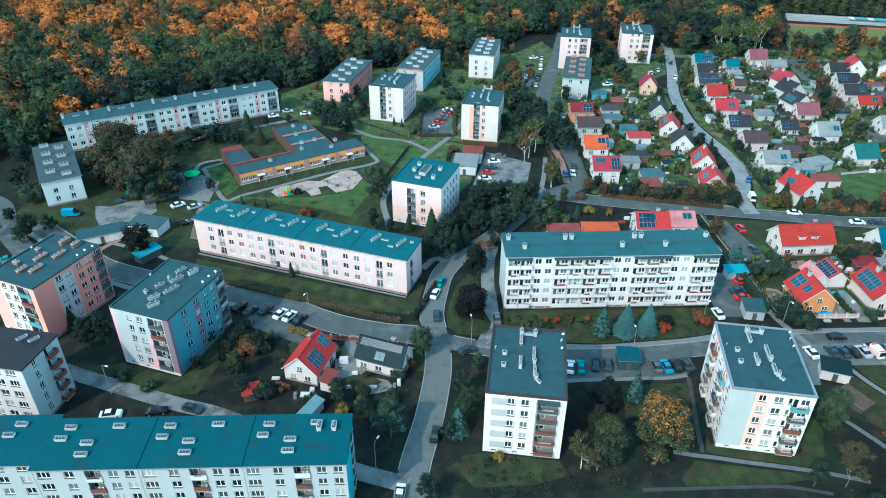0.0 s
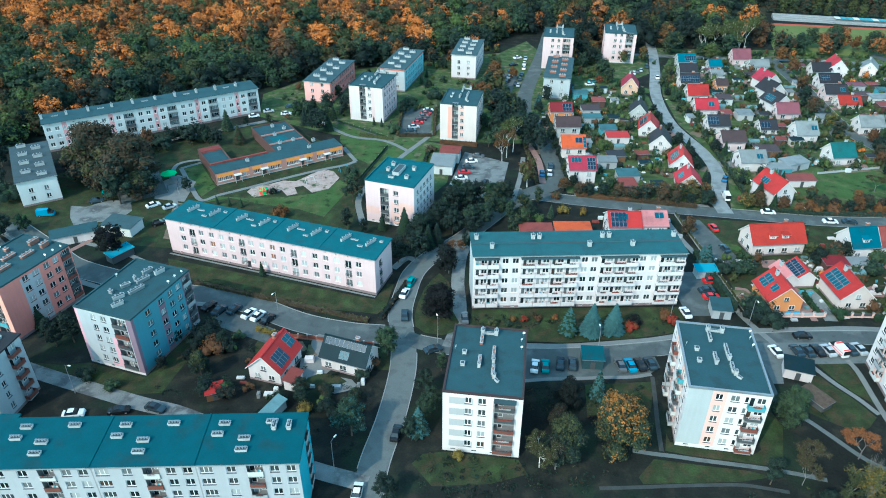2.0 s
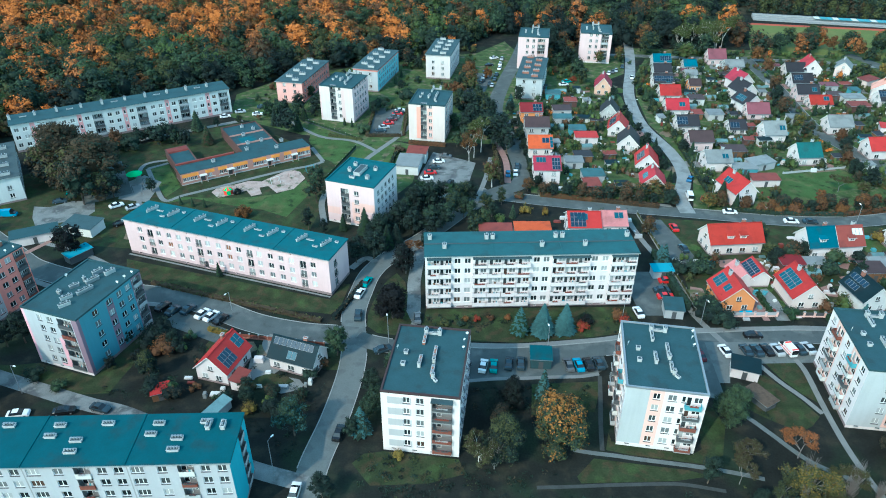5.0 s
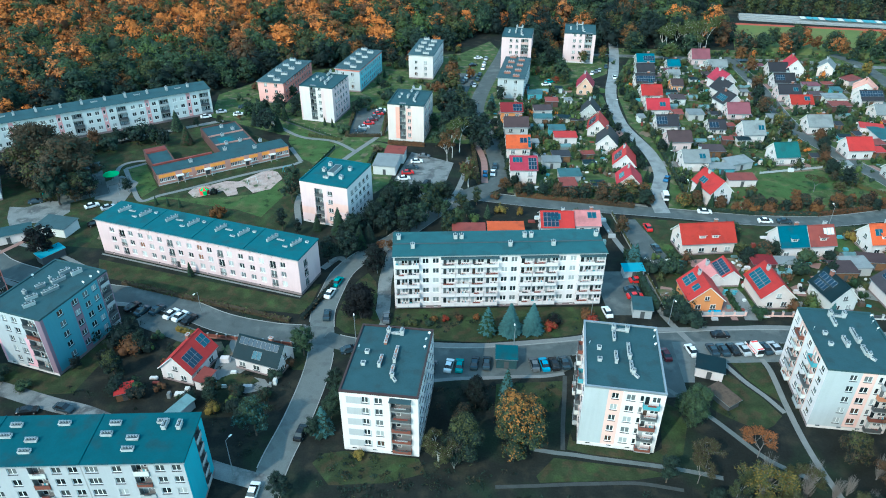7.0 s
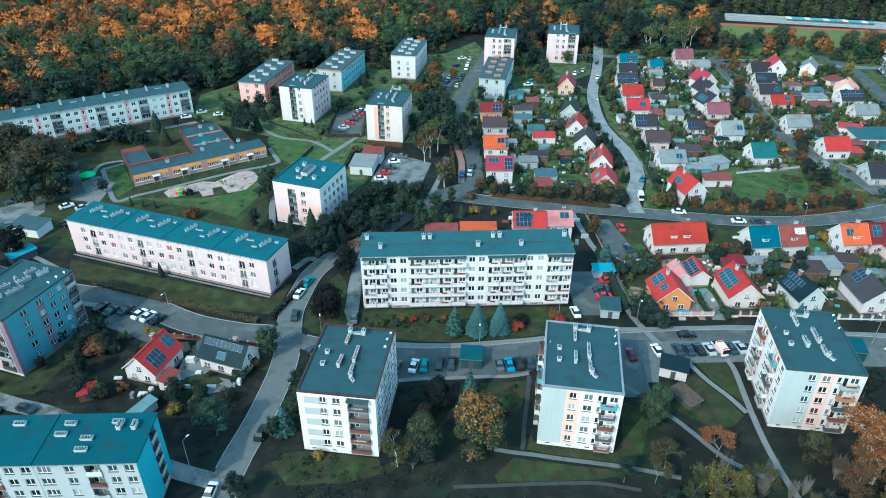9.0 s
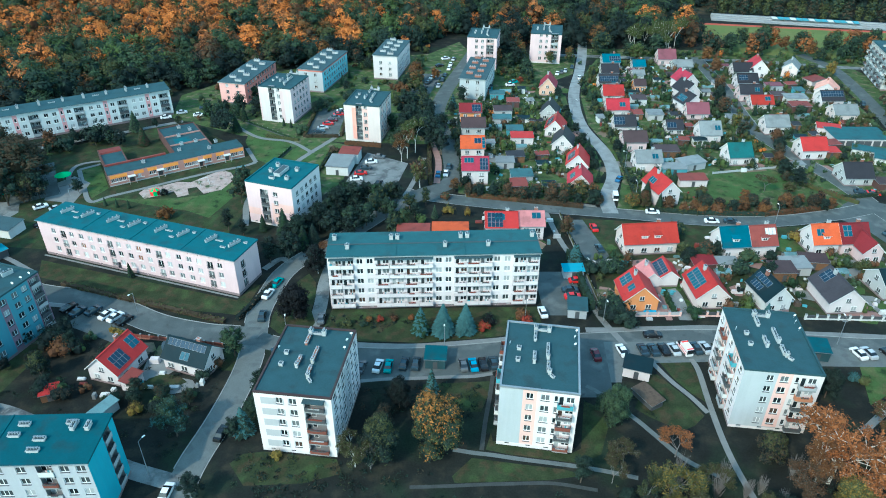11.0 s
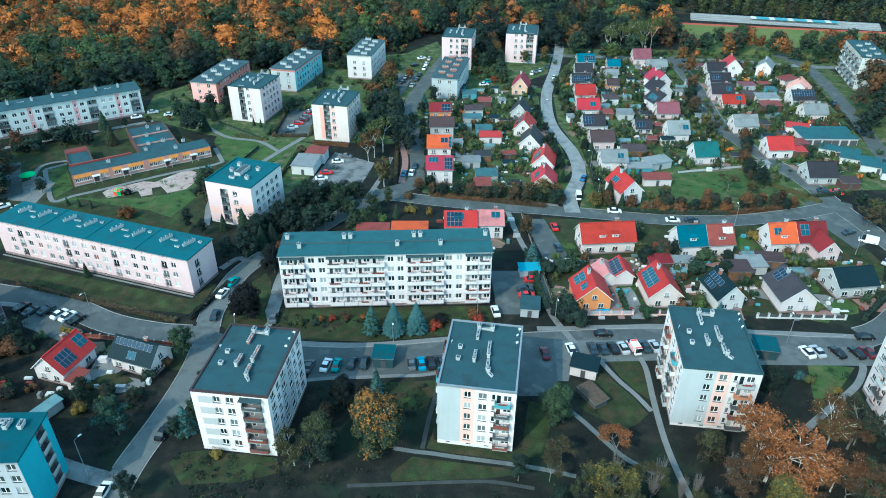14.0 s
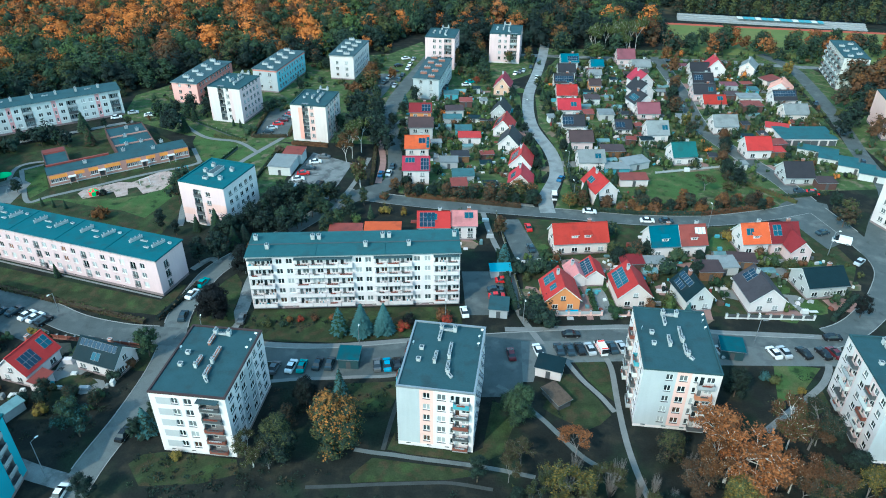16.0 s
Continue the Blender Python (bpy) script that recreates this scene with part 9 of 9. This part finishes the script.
for i in range(14):
    s = Shape()
    s.box(34 + 3.4 * i, 37 + 3.4 * i, 2.4, 8.4, 2.32, 2.4, "p_teal" if i % 3 else "p_white")
    part("seat_block", s, stand)


# ---- shrubs and beds of the gardens ----
def garden_shrubs():
    rng = np.random.default_rng(23)
    pal = ["dark", "green", "olive", "rust", "light", "deep", "orange", "thuja"]
    areas = [(58, 80, 196, 292, 260), (104, 162, 190, 336, 1050), (163, 222, 205, 330, 1000), (80, 172, 133, 160, 170), (82, 92, 195, 300, 90), (-45, -6, 100, 124, 22), (56, 70, 178, 186, 14), (88, 176, 345, 352, 90), (-60, 0, 258, 345, 170), (0, 36, 245, 372, 150), (62, 84, 300, 345, 90), (158, 260, 332, 350, 120)]
    roads = [o for o in bpy.data.objects if o.name.startswith(("road", "path", "parking", "yard", "lawn", "sandpit")) and o.parent is None]
    pts = np.concatenate([np.array([(v.co.x, v.co.y) for v in o.data.vertices]) for o in roads])
    solid = [(o.matrix_world.translation.x, o.matrix_world.translation.y, 4.0) for o in bpy.data.objects if o.parent is None and o.name.startswith(("shed", "car", "store", "garage", "annexe"))] + HOUSES
    solid = np.array(solid)
    blocks = [o for o in bpy.data.objects if o.name.startswith("apartment_block")]
    V, Fq, Iq, Ft, It, nv = [], [], [], [], [], 0
    for x0, x1, y0, y1, n in areas:
        for _ in range(n):
            px, py = rng.uniform(x0, x1), rng.uniform(y0, y1)
            if np.min(np.hypot(pts[:, 0] - px, pts[:, 1] - py)) < 2.6 or np.any(np.hypot(solid[:, 0] - px, solid[:, 1] - py) < solid[:, 2] + 0.3):
                continue
            if any(-2 < q.x < 34 and -2 < q.y < 34 and q.x < 16 for q in [b.matrix_basis.inverted() @ Vector((px, py, 0)) for b in blocks]):
                continue
            if 126 < px < 158 and 187 < py < 214:
                continue
            h = rng.choice([1.4, 1.9, 2.6, 3.8, 5.6], p=[0.2, 0.2, 0.22, 0.21, 0.17])
            tall = h > 3
            lob = [tuple(c * 10 for c in l) for l in lobes_for("round" if tall else "bush", rng)][: 6 if tall else 4]
            sc = np.array([1, 1, 1]) * h / 10 * (1.0 if tall else 0.95)
            m = 150 if tall else 96
            v, f, up, tuft = leaf_quads(rng, lob, m, 0.62 if not tall else 0.48)
            cv, cf = core(lob[:3], 0.74)
            vv = np.concatenate([v, cv]) * sc + np.array([px, py, -0.15 * h if tall else 0])
            k = rng.choice(8, p=[0.12, 0.27, 0.2, 0.09, 0.2, 0.03, 0.015, 0.075])
            idx = np.where(rng.uniform(size=m) < 0.7, k, rng.choice(3, m))
            V.append(vv), Fq.append(f + nv), Iq.append(idx), Ft.append(cf + len(v) + nv), It.append(np.full(len(cf), k))
            nv += len(vv)
    me = make_mesh("garden_shrubs", np.concatenate(V), np.concatenate(Fq).tolist() + np.concatenate(Ft).tolist(), ["leaf_" + p for p in pal], np.concatenate(Iq + It))
    tagged(new("garden_shrubs", me), "mixed garden shrubs and low trees between the houses", "shrubs", kind="stuff")


def garden_plots():
    """Small lawns, beds and paved corners round the houses."""
    rng = np.random.default_rng(5)
    s = Shape()
    k = 0
    for hx, hy, hr in HOUSES:
        for q in range(5):
            a = rng.uniform(0, 6.28)
            d = hr + rng.uniform(0.5, 3.5)
            px, py, w, h = hx + d * math.cos(a), hy + d * math.sin(a), rng.uniform(2.5, 5.5), rng.uniform(2, 4.5)
            mt = ("lawn", "lawn", "lawn", "lawn", "bare_earth", "concrete_path", "paving_pink")[rng.integers(7)]
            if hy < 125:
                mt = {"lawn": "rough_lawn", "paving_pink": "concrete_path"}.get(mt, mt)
            n = int(rng.integers(5, 8))
            pts = [(px + w * math.cos(t) * rng.uniform(0.75, 1.1), py + h * math.sin(t) * rng.uniform(0.75, 1.1), 0.006 + 0.0004 * (k % 20)) for t in [2 * math.pi * i / n for i in range(n)]]
            s.poly(pts, mt)
            k += 1
    tagged(new("garden_plots", s.mesh("garden_plots")), "patchwork of small lawns, beds and paved corners", "garden", kind="structure")


def garden_oddments():
    """Boards, tubs, covers and benches that lie about in the back gardens."""
    rng = np.random.default_rng(31)
    s = Shape()
    roads = [o for o in bpy.data.objects if o.name.startswith("road") and o.parent is None]
    pts = np.concatenate([np.array([(v.co.x, v.co.y) for v in o.data.vertices]) for o in roads])
    hs = np.array(HOUSES)
    paints = ("white", "lgrey", "p_white", "r_lgrey", "lgrey", "p_grey", "r_pale_teal", "wood_weathered", "r_rust", "p_teal")
    for hx, hy, hr in HOUSES:
        for _ in range(9):
            a, d = rng.uniform(0, 6.28), hr + rng.uniform(0.4, 5.0)
            px, py = hx + d * math.cos(a), hy + d * math.sin(a)
            l, w, h = rng.uniform(0.5, 2.3), rng.uniform(0.4, 1.3), rng.choice([0.12, 0.45, 0.75, 1.2])
            mt = paints[rng.integers(len(paints))]
            if np.min(np.hypot(pts[:, 0] - px, pts[:, 1] - py)) < 4.2 or np.any(np.hypot(hs[:, 0] - px, hs[:, 1] - py) < hs[:, 2]):
                continue
            s.box(px - l / 2, px + l / 2, py - w / 2, py + w / 2, 0, h, mt, top=(0.06 * l, 0.06 * w))
    tagged(new("garden_oddments", s.mesh("garden_oddments")), "pale boards, tubs and covered piles lying in the back gardens", "garden clutter", kind="stuff")


garden_plots()
garden_oddments()
for gx, gy, ga, gl in ((71, 231, 8, 4), (63, 250, 0, 5), (70, 290, 0, 5), (120, 219, 10, 5), (121, 236, 0, 5), (121, 272, 5, 5), (133, 283, 0, 4), (134, 271, 0, 4), (160, 296, 0, 5), (160, 272, 0, 4), (187, 262, 0, 5), (186, 305, 0, 4), (157, 246, 0, 4), (182, 215, 0, 4), (138, 158, 0, 5), (147, 150, 5, 4), (116, 150, 0, 4)):
    gh = thing("greenhouse", "small pale greenhouse in a back garden", "greenhouse", pose(gx, gy, 0, 0, 0, ga), "greenhouses")
    s = Shape()
    s.box(-gl / 2, gl / 2, -1.2, 1.2, 0, 1.5, "r_lgrey")
    part("frame", s, gh)
    s = Shape()
    for i in range(6):
        a, b = math.pi * i / 6, math.pi * (i + 1) / 6
        s.poly([(-gl / 2, 1.25 * math.cos(a), 1.5 + 0.8 * math.sin(a)), (gl / 2, 1.25 * math.cos(a), 1.5 + 0.8 * math.sin(a)), (gl / 2, 1.25 * math.cos(b), 1.5 + 0.8 * math.sin(b)), (-gl / 2, 1.25 * math.cos(b), 1.5 + 0.8 * math.sin(b))], "r_pale_teal")
    part("cover", s, gh)




# ---- rows of clipped street trees, garden trees ----
rng_row = np.random.default_rng(77)
for x0, y0, x1, y1, n, pal in ((50, 196.5, 92, 189.0, 12, (("dark", "brown", "rust"), ("deep", "dark"), ("dark", "deep"), ("brown", "dark", "rust"))),
                               (119, 185.2, 164, 187.5, 13, (("rust", "brown", "amber"), ("dark", "brown"), ("brown", "deep"), ("deep", "dark"))),
                               (104, 187.5, 112, 186.8, 3, (("brown", "olive", "rust"), ("thuja", "dark"), ("rust", "brown"))),
                               (156, 205, 166, 238, 6, (("brown", "dark"), ("dark", "deep"), ("rust", "brown", "rust"))),
                               (94.2, 205, 91.5, 300, 13, (("thuja", "deep"), ("dark", "deep"), ("deep", "dark"))),
                               (106.0, 222, 104.5, 300, 9, (("thuja", "dark"), ("deep", "dark"), ("dark", "olive"))),
                               (46.5, 262, 50, 205, 7, (("dark", "deep"), ("deep", "dark"), ("dark", "olive"))),
                               (109, 157, 118, 160, 4, (("deep", "dark"), ("dark", "green"), ("dark", "rust"))),
                               (128, 149, 131, 157, 3, (("dark", "deep"), ("thuja", "dark")))):
    for i in range(n):
        f = (i + rng_row.uniform(-0.35, 0.35)) / max(1, n - 1)
        kind = "spruce" if pal[i % len(pal)][0] == "thuja" else "full"
        tree(x0 + (x1 - x0) * f + rng_row.uniform(-0.7, 0.7), y0 + (y1 - y0) * f + rng_row.uniform(-0.9, 0.9), float(rng_row.uniform(3.6, 5.6)) * (1.45 if kind == "spruce" else 1.0), kind, pal[i % len(pal)], float(rng_row.uniform(1.0, 1.3)) if kind == "full" else 0.9, i,
             label="conical dark evergreen beside the lane" if kind == "spruce" else "")


# ---- rough growth under the trees in front; its dark leaves also stand for shade ----
def undergrowth():
    rng = np.random.default_rng(41)
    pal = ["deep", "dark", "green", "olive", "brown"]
    pts = np.concatenate([np.array([(v.co.x, v.co.y) for v in o.data.vertices]) for o in bpy.data.objects if o.parent is None and o.name.startswith(("path", "road", "parking"))])
    blocks = [o.matrix_basis.inverted() for o in bpy.data.objects if o.name.startswith(("apartment_block", "shed", "substation", "kiosk"))]
    V, F, I, nv = [], [], [], 0
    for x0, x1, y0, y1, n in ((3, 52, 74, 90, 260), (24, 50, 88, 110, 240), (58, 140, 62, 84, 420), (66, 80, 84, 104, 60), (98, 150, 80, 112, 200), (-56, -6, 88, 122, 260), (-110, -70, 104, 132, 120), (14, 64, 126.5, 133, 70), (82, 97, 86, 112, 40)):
        for _ in range(n):
            px, py = rng.uniform(x0, x1), rng.uniform(y0, y1)
            if np.min(np.hypot(pts[:, 0] - px, pts[:, 1] - py)) < 1.9 or any(-1.5 < q.x < 52 and -1.5 < q.y < 20 and (q.x < 16 or q.y < 12) for q in [b @ Vector((px, py, 0)) for b in blocks]):
                continue
            h = rng.uniform(0.15, 0.75)
            m = 26
            d = rng.normal(size=(m, 3))
            d[:, 2] = np.abs(d[:, 2])
            d /= np.linalg.norm(d, axis=1)[:, None]
            c = np.array([px, py, 0.0]) + d * np.array([h * 1.9, h * 1.9, h]) * rng.uniform(0.4, 1.1, m)[:, None]
            u, w = rng.normal(size=(m, 3)), rng.normal(size=(m, 3))
            s = 0.13
            v = np.stack([c - u * s, c + u * s * 0.5 - w * s * 0.7, c + u * s * 0.5 + w * s * 0.7], 1).reshape(-1, 3)
            v[:, 2] = np.maximum(v[:, 2], 0.02)
            V.append(v), F.append(np.arange(3 * m).reshape(-1, 3) + nv)
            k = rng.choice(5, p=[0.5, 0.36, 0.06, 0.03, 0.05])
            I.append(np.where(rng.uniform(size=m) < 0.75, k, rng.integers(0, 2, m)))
            nv += 3 * m
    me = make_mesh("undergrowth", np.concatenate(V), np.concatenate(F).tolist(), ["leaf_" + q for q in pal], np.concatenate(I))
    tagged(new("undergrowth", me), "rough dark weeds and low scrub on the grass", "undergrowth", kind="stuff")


# ---- sheds, tables and stacked things in the gardens ----
def garden_clutter():
    rng = np.random.default_rng(99)
    pts = np.concatenate([np.array([(v.co.x, v.co.y) for v in o.data.vertices]) for o in bpy.data.objects if o.parent is None and o.name.startswith(("road", "parking"))])
    solid = [(*o.matrix_basis.translation[:2], 4.5) for o in bpy.data.objects if o.parent is None and o.name.startswith(("shed", "garage", "greenhouse", "annexe", "car"))] + HOUSES
    looks = (("p_white", "r_lgrey"), ("wood_brown", "r_brown"), ("brick", "r_rust"), ("p_grey", "r_dgrey"), ("p_teal", "r_slate"), ("wood_brown", "r_dgrey"), ("p_white", "r_slate"), ("grey", "r_plum"))
    made = 0
    for _ in range(900):
        x0, x1, y0, y1 = ((59, 80, 198, 296), (104, 158, 200, 330), (164, 212, 212, 325))[rng.integers(3)]
        px, py = float(rng.uniform(x0, x1)), float(rng.uniform(y0, y1))
        if np.min(np.hypot(pts[:, 0] - px, pts[:, 1] - py)) < 4.2 or any(math.hypot(px - a, py - b) < r + 2.0 for a, b, r in solid) or (126 < px < 160 and py < 216):
            continue
        l, w = float(rng.uniform(2.0, 4.8)), float(rng.uniform(1.8, 3.2))
        wl, rf = looks[rng.integers(len(looks))]
        shed(px, py, float(rng.uniform(-12, 12)), l, w, float(rng.uniform(1.7, 2.4)), wl, rf, f"small {rf[2:].replace('lgrey', 'light grey').replace('dgrey', 'dark grey')}-roofed garden hut among shrubs", "garden_hut", 0.25)
        solid.append((px, py, 2.6))
        made += 1
        if made >= 34:
            break
    s = Shape()
    for _ in range(900):
        x0, x1, y0, y1 = ((58, 80, 196, 296), (104, 160, 192, 330), (164, 214, 205, 325), (82, 168, 134, 158))[rng.integers(4)]
        px, py = float(rng.uniform(x0, x1)), float(rng.uniform(y0, y1))
        if np.min(np.hypot(pts[:, 0] - px, pts[:, 1] - py)) < 3.6 or (126 < px < 160 and 187 < py < 216) or any(math.hypot(px - a, py - b) < r + 0.4 for a, b, r in solid):
            continue
        a, b, h = rng.uniform(0.2, 0.65), rng.uniform(0.2, 0.4), rng.uniform(0.25, 0.8)
        s.box(-a, a, -b, b, 0, h, ("p_white", "p_white", "p_grey", "p_teal", "p_white", "p_rust", "p_dark", "p_grey")[rng.integers(8)], pose(px, py, 0, 0, 0, float(rng.uniform(0, 180))), top=(0.04, 0.04))
    tagged(new("garden_clutter", s.mesh("garden_clutter")), "scattered crates, tables, water butts and covered stacks", "garden clutter", kind="stuff")


far = bpy.data.meshes.new("distant_trees")
far.from_pydata(np.concatenate(FAR["v"]).tolist(), [], FAR["f"])
for q in FAR["mats"]:
    far.materials.append(q)
far.polygons.foreach_set("material_index", np.array(FAR["m"], dtype=np.int32))
far.update()
tagged(new("distant_trees", far), "mixed green and rusty trees between the farther houses", "trees", kind="stuff")
garden_clutter()
bpy.context.view_layer.update()
garden_shrubs()
undergrowth()
